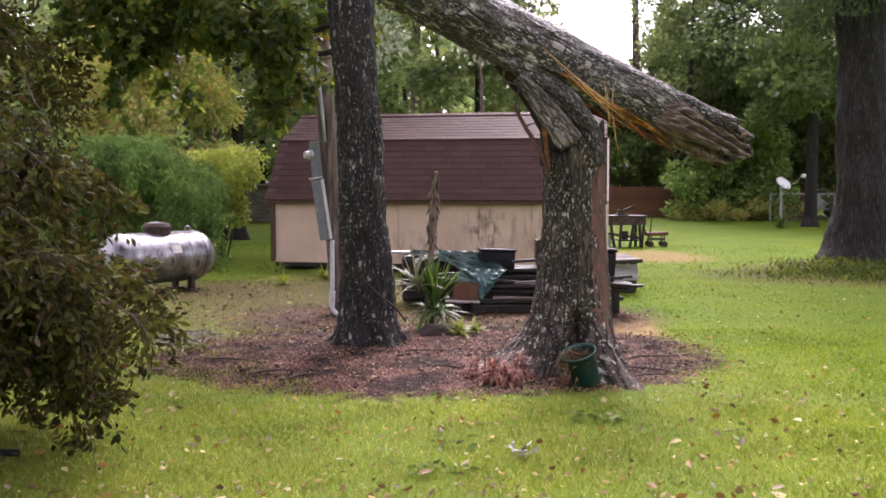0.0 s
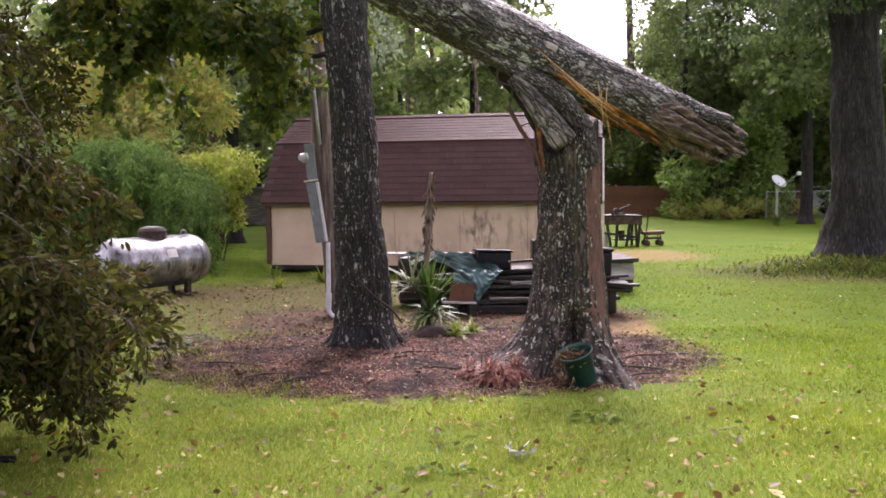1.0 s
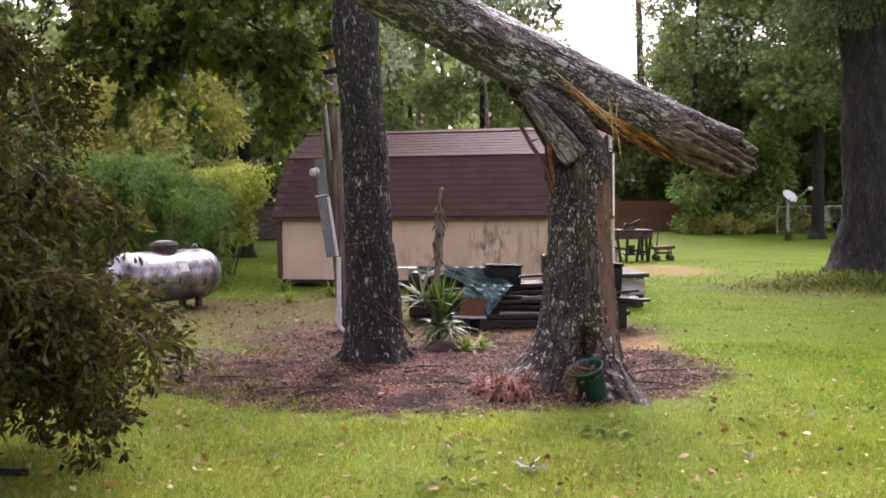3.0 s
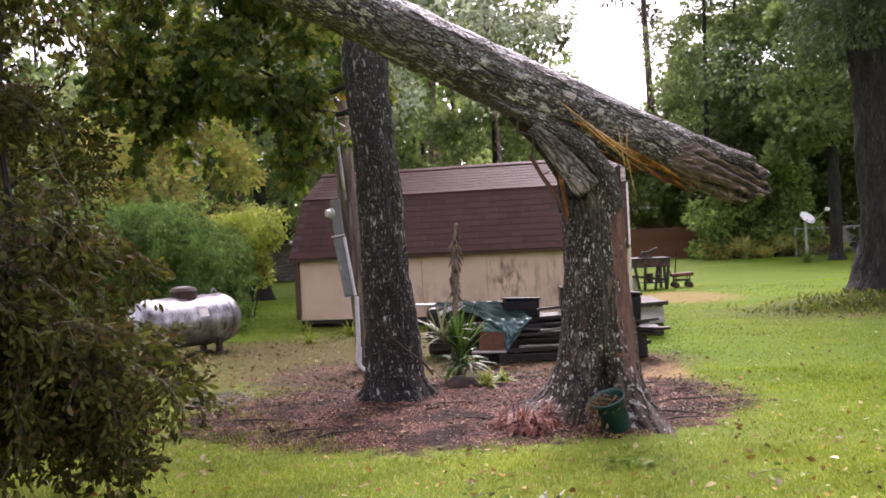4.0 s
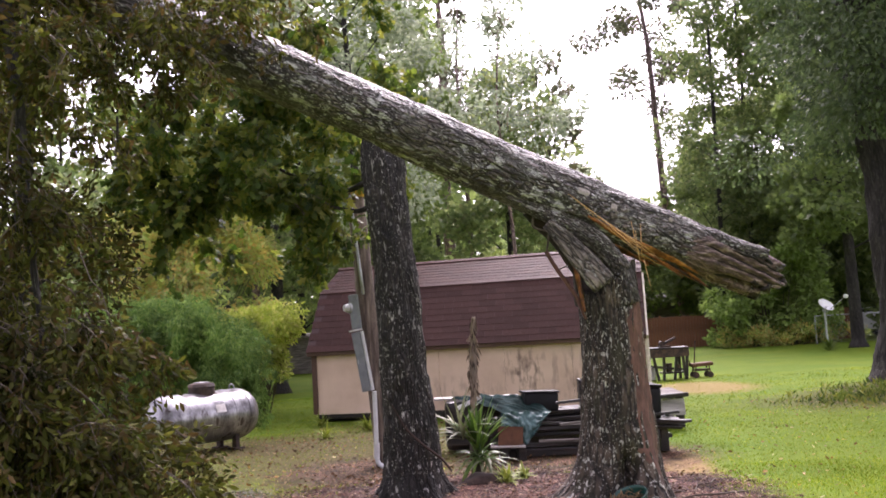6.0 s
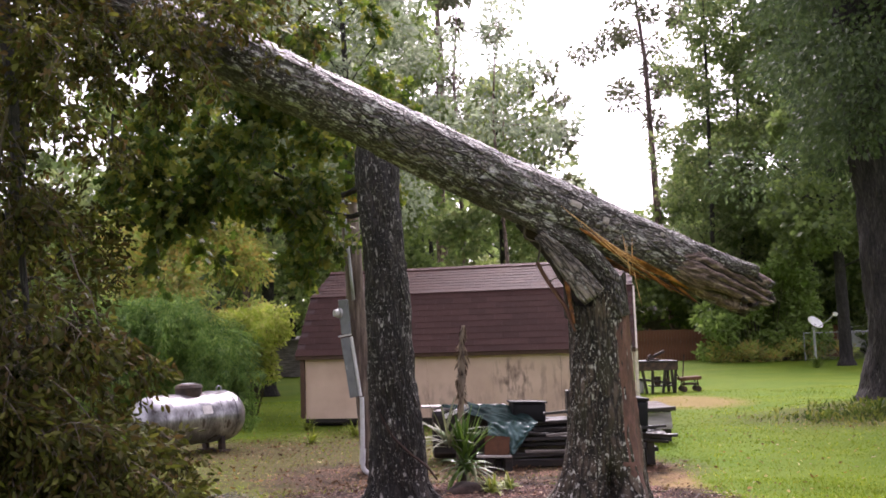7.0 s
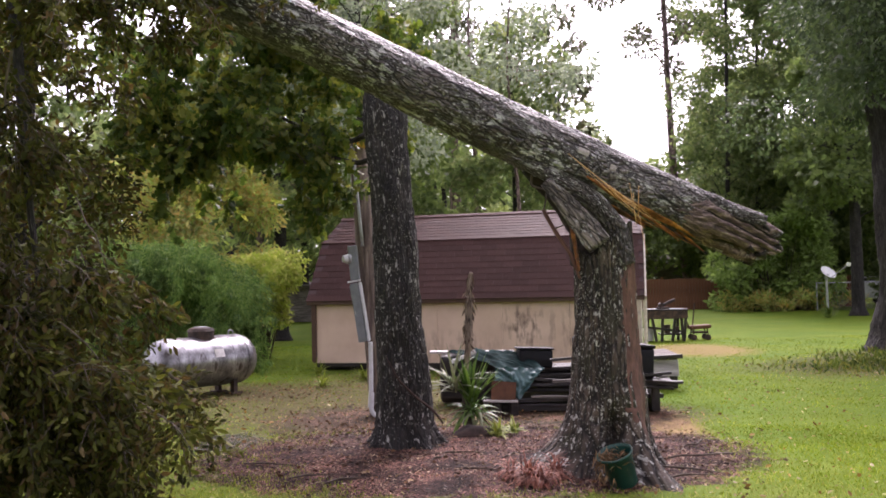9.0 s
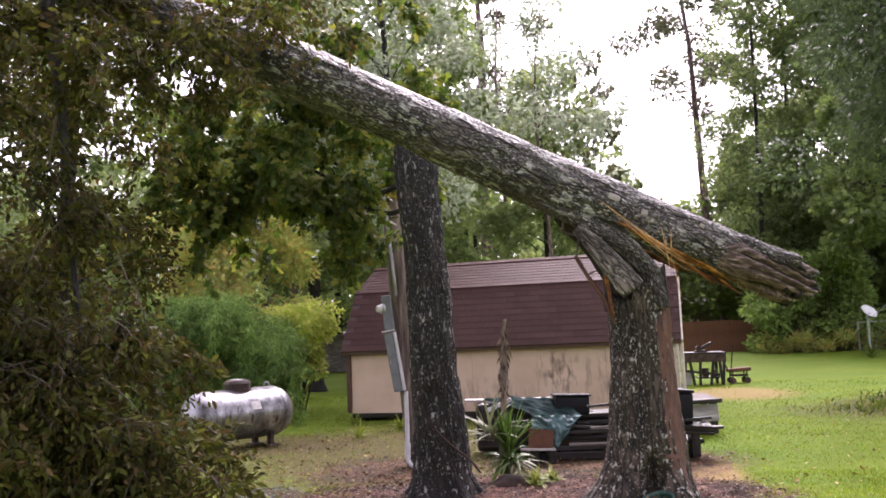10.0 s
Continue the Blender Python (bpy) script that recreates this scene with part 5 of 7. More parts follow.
def build_pole():
    t = thing("utility_pole", (-1.32, 10.75, 0), "leaning weathered wooden pole with grey electric boxes", "utility pole")
    p = Tube([(-1.28, 10.8, -0.05), (-1.33, 10.8, 0.85), (-1.43, 10.8, 2.1), (-1.5, 10.8, 3.28), (-1.52, 10.8, 3.5)], [0.125, 0.122, 0.118, 0.11, 0.108], 0.006, 12, step=0.08)
    part("pole", p.mesh(22), M_POLE, t, smooth=True)
    part("top_guard", block((0.17, 0.12, 0.07), (-1.45, 10.68, 3.42), (0, 12, 0), 0.02), M_YELLOW, t, "yellow guard at the pole's top")
    up = part("meter_box", block((0.11, 0.13, 0.43), (-1.55, 10.6, 1.92), (0, -4.5, 0), 0.012), M_GREYBOX, t)
    part("meter_ring", rod((-1.6, 10.56, 1.97), (-1.625, 10.54, 1.97), 0.066, 0.062, 20), M_GALV, up)
    part("meter_glass", rod((-1.625, 10.54, 1.97), (-1.67, 10.51, 1.97), 0.056, 0.04, 20), M_GLASS, up, "clear round meter dome")
    low = part("breaker_box", block((0.115, 0.13, 0.74), (-1.495, 10.6, 1.3), (0, -8, 0), 0.014), M_GREYBOX, t)
    part("door", block((0.095, 0.012, 0.68), (-1.495, 10.53, 1.3), (0, -8, 0), 0.004), M_GREYBOX, low)
    part("latch", block((0.016, 0.012, 0.05), (-1.53, 10.522, 1.3), (0, -8, 0), 0.003), M_GALV, low)
    part("edge_strip", block((0.022, 0.14, 0.74), (-1.424, 10.598, 1.31), (0, -8, 0), 0.004), M_PVC, low, "pale folded edge")
    part("rain_hood", block((0.15, 0.16, 0.018), (-1.55, 10.59, 1.69), (0, -10, 0), 0.004), M_PVC, low, "pale hood")
    c = Tube([(-1.36, 10.6, 0.93), (-1.36, 10.6, 0.5), (-1.37, 10.6, 0.14), (-1.36, 10.59, 0.05), (-1.30, 10.58, 0.012), (-1.18, 10.57, -0.02)], [0.028] * 6, step=0.03)
    part("conduit", c.mesh(14), M_PVC, t, "white plastic conduit", smooth=True)
    part("conduit_sleeve", rod((-1.36, 10.6, 0.3), (-1.37, 10.6, 0.12), 0.036), M_PVC, t)
    part("riser", Tube([(-1.44, 10.63, 2.13), (-1.5, 10.65, 2.8), (-1.55, 10.66, 3.4)], [0.02] * 3, step=0.2).mesh(8), M_GALV, t, "thin grey riser pipe", smooth=True)


def build_tank():
    c, ax = np.array((-4.28, 12.92, 0.52)), np.array((0.6, 0.8, 0.0))
    t = thing("propane_tank", (c[0], c[1], 0), "silver-white propane tank with stained flaking paint and dark dome", "propane tank")
    R, L = 0.385, 0.62
    prof = []
    for i in range(13):
        a = math.pi / 2 * i / 12
        prof.append((-L - 0.32 * math.cos(a), R * math.sin(a)))
    prof += [(-L + 2 * L * k / 10, R) for k in range(1, 10)]
    for i in range(13):
        a = math.pi / 2 * (1 - i / 12)
        prof.append((L + 0.32 * math.cos(a), R * math.sin(a)))
    side, seg = np.array((-0.8, 0.6, 0)), 40
    V = [c + ax * s + max(r, 0.001) * (math.cos(2 * math.pi * j / seg) * side + np.array((0, 0, math.sin(2 * math.pi * j / seg)))) for s, r in prof for j in range(seg + 1)]
    shell = part("shell", (np.array(V), grid_faces(len(prof) - 1, seg)), M_TANK, t, smooth=True)
    for s in (-0.62, 0.36, 0.62):
        V = [c + ax * (s + ds) + (R + dr) * (math.cos(2 * math.pi * j / seg) * side + np.array((0, 0, math.sin(2 * math.pi * j / seg)))) for ds, dr in ((-0.014, 0), (-0.008, 0.006), (0.008, 0.006), (0.014, 0)) for j in range(seg + 1)]
        part("weld_seam", (np.array(V), grid_faces(3, seg)), M_TANK, shell, smooth=True)
    d = c + ax * 0.0 + (0, 0, R - 0.07)
    dome = part("dome", joined(rod(d - (0, 0, 0.05), d + np.array((0, 0, 0.15)), 0.2, 0.195, 28), rod(d + np.array((0, 0, 0.15)), d + np.array((0, 0, 0.195)), 0.21, 0.18, 28), rod(d + np.array((0, 0, 0.195)), d + np.array((0, 0, 0.215)), 0.18, 0.1, 28)), M_RUST, t, "dark rusty valve dome")
    part("dome_top", rod(d + np.array((0, 0, 0.214)), d + np.array((0, 0, 0.22)), 0.12, 0.1, 24), M_TANK, dome, "pale top")
    e = c + ax * 0.55 + (0, 0, R - 0.01)
    ring = Tube([e + (-0.04, 0, 0), e + (-0.035, 0, 0.06), e + (0, 0, 0.085), e + (0.035, 0, 0.06), e + (0.04, 0, 0)], [0.011] * 5, step=0.012)
    part("lifting_eye", ring.mesh(8), M_TANK, t, smooth=True)
    pl = c + ax * 0.08 + (R + 0.004) * (-0.93 * side + np.array((0, 0, 0.36)))
    part("plate", block((0.17, 0.008, 0.13), pl, (-20, 0, 53.1), 0.003), M_LABEL, shell, "pale data plate")
    for s in (-0.45, 0.45):
        p = c + ax * s
        for sg in (-1, 1):
            q = p + side * 0.2 * sg
            part("foot", joined(block((0.07, 0.10, 0.26), (q[0], q[1], 0.13), (0, 0, 53.1), 0.008), block((0.2, 0.18, 0.03), (q[0], q[1], 0.012), (0, 0, 53.1), 0.005)), M_RUST, t)


# ---- yucca, fern clump and bucket in the bed ----
def strap_leaves(rng, base, n, length, width, rise, mat, name, parent, droop=0.9, label=""):
    """Narrow arching leaves from one root."""
    V, F = [], []
    for k in range(n):
        a, up = rng.uniform(0, 2 * math.pi), rng.uniform(*rise)
        L, w = length * rng.uniform(0.6, 1.15), width * rng.uniform(0.7, 1.2)
        d = np.array((math.cos(a) * math.cos(up), math.sin(a) * math.cos(up), math.sin(up)))
        s = np.array((-math.sin(a), math.cos(a), 0))
        p = np.array(base, float) + rng.normal(0, 0.025, 3)
        i0, m = len(V), 7
        for i in range(m):
            u = i / (m - 1)
            ww = w * (1 - u**2) * (0.6 + 0.8 * min(1, u * 3)) * 0.5 + 0.0008
            nrm = np.cross(s, d)
            V += [p - s * ww, p - nrm * ww * 0.5, p + s * ww]
            d = d + np.array((0, 0, -droop * rng.uniform(0.5, 1.3) / m))
            d /= np.linalg.norm(d)
            p = p + d * L / (m - 1)
        for i in range(m - 1):
            b = i0 + 3 * i
            F += [(b, b + 1, b + 4, b + 3), (b + 1, b + 2, b + 5, b + 4)]
    return part(name, (np.array(V), F), mat, parent, label)


def build_yucca():
    rng = np.random.default_rng(31)
    t = thing("yucca_plant", (-0.14, 9.3, 0.04), "green yucca with a tall dried brown stalk", "plant")
    part("stem", Tube([(-0.14, 9.35, 0), (-0.15, 9.34, 0.25), (-0.14, 9.34, 0.5)], [0.06, 0.05, 0.045], 0.008, 14, step=0.04).mesh(12), M_TWIG, t, smooth=True)
    strap_leaves(rng, (-0.1, 9.3, 0.34), 46, 0.5, 0.034, (0.85, 1.5), M_YUCCA, "leaves", t, 0.7)
    strap_leaves(rng, (-0.1, 9.28, 0.24), 40, 0.36, 0.03, (-0.3, 0.9), M_YUCCA, "skirt_leaves", t, 1.6)
    strap_leaves(rng, (-0.28, 9.35, 0.5), 34, 0.5, 0.026, (0.2, 1.4), M_YUCCAGREY, "grey_leaves", t, 1.0, "grey-green older leaves")
    strap_leaves(rng, (-0.02, 9.25, 0.22), 16, 0.4, 0.03, (-0.2, 0.7), M_YUCCAGREY, "low_leaves", t, 1.2, "pale drooping lower leaves")
    stalk = Tube([(-0.13, 9.5, 0.3), (-0.13, 9.55, 0.85), (-0.11, 9.6, 1.4), (-0.07, 9.6, 1.76)], [0.02, 0.026, 0.036, 0.026], 0.018, 18, step=0.04)
    part("stalk", stalk.mesh(12), M_DRYSTALK, t, "dried brown stalk", smooth=True)
    n = 170
    s = rng.uniform(0.6, 1.5, n)
    ph = rng.uniform(-math.pi, math.pi, n)
    C = np.array([stalk.at(min(a, stalk.length), b) for a, b in zip(s, ph)])
    D = C - np.array([stalk.at(min(a, stalk.length), b, -0.04) for a, b in zip(s, ph)])
    D = D / np.linalg.norm(D, axis=1)[:, None] * 0.25 + (0, 0, -1) + rng.normal(0, 0.16, (n, 3))
    part("dead_leaves", leaves(C, D, rng.uniform(0.05, 0.15, n), 0.2, SLIM, rng), M_DRYSTALK, t, "hanging dry leaves")


def build_ferns():
    rng = np.random.default_rng(33)
    for x, y, n, L in ((0.40, 6.85, 260, 0.25), (0.6, 6.95, 190, 0.24), (0.26, 7.0, 110, 0.2), (0.5, 6.75, 150, 0.19)):
        t = thing("dead_fern", (x, y, 0.05), "clump of dead reddish fern fronds on the mulch", "plant", "dead ferns in the bed")
        strap_leaves(rng, (x, y, 0.06), n, L, 0.0095, (0.0, 1.5), M_FERN, "fronds", t, 2.8)


def build_bucket():
    t = thing("bucket", (1.1, 6.76, 0.05), "dark green plastic bucket spilling dry straw against the stump", "bucket")
    m = pose(1.14, 6.74, 0.045, 10, -20, 10)
    prof = [(r * 0.95, z * 0.98) for r, z in [(0.001, 0.0), (0.105, 0.0), (0.112, 0.01), (0.138, 0.26), (0.15, 0.265), (0.152, 0.285), (0.14, 0.285), (0.132, 0.26), (0.106, 0.03), (0.001, 0.025)]]
    seg = 36
    V = [(m @ Vector((r * math.cos(2 * math.pi * j / seg), r * math.sin(2 * math.pi * j / seg), z)))[:] for r, z in prof for j in range(seg + 1)]
    part("shell", (np.array(V), grid_faces(len(prof) - 1, seg)), M_BUCKET, t, smooth=True)
    rng = np.random.default_rng(36)
    n = 120
    a, r = rng.uniform(0, 2 * math.pi, n), 0.125 * np.sqrt(rng.uniform(0, 1, n))
    C = np.array([(m @ Vector((q * math.cos(b), q * math.sin(b), 0.2 + 0.06 * rng.uniform())))[:] for q, b in zip(r, a)])
    D = np.stack([rng.normal(-0.35, 0.7, n), rng.normal(-0.5, 0.6, n), rng.normal(0.15, 0.3, n)], 1)
    n2 = 70
    C2 = np.stack([rng.uniform(0.9, 1.06, n2), rng.uniform(6.58, 6.74, n2), rng.uniform(0.1, 0.36, n2)], 1)
    D2 = np.stack([rng.normal(-0.15, 0.3, n2), rng.normal(-0.2, 0.3, n2), np.full(n2, -1.0)], 1)
    part("straw", leaves(np.r_[C, C2], np.r_[D, D2], rng.uniform(0.05, 0.13, n + n2), 0.04, SLIM, rng), M_STRAW, t, "dry straw and stalks")


# ---- scrap pile behind the bed ----
def board(name, size, at, turn, mat, label, cat="board", group="scrap pile"):
    ob = part(name, block(size, at, turn, min(size) * 0.15, 0.002), mat)
    return tagged(ob, label, cat, group)


def cloth(nx, ny, fn):
    V = np.array([fn(i / nx, j / ny) for j in range(ny + 1) for i in range(nx + 1)])
    return V, grid_faces(ny, nx)


def build_pile():
    rng = random.Random(12)
    # bearers and stacked dark boards
    for x, y in ((0.35, 11.05), (1.2, 11.0), (1.95, 11.05), (0.35, 11.4), (1.2, 11.4), (1.95, 11.4)):
        board("timber_block", (0.14, 0.3, 0.15), (x, y, 0.07), (0, 0, rng.uniform(-8, 8)), M_DARKWOOD, "dark timber bearer under stacked boards", "timber")
    z = 0.17
    for k, (x, L, y, d, mat) in enumerate(((1.15, 2.2, 11.1, 0.8, M_DARKWOOD), (1.1, 1.7, 11.25, 0.7, M_DARKWOOD), (1.15, 1.6, 11.2, 0.75, M_DARKWOOD), (1.1, 1.5, 11.3, 0.6, M_DARKWOOD), (1.2, 1.4, 11.35, 0.5, M_DARKWOOD))):
        board("plank", (L, d, 0.045), (x, y, z), (0, rng.uniform(-1.2, 1.2), rng.uniform(-5, 5)), mat, "wet dark stacked plank")
        z += 0.085
        for xx in (x - L * 0.35, x + L * 0.35):
            board("timber_block", (0.08, d * 0.8, 0.04), (xx, y, z - 0.042), (0, 0, 0), M_DARKWOOD, "dark spacer between stacked planks", "timber")
    # an added plank; its dark colour stands in for shade under the stack
    board("plank", (1.6, 0.3, 0.1), (1.05, 10.85, 0.06), (0, 0.5, 2), M_DARKWOOD, "dark plank added for the shade under the stack")
    # pale-edged strip that catches the light
    board("batten", (0.75, 0.03, 0.035), (1.0, 10.66, 0.20), (0, 1, -3), M_GREYWOOD, "grey weathered batten leaning on stacked planks")
    board("batten", (0.6, 0.03, 0.03), (1.2, 10.75, 0.40), (0, -4, -6), M_GREYWOOD, "grey weathered batten on stacked planks")
    board("batten", (0.55, 0.06, 0.03), (1.15, 10.82, 0.66), (0, -3, 6), M_DARKWOOD, "dark batten on stacked planks")
    board("sheet", (1.15, 0.3, 0.02), (-0.12, 11.7, 0.695), (0, 1, 3), M_PALEBOARD, "pale sheet lying under tarp", "sheet")
    board("pipe_offcut", (0.32, 0.045, 0.045), (-0.2, 10.4, 0.74), (0, -22, 8), M_PVC, "short white pipe leaning on sheet", "pipe")
    board("plywood_offcut", (0.3, 0.03, 0.24), (0.28, 10.5, 0.30), (-6, 4, 3), M_TERRA, "orange-brown board standing on edge", "board")
    board("plywood_offcut", (0.42, 0.04, 0.026), (0.24, 10.42, 0.19), (0, 2, 3), M_PALEBOARD, "pale strip at the foot of the scrap", "board")
    for x in (0.18, 0.4):
        board("timber_block", (0.1, 0.2, 0.2), (x, 10.55, 0.1), (0, 0, 5), M_DARKWOOD, "dark timber block under offcuts", "timber")
    board("timber_block", (1.0, 0.5, 0.64), (-0.05, 11.62, 0.36), (0, 0, 2), M_DARKWOOD, "dark crate under pale sheet", "crate")
    # loose boards lying across the stack
    for k in range(16):
        x, y, z = rng.uniform(0.5, 1.75), rng.uniform(10.8, 11.5), rng.uniform(0.26, 0.5)
        board("loose_board", (rng.uniform(0.35, 0.9), rng.uniform(0.05, 0.14), 0.03), (x, y, z), (rng.uniform(-6, 6), rng.uniform(-9, 9), rng.uniform(-30, 30)), M_DARKWOOD if k % 4 else M_GREYWOOD, "loose wet board lying across the scrap", "board")
    for k in range(5):
        board("loose_board", (rng.uniform(0.3, 0.6), 0.08, 0.03), (rng.uniform(1.9, 2.25), rng.uniform(10.55, 10.9), 0.31 + 0.04 * k), (rng.uniform(-4, 4), rng.uniform(-6, 6), rng.uniform(-20, 20)), M_DARKWOOD, "loose wet board past the stump", "board")
    # black tub with rim and dark crate
    tub = thing("storage_tub", (0.7, 11.2, 0.52), "black plastic tub resting on stacked planks", "tub")
    part("tub_body", block((0.43, 0.4, 0.24), (0.7, 11.22, 0.64), (-2, 2, 5), 0.03), M_BLACK, tub, smooth=True)
    part("tub_rim", block((0.47, 0.44, 0.025), (0.7, 11.22, 0.765), (-2, 2, 5), 0.01), M_BLACK, tub)
    crate = thing("wooden_crate", (1.42, 11.48, 0.56), "small dark weathered crate on planks", "crate")
    for k in range(3):
        part("slat", block((0.36, 0.02, 0.085), (1.42, 11.32, 0.63 + k * 0.1), (0, 0, -3), 0.004), M_DARKWOOD, crate)
        part("slat", block((0.36, 0.02, 0.085), (1.42, 11.64, 0.63 + k * 0.1), (0, 0, -3), 0.004), M_DARKWOOD, crate)
    for x in (1.25, 1.59):
        part("end_board", block((0.025, 0.3, 0.3), (x, 11.48, 0.73), (0, 0, -3), 0.004), M_DARKWOOD, crate)
    part("crate_base", block((0.36, 0.32, 0.04), (1.42, 11.48, 0.575), (0, 0, -3), 0.004), M_DARKWOOD, crate)
    # tarpaulin: dull flat part over planks, painted shade-dark; creased corner hanging in front, lit-toned
    def fold(u, v):
        wob = 0.02 * noise.noise((u * 3, v * 3, 1))
        cr = 0.06 * abs(noise.noise((u * 3.2 + v * 1.5, v * 2.2, 4))) + 0.045 * abs(noise.noise((u * 6, v * 9 - u * 4, 9)))
        if v < 0.5:
            k = v * 2
            x = (-0.45 + 0.87 * u) * (1 - k) + (0.19 + 0.6 * u) * k
            return (x + wob, 11.5 - 0.74 * k + wob, 0.745 - 0.17 * k**1.3 + cr - 0.035)
        k = v * 2 - 1
        low = 0.38 - 0.19 * u / 0.62 if u < 0.62 else 0.19 + 0.27 * (u - 0.62) / 0.38
        x = 0.19 + 0.6 * u - k * (0.04 + 0.06 * u)
        return (x + wob * 1.5, 10.76 - 0.1 * k - 0.05 * math.sin(math.pi * k) - cr * 1.5, (0.575 + cr - 0.035) * (1 - k) + low * k + wob)
    tarp = thing("tarpaulin", (0.4, 11.0, 0.2), "creased wet dark green tarpaulin hanging over scrap", "tarpaulin")
    for name, v0, mat, lab in (("spread_part", 0.0, M_TARPSHADE, "top in a shade-dark tone"), ("hanging_corner", 0.5, M_TARP, "creased corner in a lit tone")):
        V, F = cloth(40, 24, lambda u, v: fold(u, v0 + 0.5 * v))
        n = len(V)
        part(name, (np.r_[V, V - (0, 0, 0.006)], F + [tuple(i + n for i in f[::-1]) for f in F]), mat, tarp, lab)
    # things past the stump
    bin_ = thing("black_bin", (1.98, 10.78, 0.41), "black plastic bin on the end of the planks", "bin")
    part("bin_body", block((0.28, 0.4, 0.38), (1.98, 10.78, 0.60), (0, 3, 6), 0.04), M_BLACK, bin_, smooth=True)
    part("bin_lid", block((0.31, 0.43, 0.04), (1.98, 10.78, 0.81), (0, 5, 6), 0.015), M_BLACK, bin_)
    board("plank", (0.6, 0.3, 0.04), (2.1, 10.8, 0.33), (0, 2, 4), M_DARKWOOD, "wet dark plank end past the stump")
    board("plank", (0.5, 0.3, 0.04), (2.1, 10.7, 0.38), (0, 3, -9), M_DARKWOOD, "dark plank end past the stump")
    board("timber_block", (0.1, 0.3, 0.3), (2.15, 10.8, 0.16), (0, 0, 0), M_DARKWOOD, "dark timber block under plank ends", "timber")
    pal = thing("pallet_box", (2.58, 13.0, 0), "low grey weathered box with pale side boards", "box")
    for k in range(4):
        part("top_board", block((0.66, 0.26, 0.025), (2.58, 12.75 + 0.28 * k, 0.50 + 0.002 * k), (0, 0, 2 + k), 0.005), M_GREYWOOD, pal)
    part("side_board", block((0.6, 0.03, 0.24), (2.58, 12.68, 0.32), (-12, 0, 2), 0.005), M_PALEBOARD, pal, "pale side board")
    part("top_edge", block((0.7, 0.06, 0.06), (2.58, 12.62, 0.485), (0, -2, 2), 0.008), M_DARKWOOD, pal)
    for x in (2.32, 2.84):
        for y in (12.85, 13.55):
            part("leg", block((0.1, 0.1, 0.48), (x, y, 0.24), (0, 0, 2), 0.006), M_DARKWOOD, pal)
    part("shelf", block((0.56, 0.8, 0.04), (2.58, 13.2, 0.1), (0, 0, 2), 0.006), M_DARKWOOD, pal)


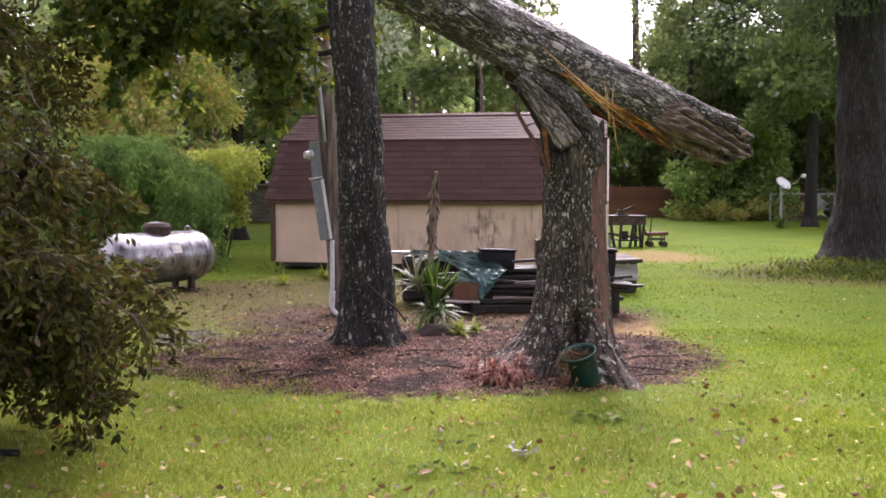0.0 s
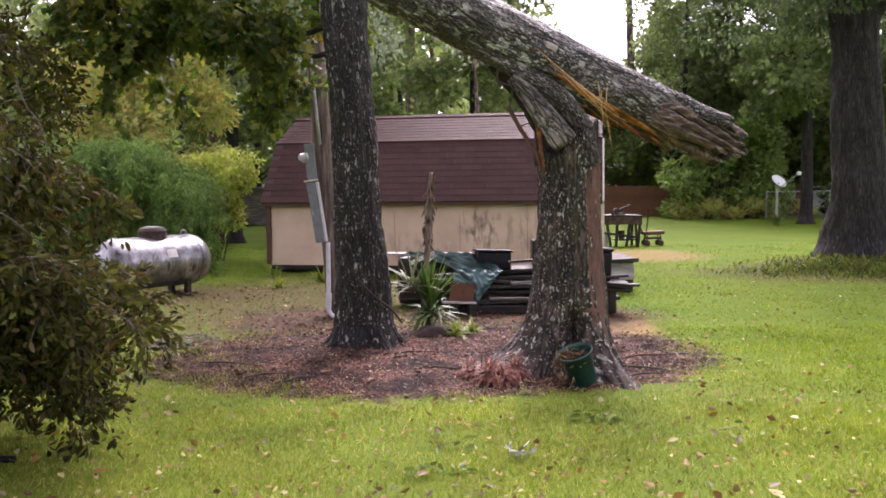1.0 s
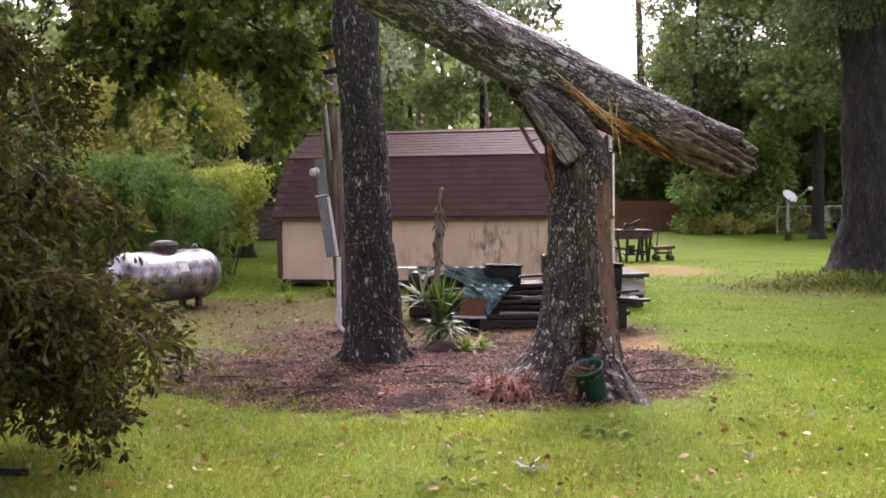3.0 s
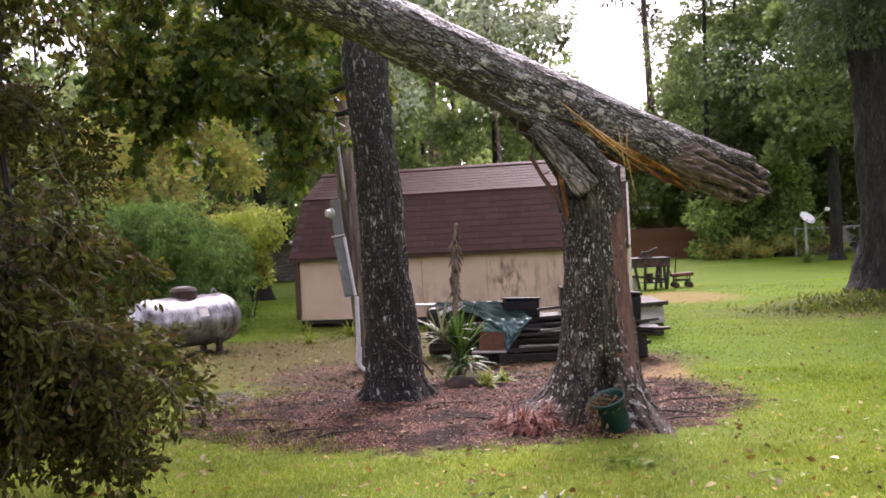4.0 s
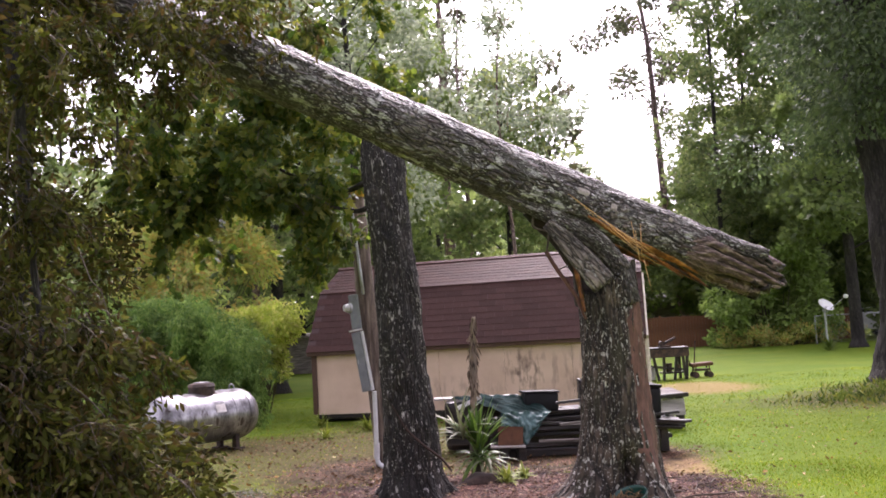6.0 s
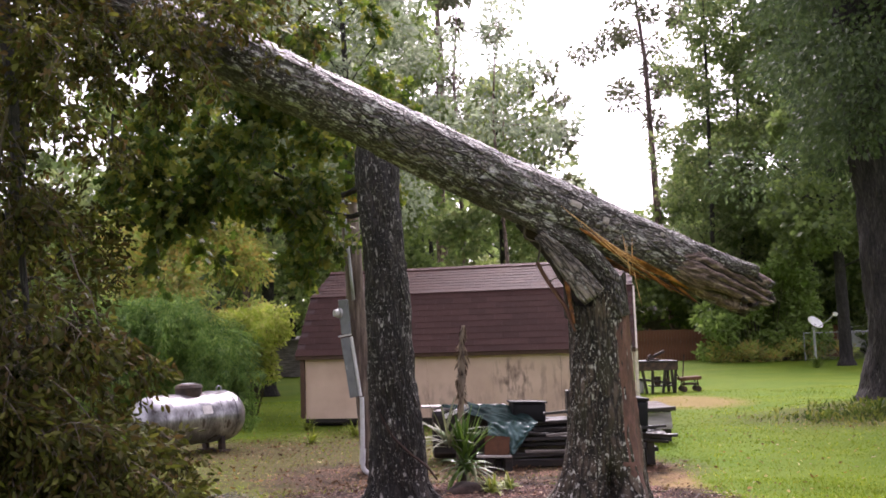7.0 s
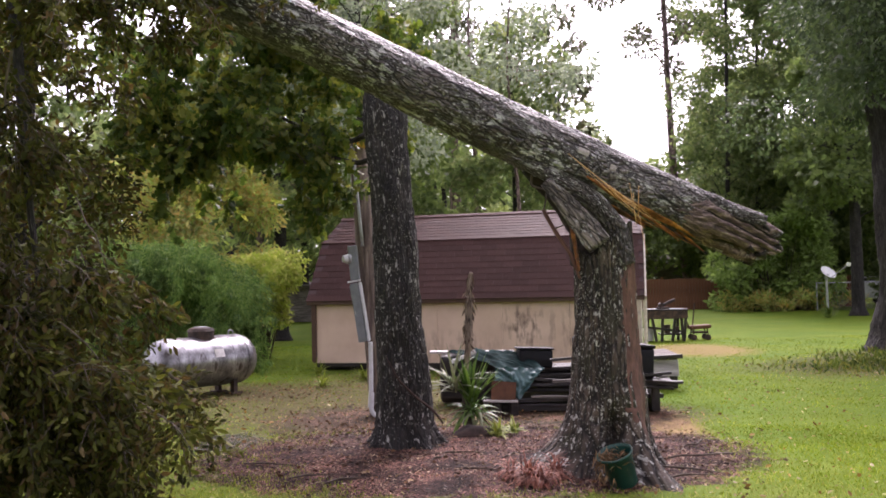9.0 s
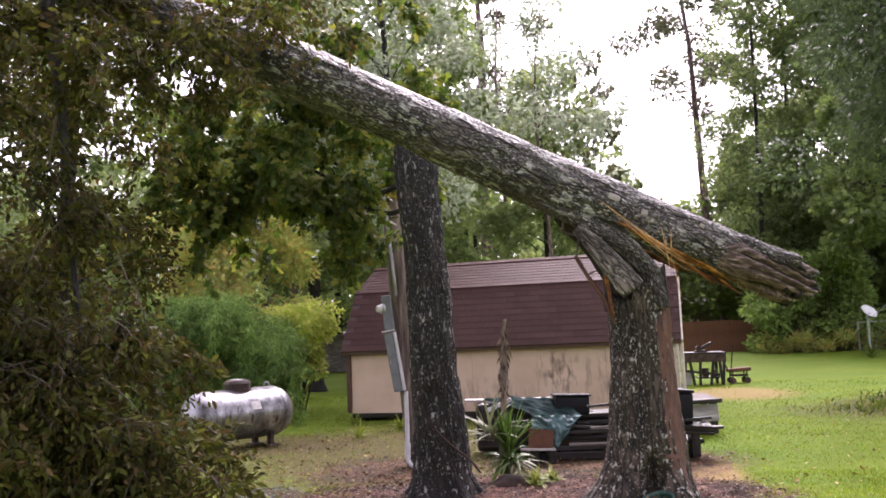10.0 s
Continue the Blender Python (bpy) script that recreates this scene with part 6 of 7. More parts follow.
# ---- far side of the yard ----
def build_bench():
    t = thing("workbench", (4.7, 22.5, 0), "rough dark wooden workbench with clutter beneath, on the lawn", "workbench")
    for k in range(4):
        part("top_plank", block((1.12, 0.17, 0.05), (4.68, 22.25 + 0.18 * k, 0.80), (0, 0.6, 0), 0.008), M_DARKWOOD, t)
    part("apron", block((1.1, 0.04, 0.2), (4.68, 22.2, 0.68), bevel=0.006), M_RUST, t)
    for x, lean in ((4.22, 6), (4.38, -9), (4.6, 3), (4.9, 8), (5.1, -4), (5.18, 5)):
        part("leg", block((0.065, 0.065, 0.79), (x, 22.3, 0.39), (0, lean, 0), 0.006), M_DARKWOOD, t)
    for x in (4.3, 5.1):
        part("leg", block((0.07, 0.07, 0.78), (x, 22.8, 0.39), (0, 0, 0), 0.006), M_DARKWOOD, t)
    part("brace", block((0.9, 0.05, 0.06), (4.7, 22.32, 0.3), (0, 8, 0), 0.006), M_DARKWOOD, t)
    part("lower_shelf", block((0.6, 0.4, 0.04), (4.85, 22.5, 0.18), bevel=0.005), M_DARKWOOD, t)
    saw = thing("mitre_saw", (4.7, 22.4, 0.83), "dark rusted tool standing on the workbench", "tool")
    part("tool_base", block((0.3, 0.2, 0.05), (4.65, 22.4, 0.85), (0, 0, 10), 0.01), M_RUST, saw)
    part("tool_arm", block((0.4, 0.07, 0.07), (4.78, 22.4, 0.98), (0, -24, 5), 0.015), M_RUST, saw)
    part("tool_pivot", rod((4.6, 22.32, 0.92), (4.6, 22.48, 0.92), 0.07), M_RUST, saw)
    for x, s in ((4.75, 0.2), (4.98, 0.16)):
        tagged(part("paint_can", joined(rod((x, 22.45, 0.2), (x, 22.45, 0.2 + s), 0.08, 0.08, 18), rod((x, 22.45, 0.2 + s), (x, 22.45, 0.215 + s), 0.084, 0.084, 18)), M_RUST), "dark rusty can under workbench", "can")
    tagged(part("white_tub", joined(rod((4.3, 22.6, 0), (4.3, 22.6, 0.3), 0.12, 0.14, 18), rod((4.3, 22.6, 0.3), (4.3, 22.6, 0.32), 0.15, 0.15, 18)), M_WHITE), "white plastic tub under workbench", "tub")
    c = thing("garden_cart", (5.6, 22.6, 0), "small rusty red-brown garden cart with upright handle", "cart")
    part("tray", block((0.54, 0.4, 0.09), (5.6, 22.6, 0.34), (0, -3, 0), 0.02), M_TERRA, c)
    for x in (5.42, 5.78):
        for y in (22.45, 22.75):
            part("strut", block((0.03, 0.03, 0.24), (x, y, 0.2), (0, 8 if x < 5.6 else -8, 0), 0.004), M_RUST, c)
    part("tow_bar", rod((5.36, 22.58, 0.3), (5.2, 22.5, 0.62), 0.014), M_RUST, c)
    for x in (5.42, 5.78):
        for y in (22.42, 22.78):
            w = part("wheel", rod((x, y - 0.015, 0.075), (x, y + 0.015, 0.075), 0.075, seg=18), M_RUST, c)
            part("hub", rod((x, y - 0.022, 0.075), (x, y + 0.022, 0.075), 0.025, seg=12), M_RUST, w)
    part("axle_frame", block((0.4, 0.28, 0.05), (5.6, 22.6, 0.2), bevel=0.008), M_RUST, c)
    part("handle", rod((5.42, 22.6, 0.25), (5.5, 22.6, 0.95), 0.016), M_RUST, c)


def build_dish():
    t = thing("satellite_dish", (12.68, 32.4, 0), "white satellite dish on a thin metal pole", "satellite dish")
    part("pole", rod((12.68, 32.4, -0.05), (12.68, 32.4, 1.5), 0.045), M_GALV, t)
    m = look((12.72, 32.36, 1.66), (14.4, 29.2, 4.9))
    V = [(m @ Vector((0.31 * r * math.cos(a), 0.29 * r * math.sin(a), -0.10 * r * r + 0.05)))[:] for r in np.linspace(0.001, 1, 9) for a in np.linspace(0, 2 * math.pi, 33)]
    n = len(V)
    V2 = [(Vector(v) + m.to_3x3() @ Vector((0, 0, 0.02)))[:] for v in V]
    F = grid_faces(8, 32)
    part("reflector", (np.array(V + V2), F + [tuple(i + n for i in f[::-1]) for f in F]), M_WHITE, t, smooth=True)
    part("bracket", block((0.1, 0.12, 0.2), (12.7, 32.42, 1.52), (20, 0, 30), 0.01), M_GALV, t)
    part("arm", rod((12.74, 32.3, 1.42), (13.2, 31.75, 1.93), 0.014), M_GALV, t)
    part("feed_horn", block((0.14, 0.12, 0.12), (13.22, 31.72, 1.95), (20, 0, 35), 0.02), M_WHITE, t)
    rng = np.random.default_rng(41)
    w = thing("weed_tuft", (12.68, 32.3, 0), "grey-green weeds round the dish pole", "weeds")
    strap_leaves(rng, (12.68, 32.3, 0), 60, 0.5, 0.05, (0.5, 1.4), M_WEED, "stems", w, 0.6)


def build_fences():
    rng = random.Random(9)
    f = thing("wooden_fence", (10, 43, 0), "red-brown wooden privacy fence at the end of the lawn", "fence")
    plank = bpy.data.meshes.new("plank")
    pb = block((0.135, 0.02, 1.55), bevel=0.0)
    pb.to_mesh(plank)
    pb.free()
    plank.materials.append(M_FENCE)

    def panel(x0, y0, x1, y1, h):
        L = math.hypot(x1 - x0, y1 - y0)
        n = int(L / 0.145)
        ang = math.degrees(math.atan2(y1 - y0, x1 - x0))
        for k in range(n):
            u = (k + 0.5) / n
            ob = new("plank", plank)
            ob.parent = f
            ob.location = Vector((x0 + (x1 - x0) * u, y0 + (y1 - y0) * u, h / 2 - 0.02 + rng.uniform(-0.02, 0.02))) - f.location
        for z in (0.35, h - 0.3):
            part("rail", block((L, 0.05, 0.09), ((x0 + x1) / 2, (y0 + y1) / 2 + 0.05, z), (0, 0, ang)), M_FENCE, f)
    xs = np.linspace(6.5, 18.2, 6)
    for a, b in zip(xs[:-1], xs[1:]):
        panel(a, 43.0, b - 0.02, 43.0, 1.55)
    for x in xs:
        part("post", block((0.1, 0.1, 1.65), (x, 43.09, 0.8)), M_FENCE, f)
    g = thing("wire_fence", (17, 39, 0), "grey chain-link fence with thin rails", "fence")
    for x in np.linspace(14.6, 26, 5):
        part("post", rod((x, 38.5, -0.05), (x, 38.5, 1.25), 0.03, seg=8), M_GALV, g)
    part("top_rail", rod((14.6, 38.5, 1.22), (26, 38.5, 1.22), 0.022, seg=8), M_GALV, g)
    wires = []
    for k in range(110):
        x = 14.6 + 11.4 * k / 110
        wires += [(np.array([(x, 38.5, 0.02), (x + 0.6, 38.5, 1.2)]), 0.004), (np.array([(x + 0.6, 38.51, 0.02), (x, 38.51, 1.2)]), 0.004)]
    part("mesh", twig_mesh(wires), M_GALV, g)
    # grey outbuilding left of the shed
    b = thing("grey_outbuilding", (-8.5, 38, 0), "small grey weathered wooden outbuilding beyond the shed", "outbuilding")
    for k in range(8):
        part("wall_board", block((3.0, 0.03, 0.19), (-8.6, 37.6, 0.12 + 0.195 * k), bevel=0.006), M_GREYWOOD, b)
    part("side_wall", block((0.04, 2.4, 1.58), (-7.08, 38.8, 0.79)), M_GREYWOOD, b)
    part("side_wall", block((0.04, 2.4, 1.58), (-10.12, 38.8, 0.79)), M_GREYWOOD, b)
    part("back_wall", block((3.0, 0.04, 1.58), (-8.6, 40.0, 0.79)), M_GREYWOOD, b)
    part("roof", block((3.4, 2.9, 0.07), (-8.6, 38.8, 1.68), (3, 0, 0), 0.01), M_GREYWOOD, b)
    # glimpses past the fence: a low roof and a parked car
    r = thing("neighbour_house", (12, 56, 0), "low house with pale metal roof edge beyond the fence", "house")
    part("wall", block((9, 6, 2.6), (11.5, 60, 1.3)), M_GREYWOOD, r)
    for sg in (-1, 1):
        part("roof", block((9.8, 3.9, 0.12), (11.5, 60 + sg * 1.7, 3.1), (-sg * 16, 0, 0)), M_GREYWOOD, r)
        part("gutter", block((9.8, 0.12, 0.14), (11.5, 60 + sg * 3.6, 2.62)), M_ROOFFAR, r)
    c = thing("parked_car", (18.6, 44, 0), "white car parked beyond the wire fence", "car")
    V = []
    prof = [(-2.1, 0.35), (-2.15, 0.7), (-1.9, 0.92), (-1.1, 1.0), (-0.5, 1.42), (0.9, 1.45), (1.5, 1.02), (2.1, 0.9), (2.15, 0.4)]
    for y in (-0.85, 0.85):
        V += [(18.8 + x, 44 + y * (0.82 if z > 1.2 else 1), z) for x, z in prof]
    n = len(prof)
    part("body", (np.array(V), [tuple(range(n)), tuple(range(n, 2 * n))[::-1]] + [(i, i + n, (i + 1) % n + n, (i + 1) % n) for i in range(n)]), M_WHITE, c)
    part("side_window", block((1.5, 0.02, 0.3), (19.0, 43.24, 1.2), (12, 0, 0)), M_BLACK, c)
    for x in (17.5, 20.1):
        for y in (43.2, 44.8):
            w = part("wheel", rod((x, y - 0.1, 0.32), (x, y + 0.1, 0.32), 0.32, seg=18), M_BLACK, c)
            part("rim", rod((x, y - 0.11, 0.32), (x, y + 0.11, 0.32), 0.18, seg=14), M_GALV, w)


def build_great_oak():
    rng = np.random.default_rng(52)
    extra = []
    for k in range(64):
        extra.append(((rng.uniform(6.3, 11.5), rng.uniform(13.5, 19.5), rng.uniform(4.9, 9.5)), rng.uniform(0.6, 1.1)))
    for k in range(46):   # unseen high crown above the view, added to shade the lawn
        extra.append(((rng.uniform(4.2, 12.5), rng.uniform(10.5, 20), rng.uniform(9.0, 13.0)), rng.uniform(0.8, 1.4)))
    t = thing("great_oak_tree", (8.0, 16.6, 0), "massive grey oak trunk with flared roots and hanging dark crown", "tree")
    trunk = Tube([(8.04, 16.6, -0.1), (8.04, 16.6, 0.15), (8.05, 16.6, 0.5), (8.07, 16.6, 1.1), (8.07, 16.6, 1.9), (7.99, 16.6, 3.8), (7.85, 16.6, 5.8), (7.7, 16.8, 9), (7.6, 17, 13)], [0.98, 0.8, 0.64, 0.53, 0.47, 0.44, 0.4, 0.3, 0.08], 0.05, 8, step=0.08)
    part("trunk", trunk.mesh(56), M_FARBARK, t, smooth=True)
    for (p, r) in extra[:14]:
        p = np.array(p)
        s = np.array((7.85, 16.7, max(3.6, p[2] - 1.6)))
        part("limb", Tube([s, (s + p) / 2 + (0, 0, 0.3), p], [0.13, 0.08, 0.03], 0.01, 8, step=0.2).mesh(9), M_FARBARK, t, smooth=True)
    part("crown", crown_leaves(rng, extra, 520, 0.12, 0.5, LEAF, -0.6), M_LEAF_OAK, t)
    for x, y, n in ((7.1, 15.4, 16), (7.6, 15.2, 30), (8.2, 15.2, 44), (8.8, 15.3, 40), (9.3, 15.5, 34), (7.9, 14.8, 22), (8.5, 14.8, 26), (9.1, 14.9, 26), (6.5, 15.4, 8)):
        w = thing("weed_clump", (x, y, float(ground_z(x, y))), "green strappy weeds at the foot of the great oak", "weeds", "weeds round the oak")
        strap_leaves(rng, (x, y, float(ground_z(x, y)) + 0.02), n, 0.27, 0.035, (0.3, 1.4), M_LEAF_MID, "foliage", w, 1.7)
    n = 3000
    X, Y = rng.normal(7.8, 1.1, n), rng.normal(15.3, 0.55, n)
    V, F = leaves(np.stack([X, Y, ground_z(X, Y)], 1), np.stack([rng.normal(0, 0.7, n), rng.normal(0, 0.7, n), np.ones(n)], 1), rng.uniform(0.05, 0.17, n), 0.24, SLIM, rng)
    tagged(part("low_weeds", (V, F), M_LEAF_MID), "low dark green weeds round the great oak", "weeds", kind="stuff")


def build_bushes():
    def bush(x, y, clumps, mat, label, seed, per, size, width, shape, droop, name="bush"):
        rng = np.random.default_rng(seed)
        t = thing(name, (x, y, 0), label, "bush")
        stems = []
        for (c, r) in clumps:
            p = np.array(c, float)
            b = np.array((x + (p[0] - x) * 0.35, y + (p[1] - y) * 0.35, -0.03))
            stems.append(Tube([b, (b + p) / 2 + (0, 0, 0.1), p], [0.018, 0.014, 0.006], step=0.2).mesh(6))
        tagged(part("stem", merge(stems), M_TWIG, t, smooth=True), kind="stuff")
        part("foliage", crown_leaves(rng, clumps, per, size, width, shape, droop), mat, t)
        return t
    rng = np.random.default_rng(61)
    # feathery dark-green mass behind the tank
    cl = []
    for k in range(60):
        x = rng.uniform(-7.8, -4.72)
        top = min(2.25, 1.0 + 0.95 * (-4.25 - x))
        cl.append(((x, rng.uniform(16.4, 18.2), top if k % 2 else rng.uniform(0.2, top)), rng.uniform(0.36, 0.62)))
    cl += [((rng.uniform(-5.6, -4.75), rng.uniform(16.5, 17.6), rng.uniform(0.15, 0.9)), rng.uniform(0.36, 0.55)) for _ in range(12)]
    fb = bush(-6.1, 17.5, cl, M_FEATHER, "soft feathery dark green bush behind the tank", 62, 230, 0.15, 0.16, SLIM, -0.9)
    lp, tw = [], []
    for k in range(260):
        x = rng.uniform(-7.9, -4.6) if k < 210 else rng.uniform(-5.4, -4.6)
        top = min(2.45, 1.15 + 0.95 * (-4.3 - x))
        z = top - abs(rng.normal(0, 0.5)) * (0.3 + 0.5 * top) if k < 210 else rng.uniform(0.32, 1.2)
        if z > 0.3:
            spray(rng, (x, rng.uniform(15.9, 17.4), z), (rng.normal(0.5, 0.5), rng.normal(-0.6, 0.4), rng.uniform(0.2, 0.9)), rng.uniform(0.5, 0.95), 2.4, 11, 17, 0.2, lp, tw)
    C, D = np.concatenate([c for c, _ in lp]), np.concatenate([d for _, d in lp])
    part("fronds", leaves(C, D + (0, 0, -0.5), rng.uniform(0.07, 0.15, len(C)), 0.13, SLIM, rng), M_FEATHER, fb, "lighter drooping feathery fronds")
    cl = [((rng.uniform(-5.9, -4.0), rng.uniform(18.5, 19.3), rng.uniform(1.75, 2.2)), rng.uniform(0.24, 0.4)) for _ in range(22)]
    cl += [((rng.uniform(-4.9, -4.3), rng.uniform(18.4, 19.0), rng.uniform(0.9, 1.7)), rng.uniform(0.22, 0.34)) for _ in range(9)]
    bush(-5.2, 19.5, cl, M_YELLOWGREEN, "bright yellow-green bush beside the shed", 63, 240, 0.11, 0.4, LEAF, -0.5)
    cl = [((rng.uniform(-8.4, -5.5), rng.uniform(19.5, 22), rng.uniform(1.8, 5.0)), rng.uniform(0.6, 0.9)) for _ in range(34)]
    bush(-8.0, 20.5, cl, M_AUTUMN, "tall pale green bush turning orange", 64, 520, 0.15, 0.4, LEAF, -0.5)
    cl = [((rng.uniform(-13.5, -8.8), rng.uniform(14, 19), rng.uniform(0.3, 4.5)), rng.uniform(0.6, 1.0)) for _ in range(40)]
    bush(-11, 17, cl, M_LEAF_DARK, "dense dark green shrubbery", 65, 420, 0.16, 0.45, LEAF, -0.3)
    cl = [((rng.uniform(-0.2, 1.3), rng.uniform(20.6, 21.4), rng.uniform(2.3, 3.25)), rng.uniform(0.3, 0.45)) for _ in range(12)]
    bush(0.5, 21, cl, M_PALELEAF, "pale leafy bush showing above the shed roof", 66, 260, 0.13, 0.55, LEAF, -0.1)
    cl = [((rng.uniform(11.2, 15.6), rng.uniform(39, 41.5), rng.uniform(0.3, 4.3)), rng.uniform(0.6, 1.0)) for _ in range(46)]
    bush(13.4, 40.5, cl, M_BUSHFAR, "leafy green bush against the wooden fence", 67, 330, 0.26, 0.5, LEAF, -0.3)
    cl = [((rng.uniform(11.0, 16.5), rng.uniform(38.5, 40.2), rng.uniform(0.1, 0.7)), rng.uniform(0.3, 0.5)) for _ in range(26)]
    bush(13, 39.5, cl, M_AUTUMN, "low brush and dry weeds along the fence", 68, 150, 0.24, 0.3, SLIM, 0.4)
    cl = [((rng.uniform(16.5, 26), rng.uniform(40, 46), rng.uniform(0.4, 4.0)), rng.uniform(0.7, 1.1)) for _ in range(30)]
    bush(21, 43, cl, M_LEAF_DARK, "dark hedge beyond the wire fence", 69, 200, 0.3, 0.5, LEAF, -0.3)
    # lime weeds and tufts near the bed
    r2 = np.random.default_rng(70)
    for x, y, n, L in ((0.18, 8.9, 60, 0.2), (0.35, 9.1, 40, 0.18), (-2.6, 13.9, 40, 0.3), (-2.0, 14.6, 40, 0.32), (-3.0, 15.6, 40, 0.28), (-1.7, 15.3, 30, 0.3)):
        t = thing("weed_tuft", (x, y, float(ground_z(x, y))), "light yellow-green tuft of weeds", "weeds", "weed tufts in the yard")
        strap_leaves(r2, (x, y, float(ground_z(x, y))), n, L, 0.02, (0.5, 1.5), M_LIME, "foliage", t, 1.3)
    tagged(part("earth_mound", Tube([(-0.4, 8.8, -0.02), (-0.1, 8.95, 0.02), (0.25, 9.0, -0.02)], [0.06, 0.15, 0.07], 0.05, 9, step=0.04).mesh(20), M_SOILMOUND, smooth=True), "low dark heap of soil under the yucca", "soil heap")


def build_wood():
    """The wood round the yard."""
    sd = 100
    rows = (
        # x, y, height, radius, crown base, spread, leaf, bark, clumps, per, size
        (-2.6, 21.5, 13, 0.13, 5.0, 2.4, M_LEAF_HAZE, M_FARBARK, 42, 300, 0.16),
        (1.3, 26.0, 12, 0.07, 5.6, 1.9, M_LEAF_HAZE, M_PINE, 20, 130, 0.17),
        (-6.0, 25.5, 15, 0.2, 3.0, 3.0, M_LEAF_FAR, M_FARBARK, 46, 260, 0.22),
        (-10.5, 27, 7.6, 0.2, 2.4, 3.0, M_LEAF_FAR, M_FARBARK, 34, 200, 0.24),
        (-3.4, 31, 16, 0.2, 2.6, 2.8, M_LEAF_DARK, M_FARBARK, 46, 240, 0.24),
        (-15, 23, 6.5, 0.14, 1.8, 2.8, M_LEAF_DARK, M_FARBARK, 30, 150, 0.22),
        (1.4, 36, 12.5, 0.16, 2.6, 2.4, M_LEAF_FAR, M_FARBARK, 36, 220, 0.25),
        (-8, 38, 18, 0.22, 2.5, 3.4, M_LEAF_DARK, M_FARBARK, 46, 200, 0.3),
        (-15, 36, 6.6, 0.2, 2.0, 3.4, M_LEAF_DARK, M_FARBARK, 28, 150, 0.3),
        (-22, 32, 9.0, 0.2, 1.5, 4.0, M_LEAF_DARK, M_FARBARK, 26, 150, 0.3),
        (3.9, 47, 9.5, 0.15, 1.5, 2.6, M_LEAF_FAR, M_FARBARK, 34, 170, 0.3),
        (7.0, 52, 7.6, 0.14, 1.0, 2.8, M_LEAF_FAR, M_FARBARK, 34, 170, 0.32),
        (9.8, 54, 8.4, 0.14, 1.0, 2.8, M_LEAF_DARK, M_FARBARK, 34, 170, 0.32),
        (12.0, 43.5, 21, 0.13, 3.4, 2.0, M_LEAF_FAR, M_FARBARK, 62, 150, 0.2),
        (16.6, 42, 22, 0.2, 3.4, 3.4, M_LEAF_DARK, M_FARBARK, 84, 230, 0.23),
        (17.4, 49, 14, 0.2, 1.2, 3.8, M_LEAF_FAR, M_FARBARK, 70, 200, 0.3),
        (20.5, 41.5, 22, 0.26, 3.2, 4.2, M_LEAF_DARK, M_FARBARK, 84, 230, 0.25),
        (14.2, 45, 21, 0.15, 2.6, 2.5, M_LEAF_DARK, M_FARBARK, 64, 190, 0.22),
        (24.5, 47, 22, 0.28, 3.0, 4.2, M_LEAF_DARK, M_FARBARK, 56, 220, 0.3),
        (27, 38, 18, 0.26, 2.5, 4.0, M_LEAF_DARK, M_FARBARK, 46, 220, 0.28),
        (30, 44, 18, 0.26, 2.0, 4.0, M_LEAF_DARK, M_FARBARK, 46, 200, 0.3),
        (19.5, 47, 19, 0.26, 1.5, 4.0, M_LEAF_DARK, M_FARBARK, 46, 200, 0.3),
        (13.6, 50, 13, 0.2, 1.2, 3.4, M_LEAF_DARK, M_FARBARK, 70, 200, 0.3),
    )
    for x, y, h, r, b, s, lm, bm_, nc, per, size in rows:
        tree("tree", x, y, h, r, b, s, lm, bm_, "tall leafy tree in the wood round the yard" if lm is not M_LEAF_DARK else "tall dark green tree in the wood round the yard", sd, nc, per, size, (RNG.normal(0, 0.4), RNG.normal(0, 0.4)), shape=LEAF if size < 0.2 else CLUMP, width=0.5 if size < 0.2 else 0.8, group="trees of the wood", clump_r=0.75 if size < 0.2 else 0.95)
        sd += 1
    # pines with high crowns
    tree("pine_tree", -1.2, 45, 24, 0.33, 12.5, 2.6, M_LEAF_PINE, M_PINE, "tall straight pine with red-brown trunk", 140, 26, 150, 0.34, (-0.3, 0), shape=CLUMP, width=0.5, group="pines", clump_r=0.9)
    tree("pine_tree", 11.75, 50, 25, 0.24, 14.5, 3.8, M_LEAF_PINE, M_PINE, "tall bent pine with bare trunk and sparse crown", 141, 24, 190, 0.3, (-1.7, 0), shape=CLUMP, width=0.5, group="pines", clump_r=0.9)
    tree("pine_tree", -0.3, 41, 20, 0.13, 9, 2.0, M_LEAF_PINE, M_PINE, "thin young pine with sparse crown", 142, 18, 120, 0.3, (0.3, 0), shape=CLUMP, width=0.5, group="pines", clump_r=0.7)
    tree("pine_tree", -5.0, 44, 22, 0.2, 10, 2.4, M_LEAF_PINE, M_PINE, "tall straight pine with red-brown trunk", 143, 22, 140, 0.34, (0.2, 0), shape=CLUMP, width=0.5, group="pines", clump_r=0.8)
    tree("pine_tree", -8.6, 33, 20, 0.17, 9, 2.4, M_LEAF_PINE, M_PINE, "tall straight pine with red-brown trunk", 144, 22, 140, 0.34, (0.1, 0), shape=CLUMP, width=0.5, group="pines", clump_r=0.8)
    # sparse twiggy trees against the sky
    tree("young_tree", 3.4, 40, 13.5, 0.09, 7.0, 1.6, M_LEAF_PINE, M_FARBARK, "slender sparse tree against the sky", 145, 26, 36, 0.3, (0.4, 0), clump_r=0.55, group="young trees")
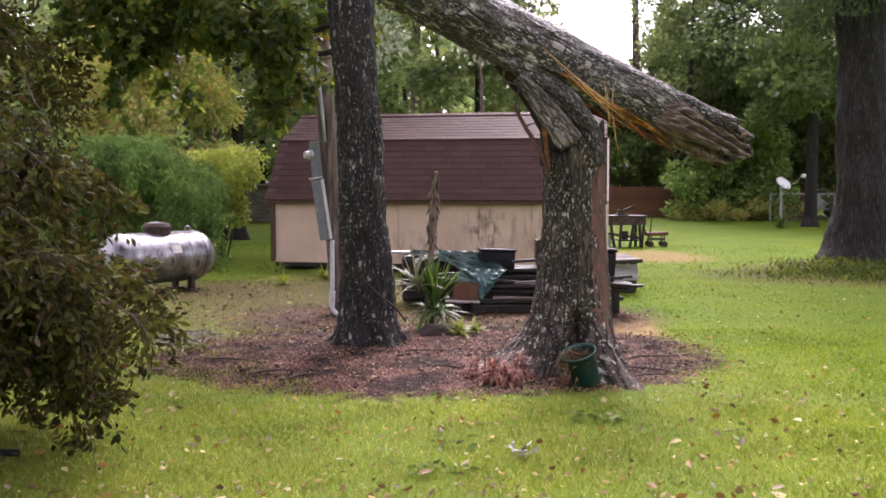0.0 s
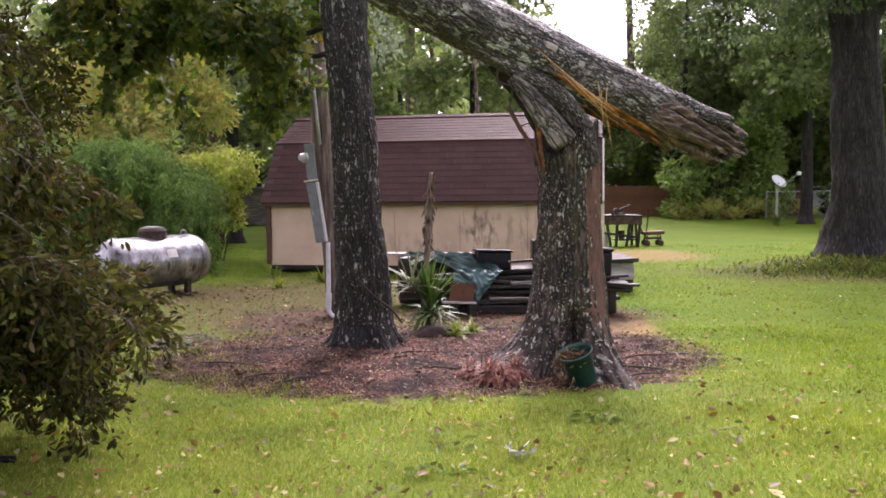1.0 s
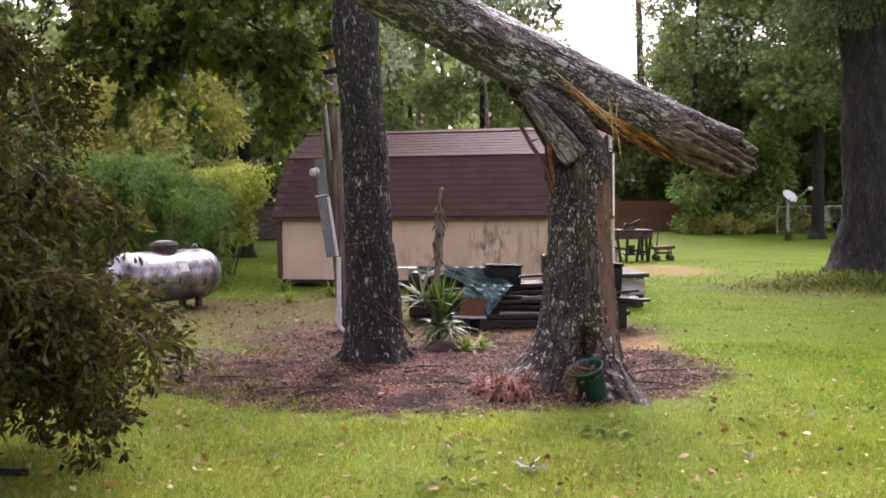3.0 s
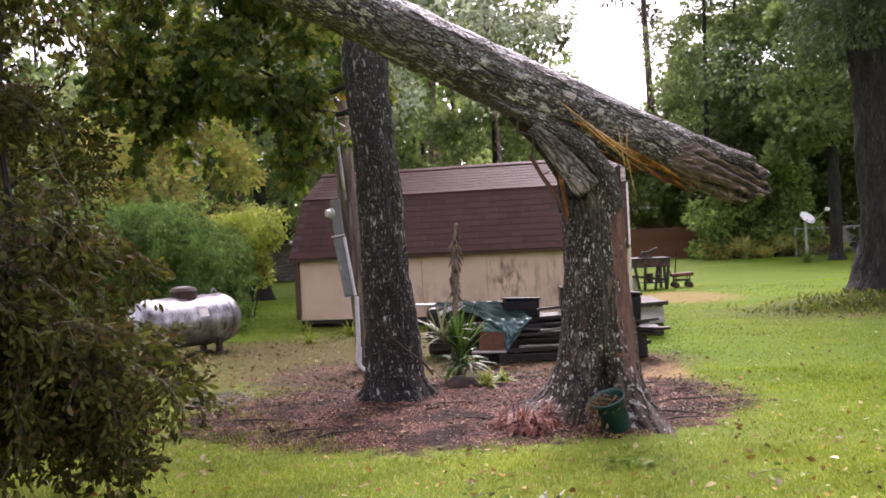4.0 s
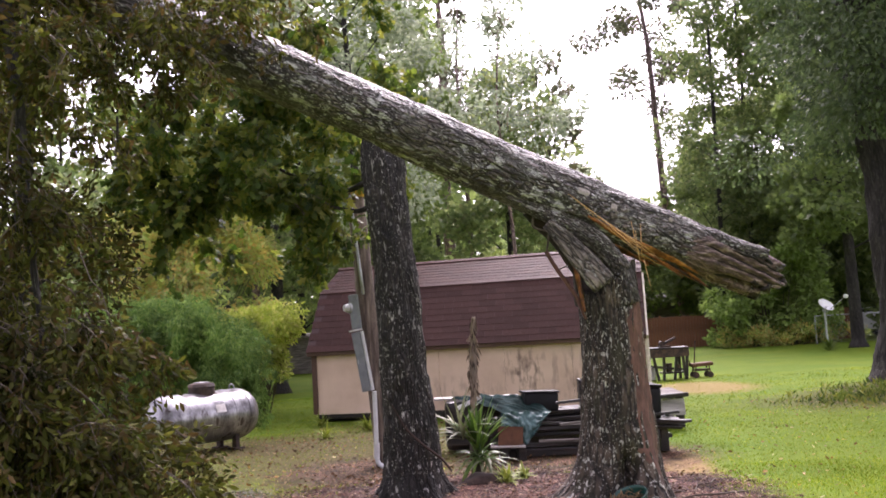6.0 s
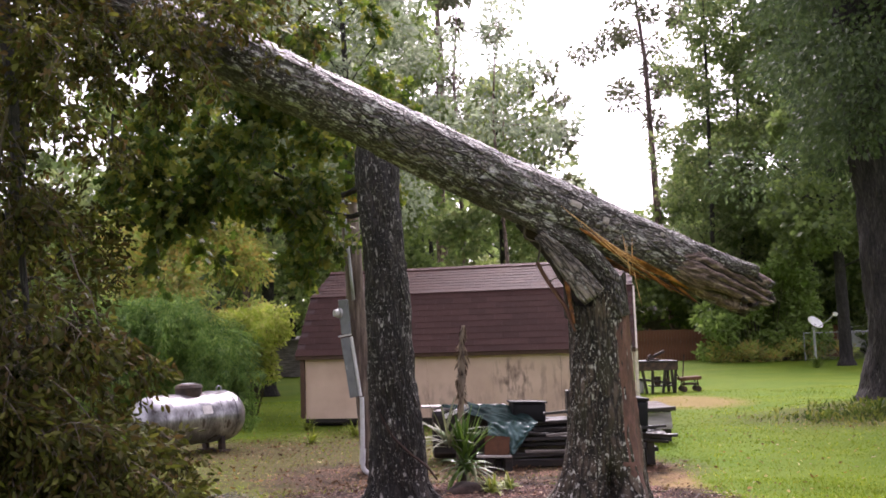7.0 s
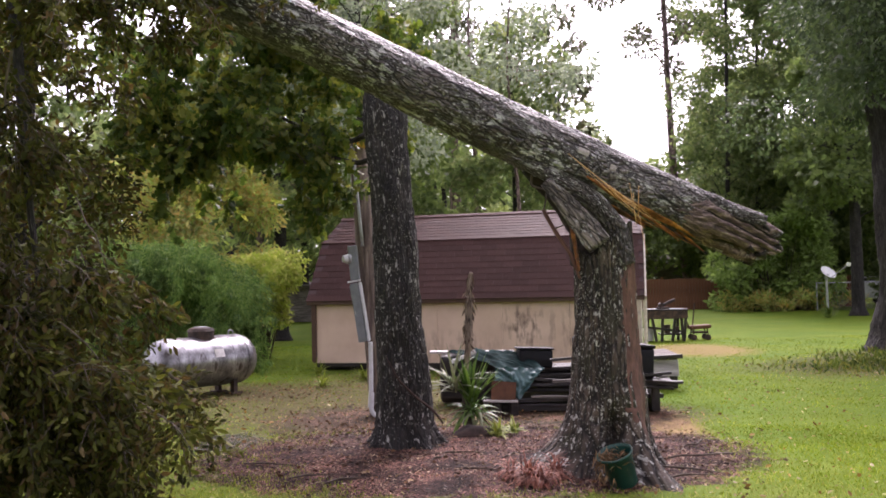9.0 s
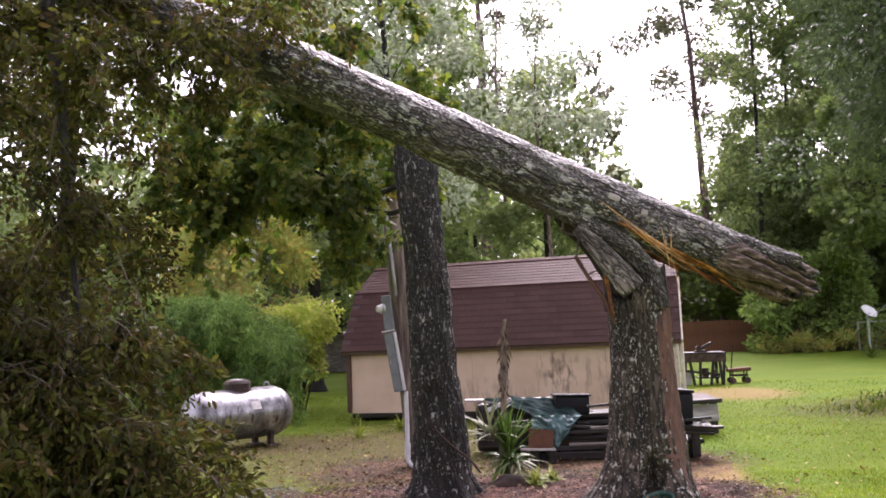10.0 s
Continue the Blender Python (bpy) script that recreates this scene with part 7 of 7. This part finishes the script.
    tree("young_tree", 4.6, 43, 10.5, 0.08, 6.0, 1.4, M_LEAF_FAR, M_FARBARK, "slender sparse tree against the sky", 146, 20, 40, 0.28, (0.4, 0), clump_r=0.55, group="young trees")
    # small tree behind the hanging foliage
    tree("young_tree", -4.7, 8.8, 6.5, 0.11, 1.6, 0.9, M_LEAF_NEAR, M_FARBARK, "small dark-stemmed tree behind drooping foliage", 147, 44, 230, 0.09, (-0.2, 0.2), clump_r=0.42, shape=LEAF, width=0.45, group="young trees")
    # old stump foot by the wire fence
    tree("old_tree", 14.3, 33.6, 11, 0.24, 4.2, 2.2, M_LEAF_DARK, M_FARBARK, "dark tree with broad foot by the wire fence", 148, 30, 220, 0.25, (0, 0))
    # thin stems in the depth of the wood
    rng = np.random.default_rng(150)
    for k in range(26):
        az = radians(rng.uniform(-32, 30))
        d = rng.uniform(34, 58)
        x, y = d * math.sin(az), d * math.cos(az)
        if 2.5 < math.degrees(az) < 14.5 or (az > 0 and y < 46):
            continue
        tree("forest_stem", x, y, rng.uniform(12, 18), rng.uniform(0.07, 0.16), 5, 1.4, M_LEAF_DARK, M_FARBARK, "thin bare stem deep in the wood", 200 + k, 12, 90, 0.32, (rng.normal(0, 0.4), 0), group="stems in the wood")
    # far wood: countless leaves closing the distance
    n = 88000
    az = np.radians(np.r_[rng.uniform(-70, 70, 46000), rng.uniform(70, 290, n - 46000)])
    d = rng.uniform(58, 82, n)
    u = rng.uniform(0, 1, n)
    deg = np.degrees(az)
    gap = np.clip(np.minimum(deg - 2.0, 14.5 - deg) / 2.0, 0, 1)
    high = np.where((deg < -14) | (deg > 70), 9.5, np.where(deg > 10, 12.5, 17.0))
    top = (high + 3 * np.sin(deg * 0.9) + 2 * np.sin(deg * 2.3 + 1)) * (1 - gap) + (7.2 + 1.2 * np.sin(deg * 1.7)) * gap
    z = top * u**1.25
    C = np.stack([d * np.sin(az), d * np.cos(az), z], 1)
    D = rng.normal(0, 1, (n, 3)) + (0, 0, -0.3)
    tagged(part("far_woods", leaves(C, D, rng.uniform(0.5, 1.3, n), 0.8, CLUMP, rng), M_LEAF_DARK), "dark wood closing the yard far off", "woods", kind="stuff")


def build_lawn_bits():
    rng = np.random.default_rng(80)
    t = thing("fallen_twig", (0.46, 4.95, 0), "grey lichen-covered twig lying on the lawn", "twig")
    part("twig", twig_mesh([(np.array([(0.42, 5.05, 0.02), (0.46, 4.95, 0.05), (0.5, 4.85, 0.08)]), 0.014), (np.array([(0.46, 4.95, 0.05), (0.54, 5.1, 0.07)]), 0.01), (np.array([(0.44, 5.0, 0.04), (0.36, 5.04, 0.06)]), 0.008)]), M_PALETWIG, t)
    n = 26
    tagged(part("lichen", leaves(np.array([(0.46, 4.95, 0.04)]) + rng.normal(0, 0.045, (n, 3)) * (1, 1, 0.4), rng.normal(0, 1, (n, 3)), rng.uniform(0.02, 0.045, n), 0.8, CLUMP, rng), M_PALETWIG, t, "pale lichen"), kind="stuff")
    for x, y, m in ((-0.05, 4.7, 22), (1.0, 5.75, 30), (0.1, 5.15, 12), (1.9, 5.4, 10)):
        s = thing("leafy_sprig", (x, y, 0.02), "torn-off green leafy sprig lying on the lawn", "sprig", "sprigs on the lawn")
        line = np.array([(x - 0.12, y, 0.03), (x, y + 0.02, 0.05), (x + 0.13, y - 0.02, 0.03)])
        part("stem", twig_mesh([(line, 0.005)]), M_TWIG, s)
        C = line[rng.integers(0, 3, m)] + rng.normal(0, 0.05, (m, 3)) * (1, 0.6, 0.3)
        part("leaves", leaves(C, rng.normal(0, 1, (m, 3)) * (1, 1, 0.3), rng.uniform(0.05, 0.1, m), 0.4, LEAF, rng), M_WEED, s)
    tagged(part("black_pipe", rod((-2.75, 5.0, 0.03), (-2.5, 4.98, 0.03), 0.022, seg=14), M_BLACK), "short black pipe lying on the lawn", "pipe")
    for k, (x, y, L, a) in enumerate(((1.9, 7.7, 0.8, 20), (1.75, 7.2, 0.5, -35), (2.0, 8.2, 0.7, 60), (-1.4, 7.1, 0.4, 15), (0.0, 7.3, 0.45, -20), (-0.4, 7.75, 0.35, 70), (1.6, 8.6, 0.6, 10), (-0.2, 8.0, 0.5, 5), (0.35, 7.9, 0.4, 40), (-1.9, 7.6, 0.5, -15), (-1.1, 6.95, 0.35, 30), (1.7, 6.95, 0.4, 15))):
        c, s = math.cos(radians(a)), math.sin(radians(a))
        tagged(part("fallen_stick", Tube([(x - c * L / 2, y - s * L / 2, 0.05), (x - c * L / 6, y + 0.03, 0.06), (x + s * 0.05, y - 0.02, 0.07), (x + c * L / 2, y + s * L / 2, 0.055)], [0.006, 0.009, 0.007, 0.003], 0.008, 9, step=0.03).mesh(7), M_TWIG, smooth=True), "dark stick lying on the mulch", "stick", "sticks on the mulch")


build_ground()
build_broken_oak()
build_leaning_oak()
SHED_OB = build_shed()
build_great_oak()
build_tank()
build_pole()
build_pile()
build_yucca()
build_ferns()
build_bucket()
build_bench()
build_dish()
build_fences()
build_bushes()
build_wood()
build_lawn_bits()
build_litter()
build_grass()
build_shingles(SHED_OB)
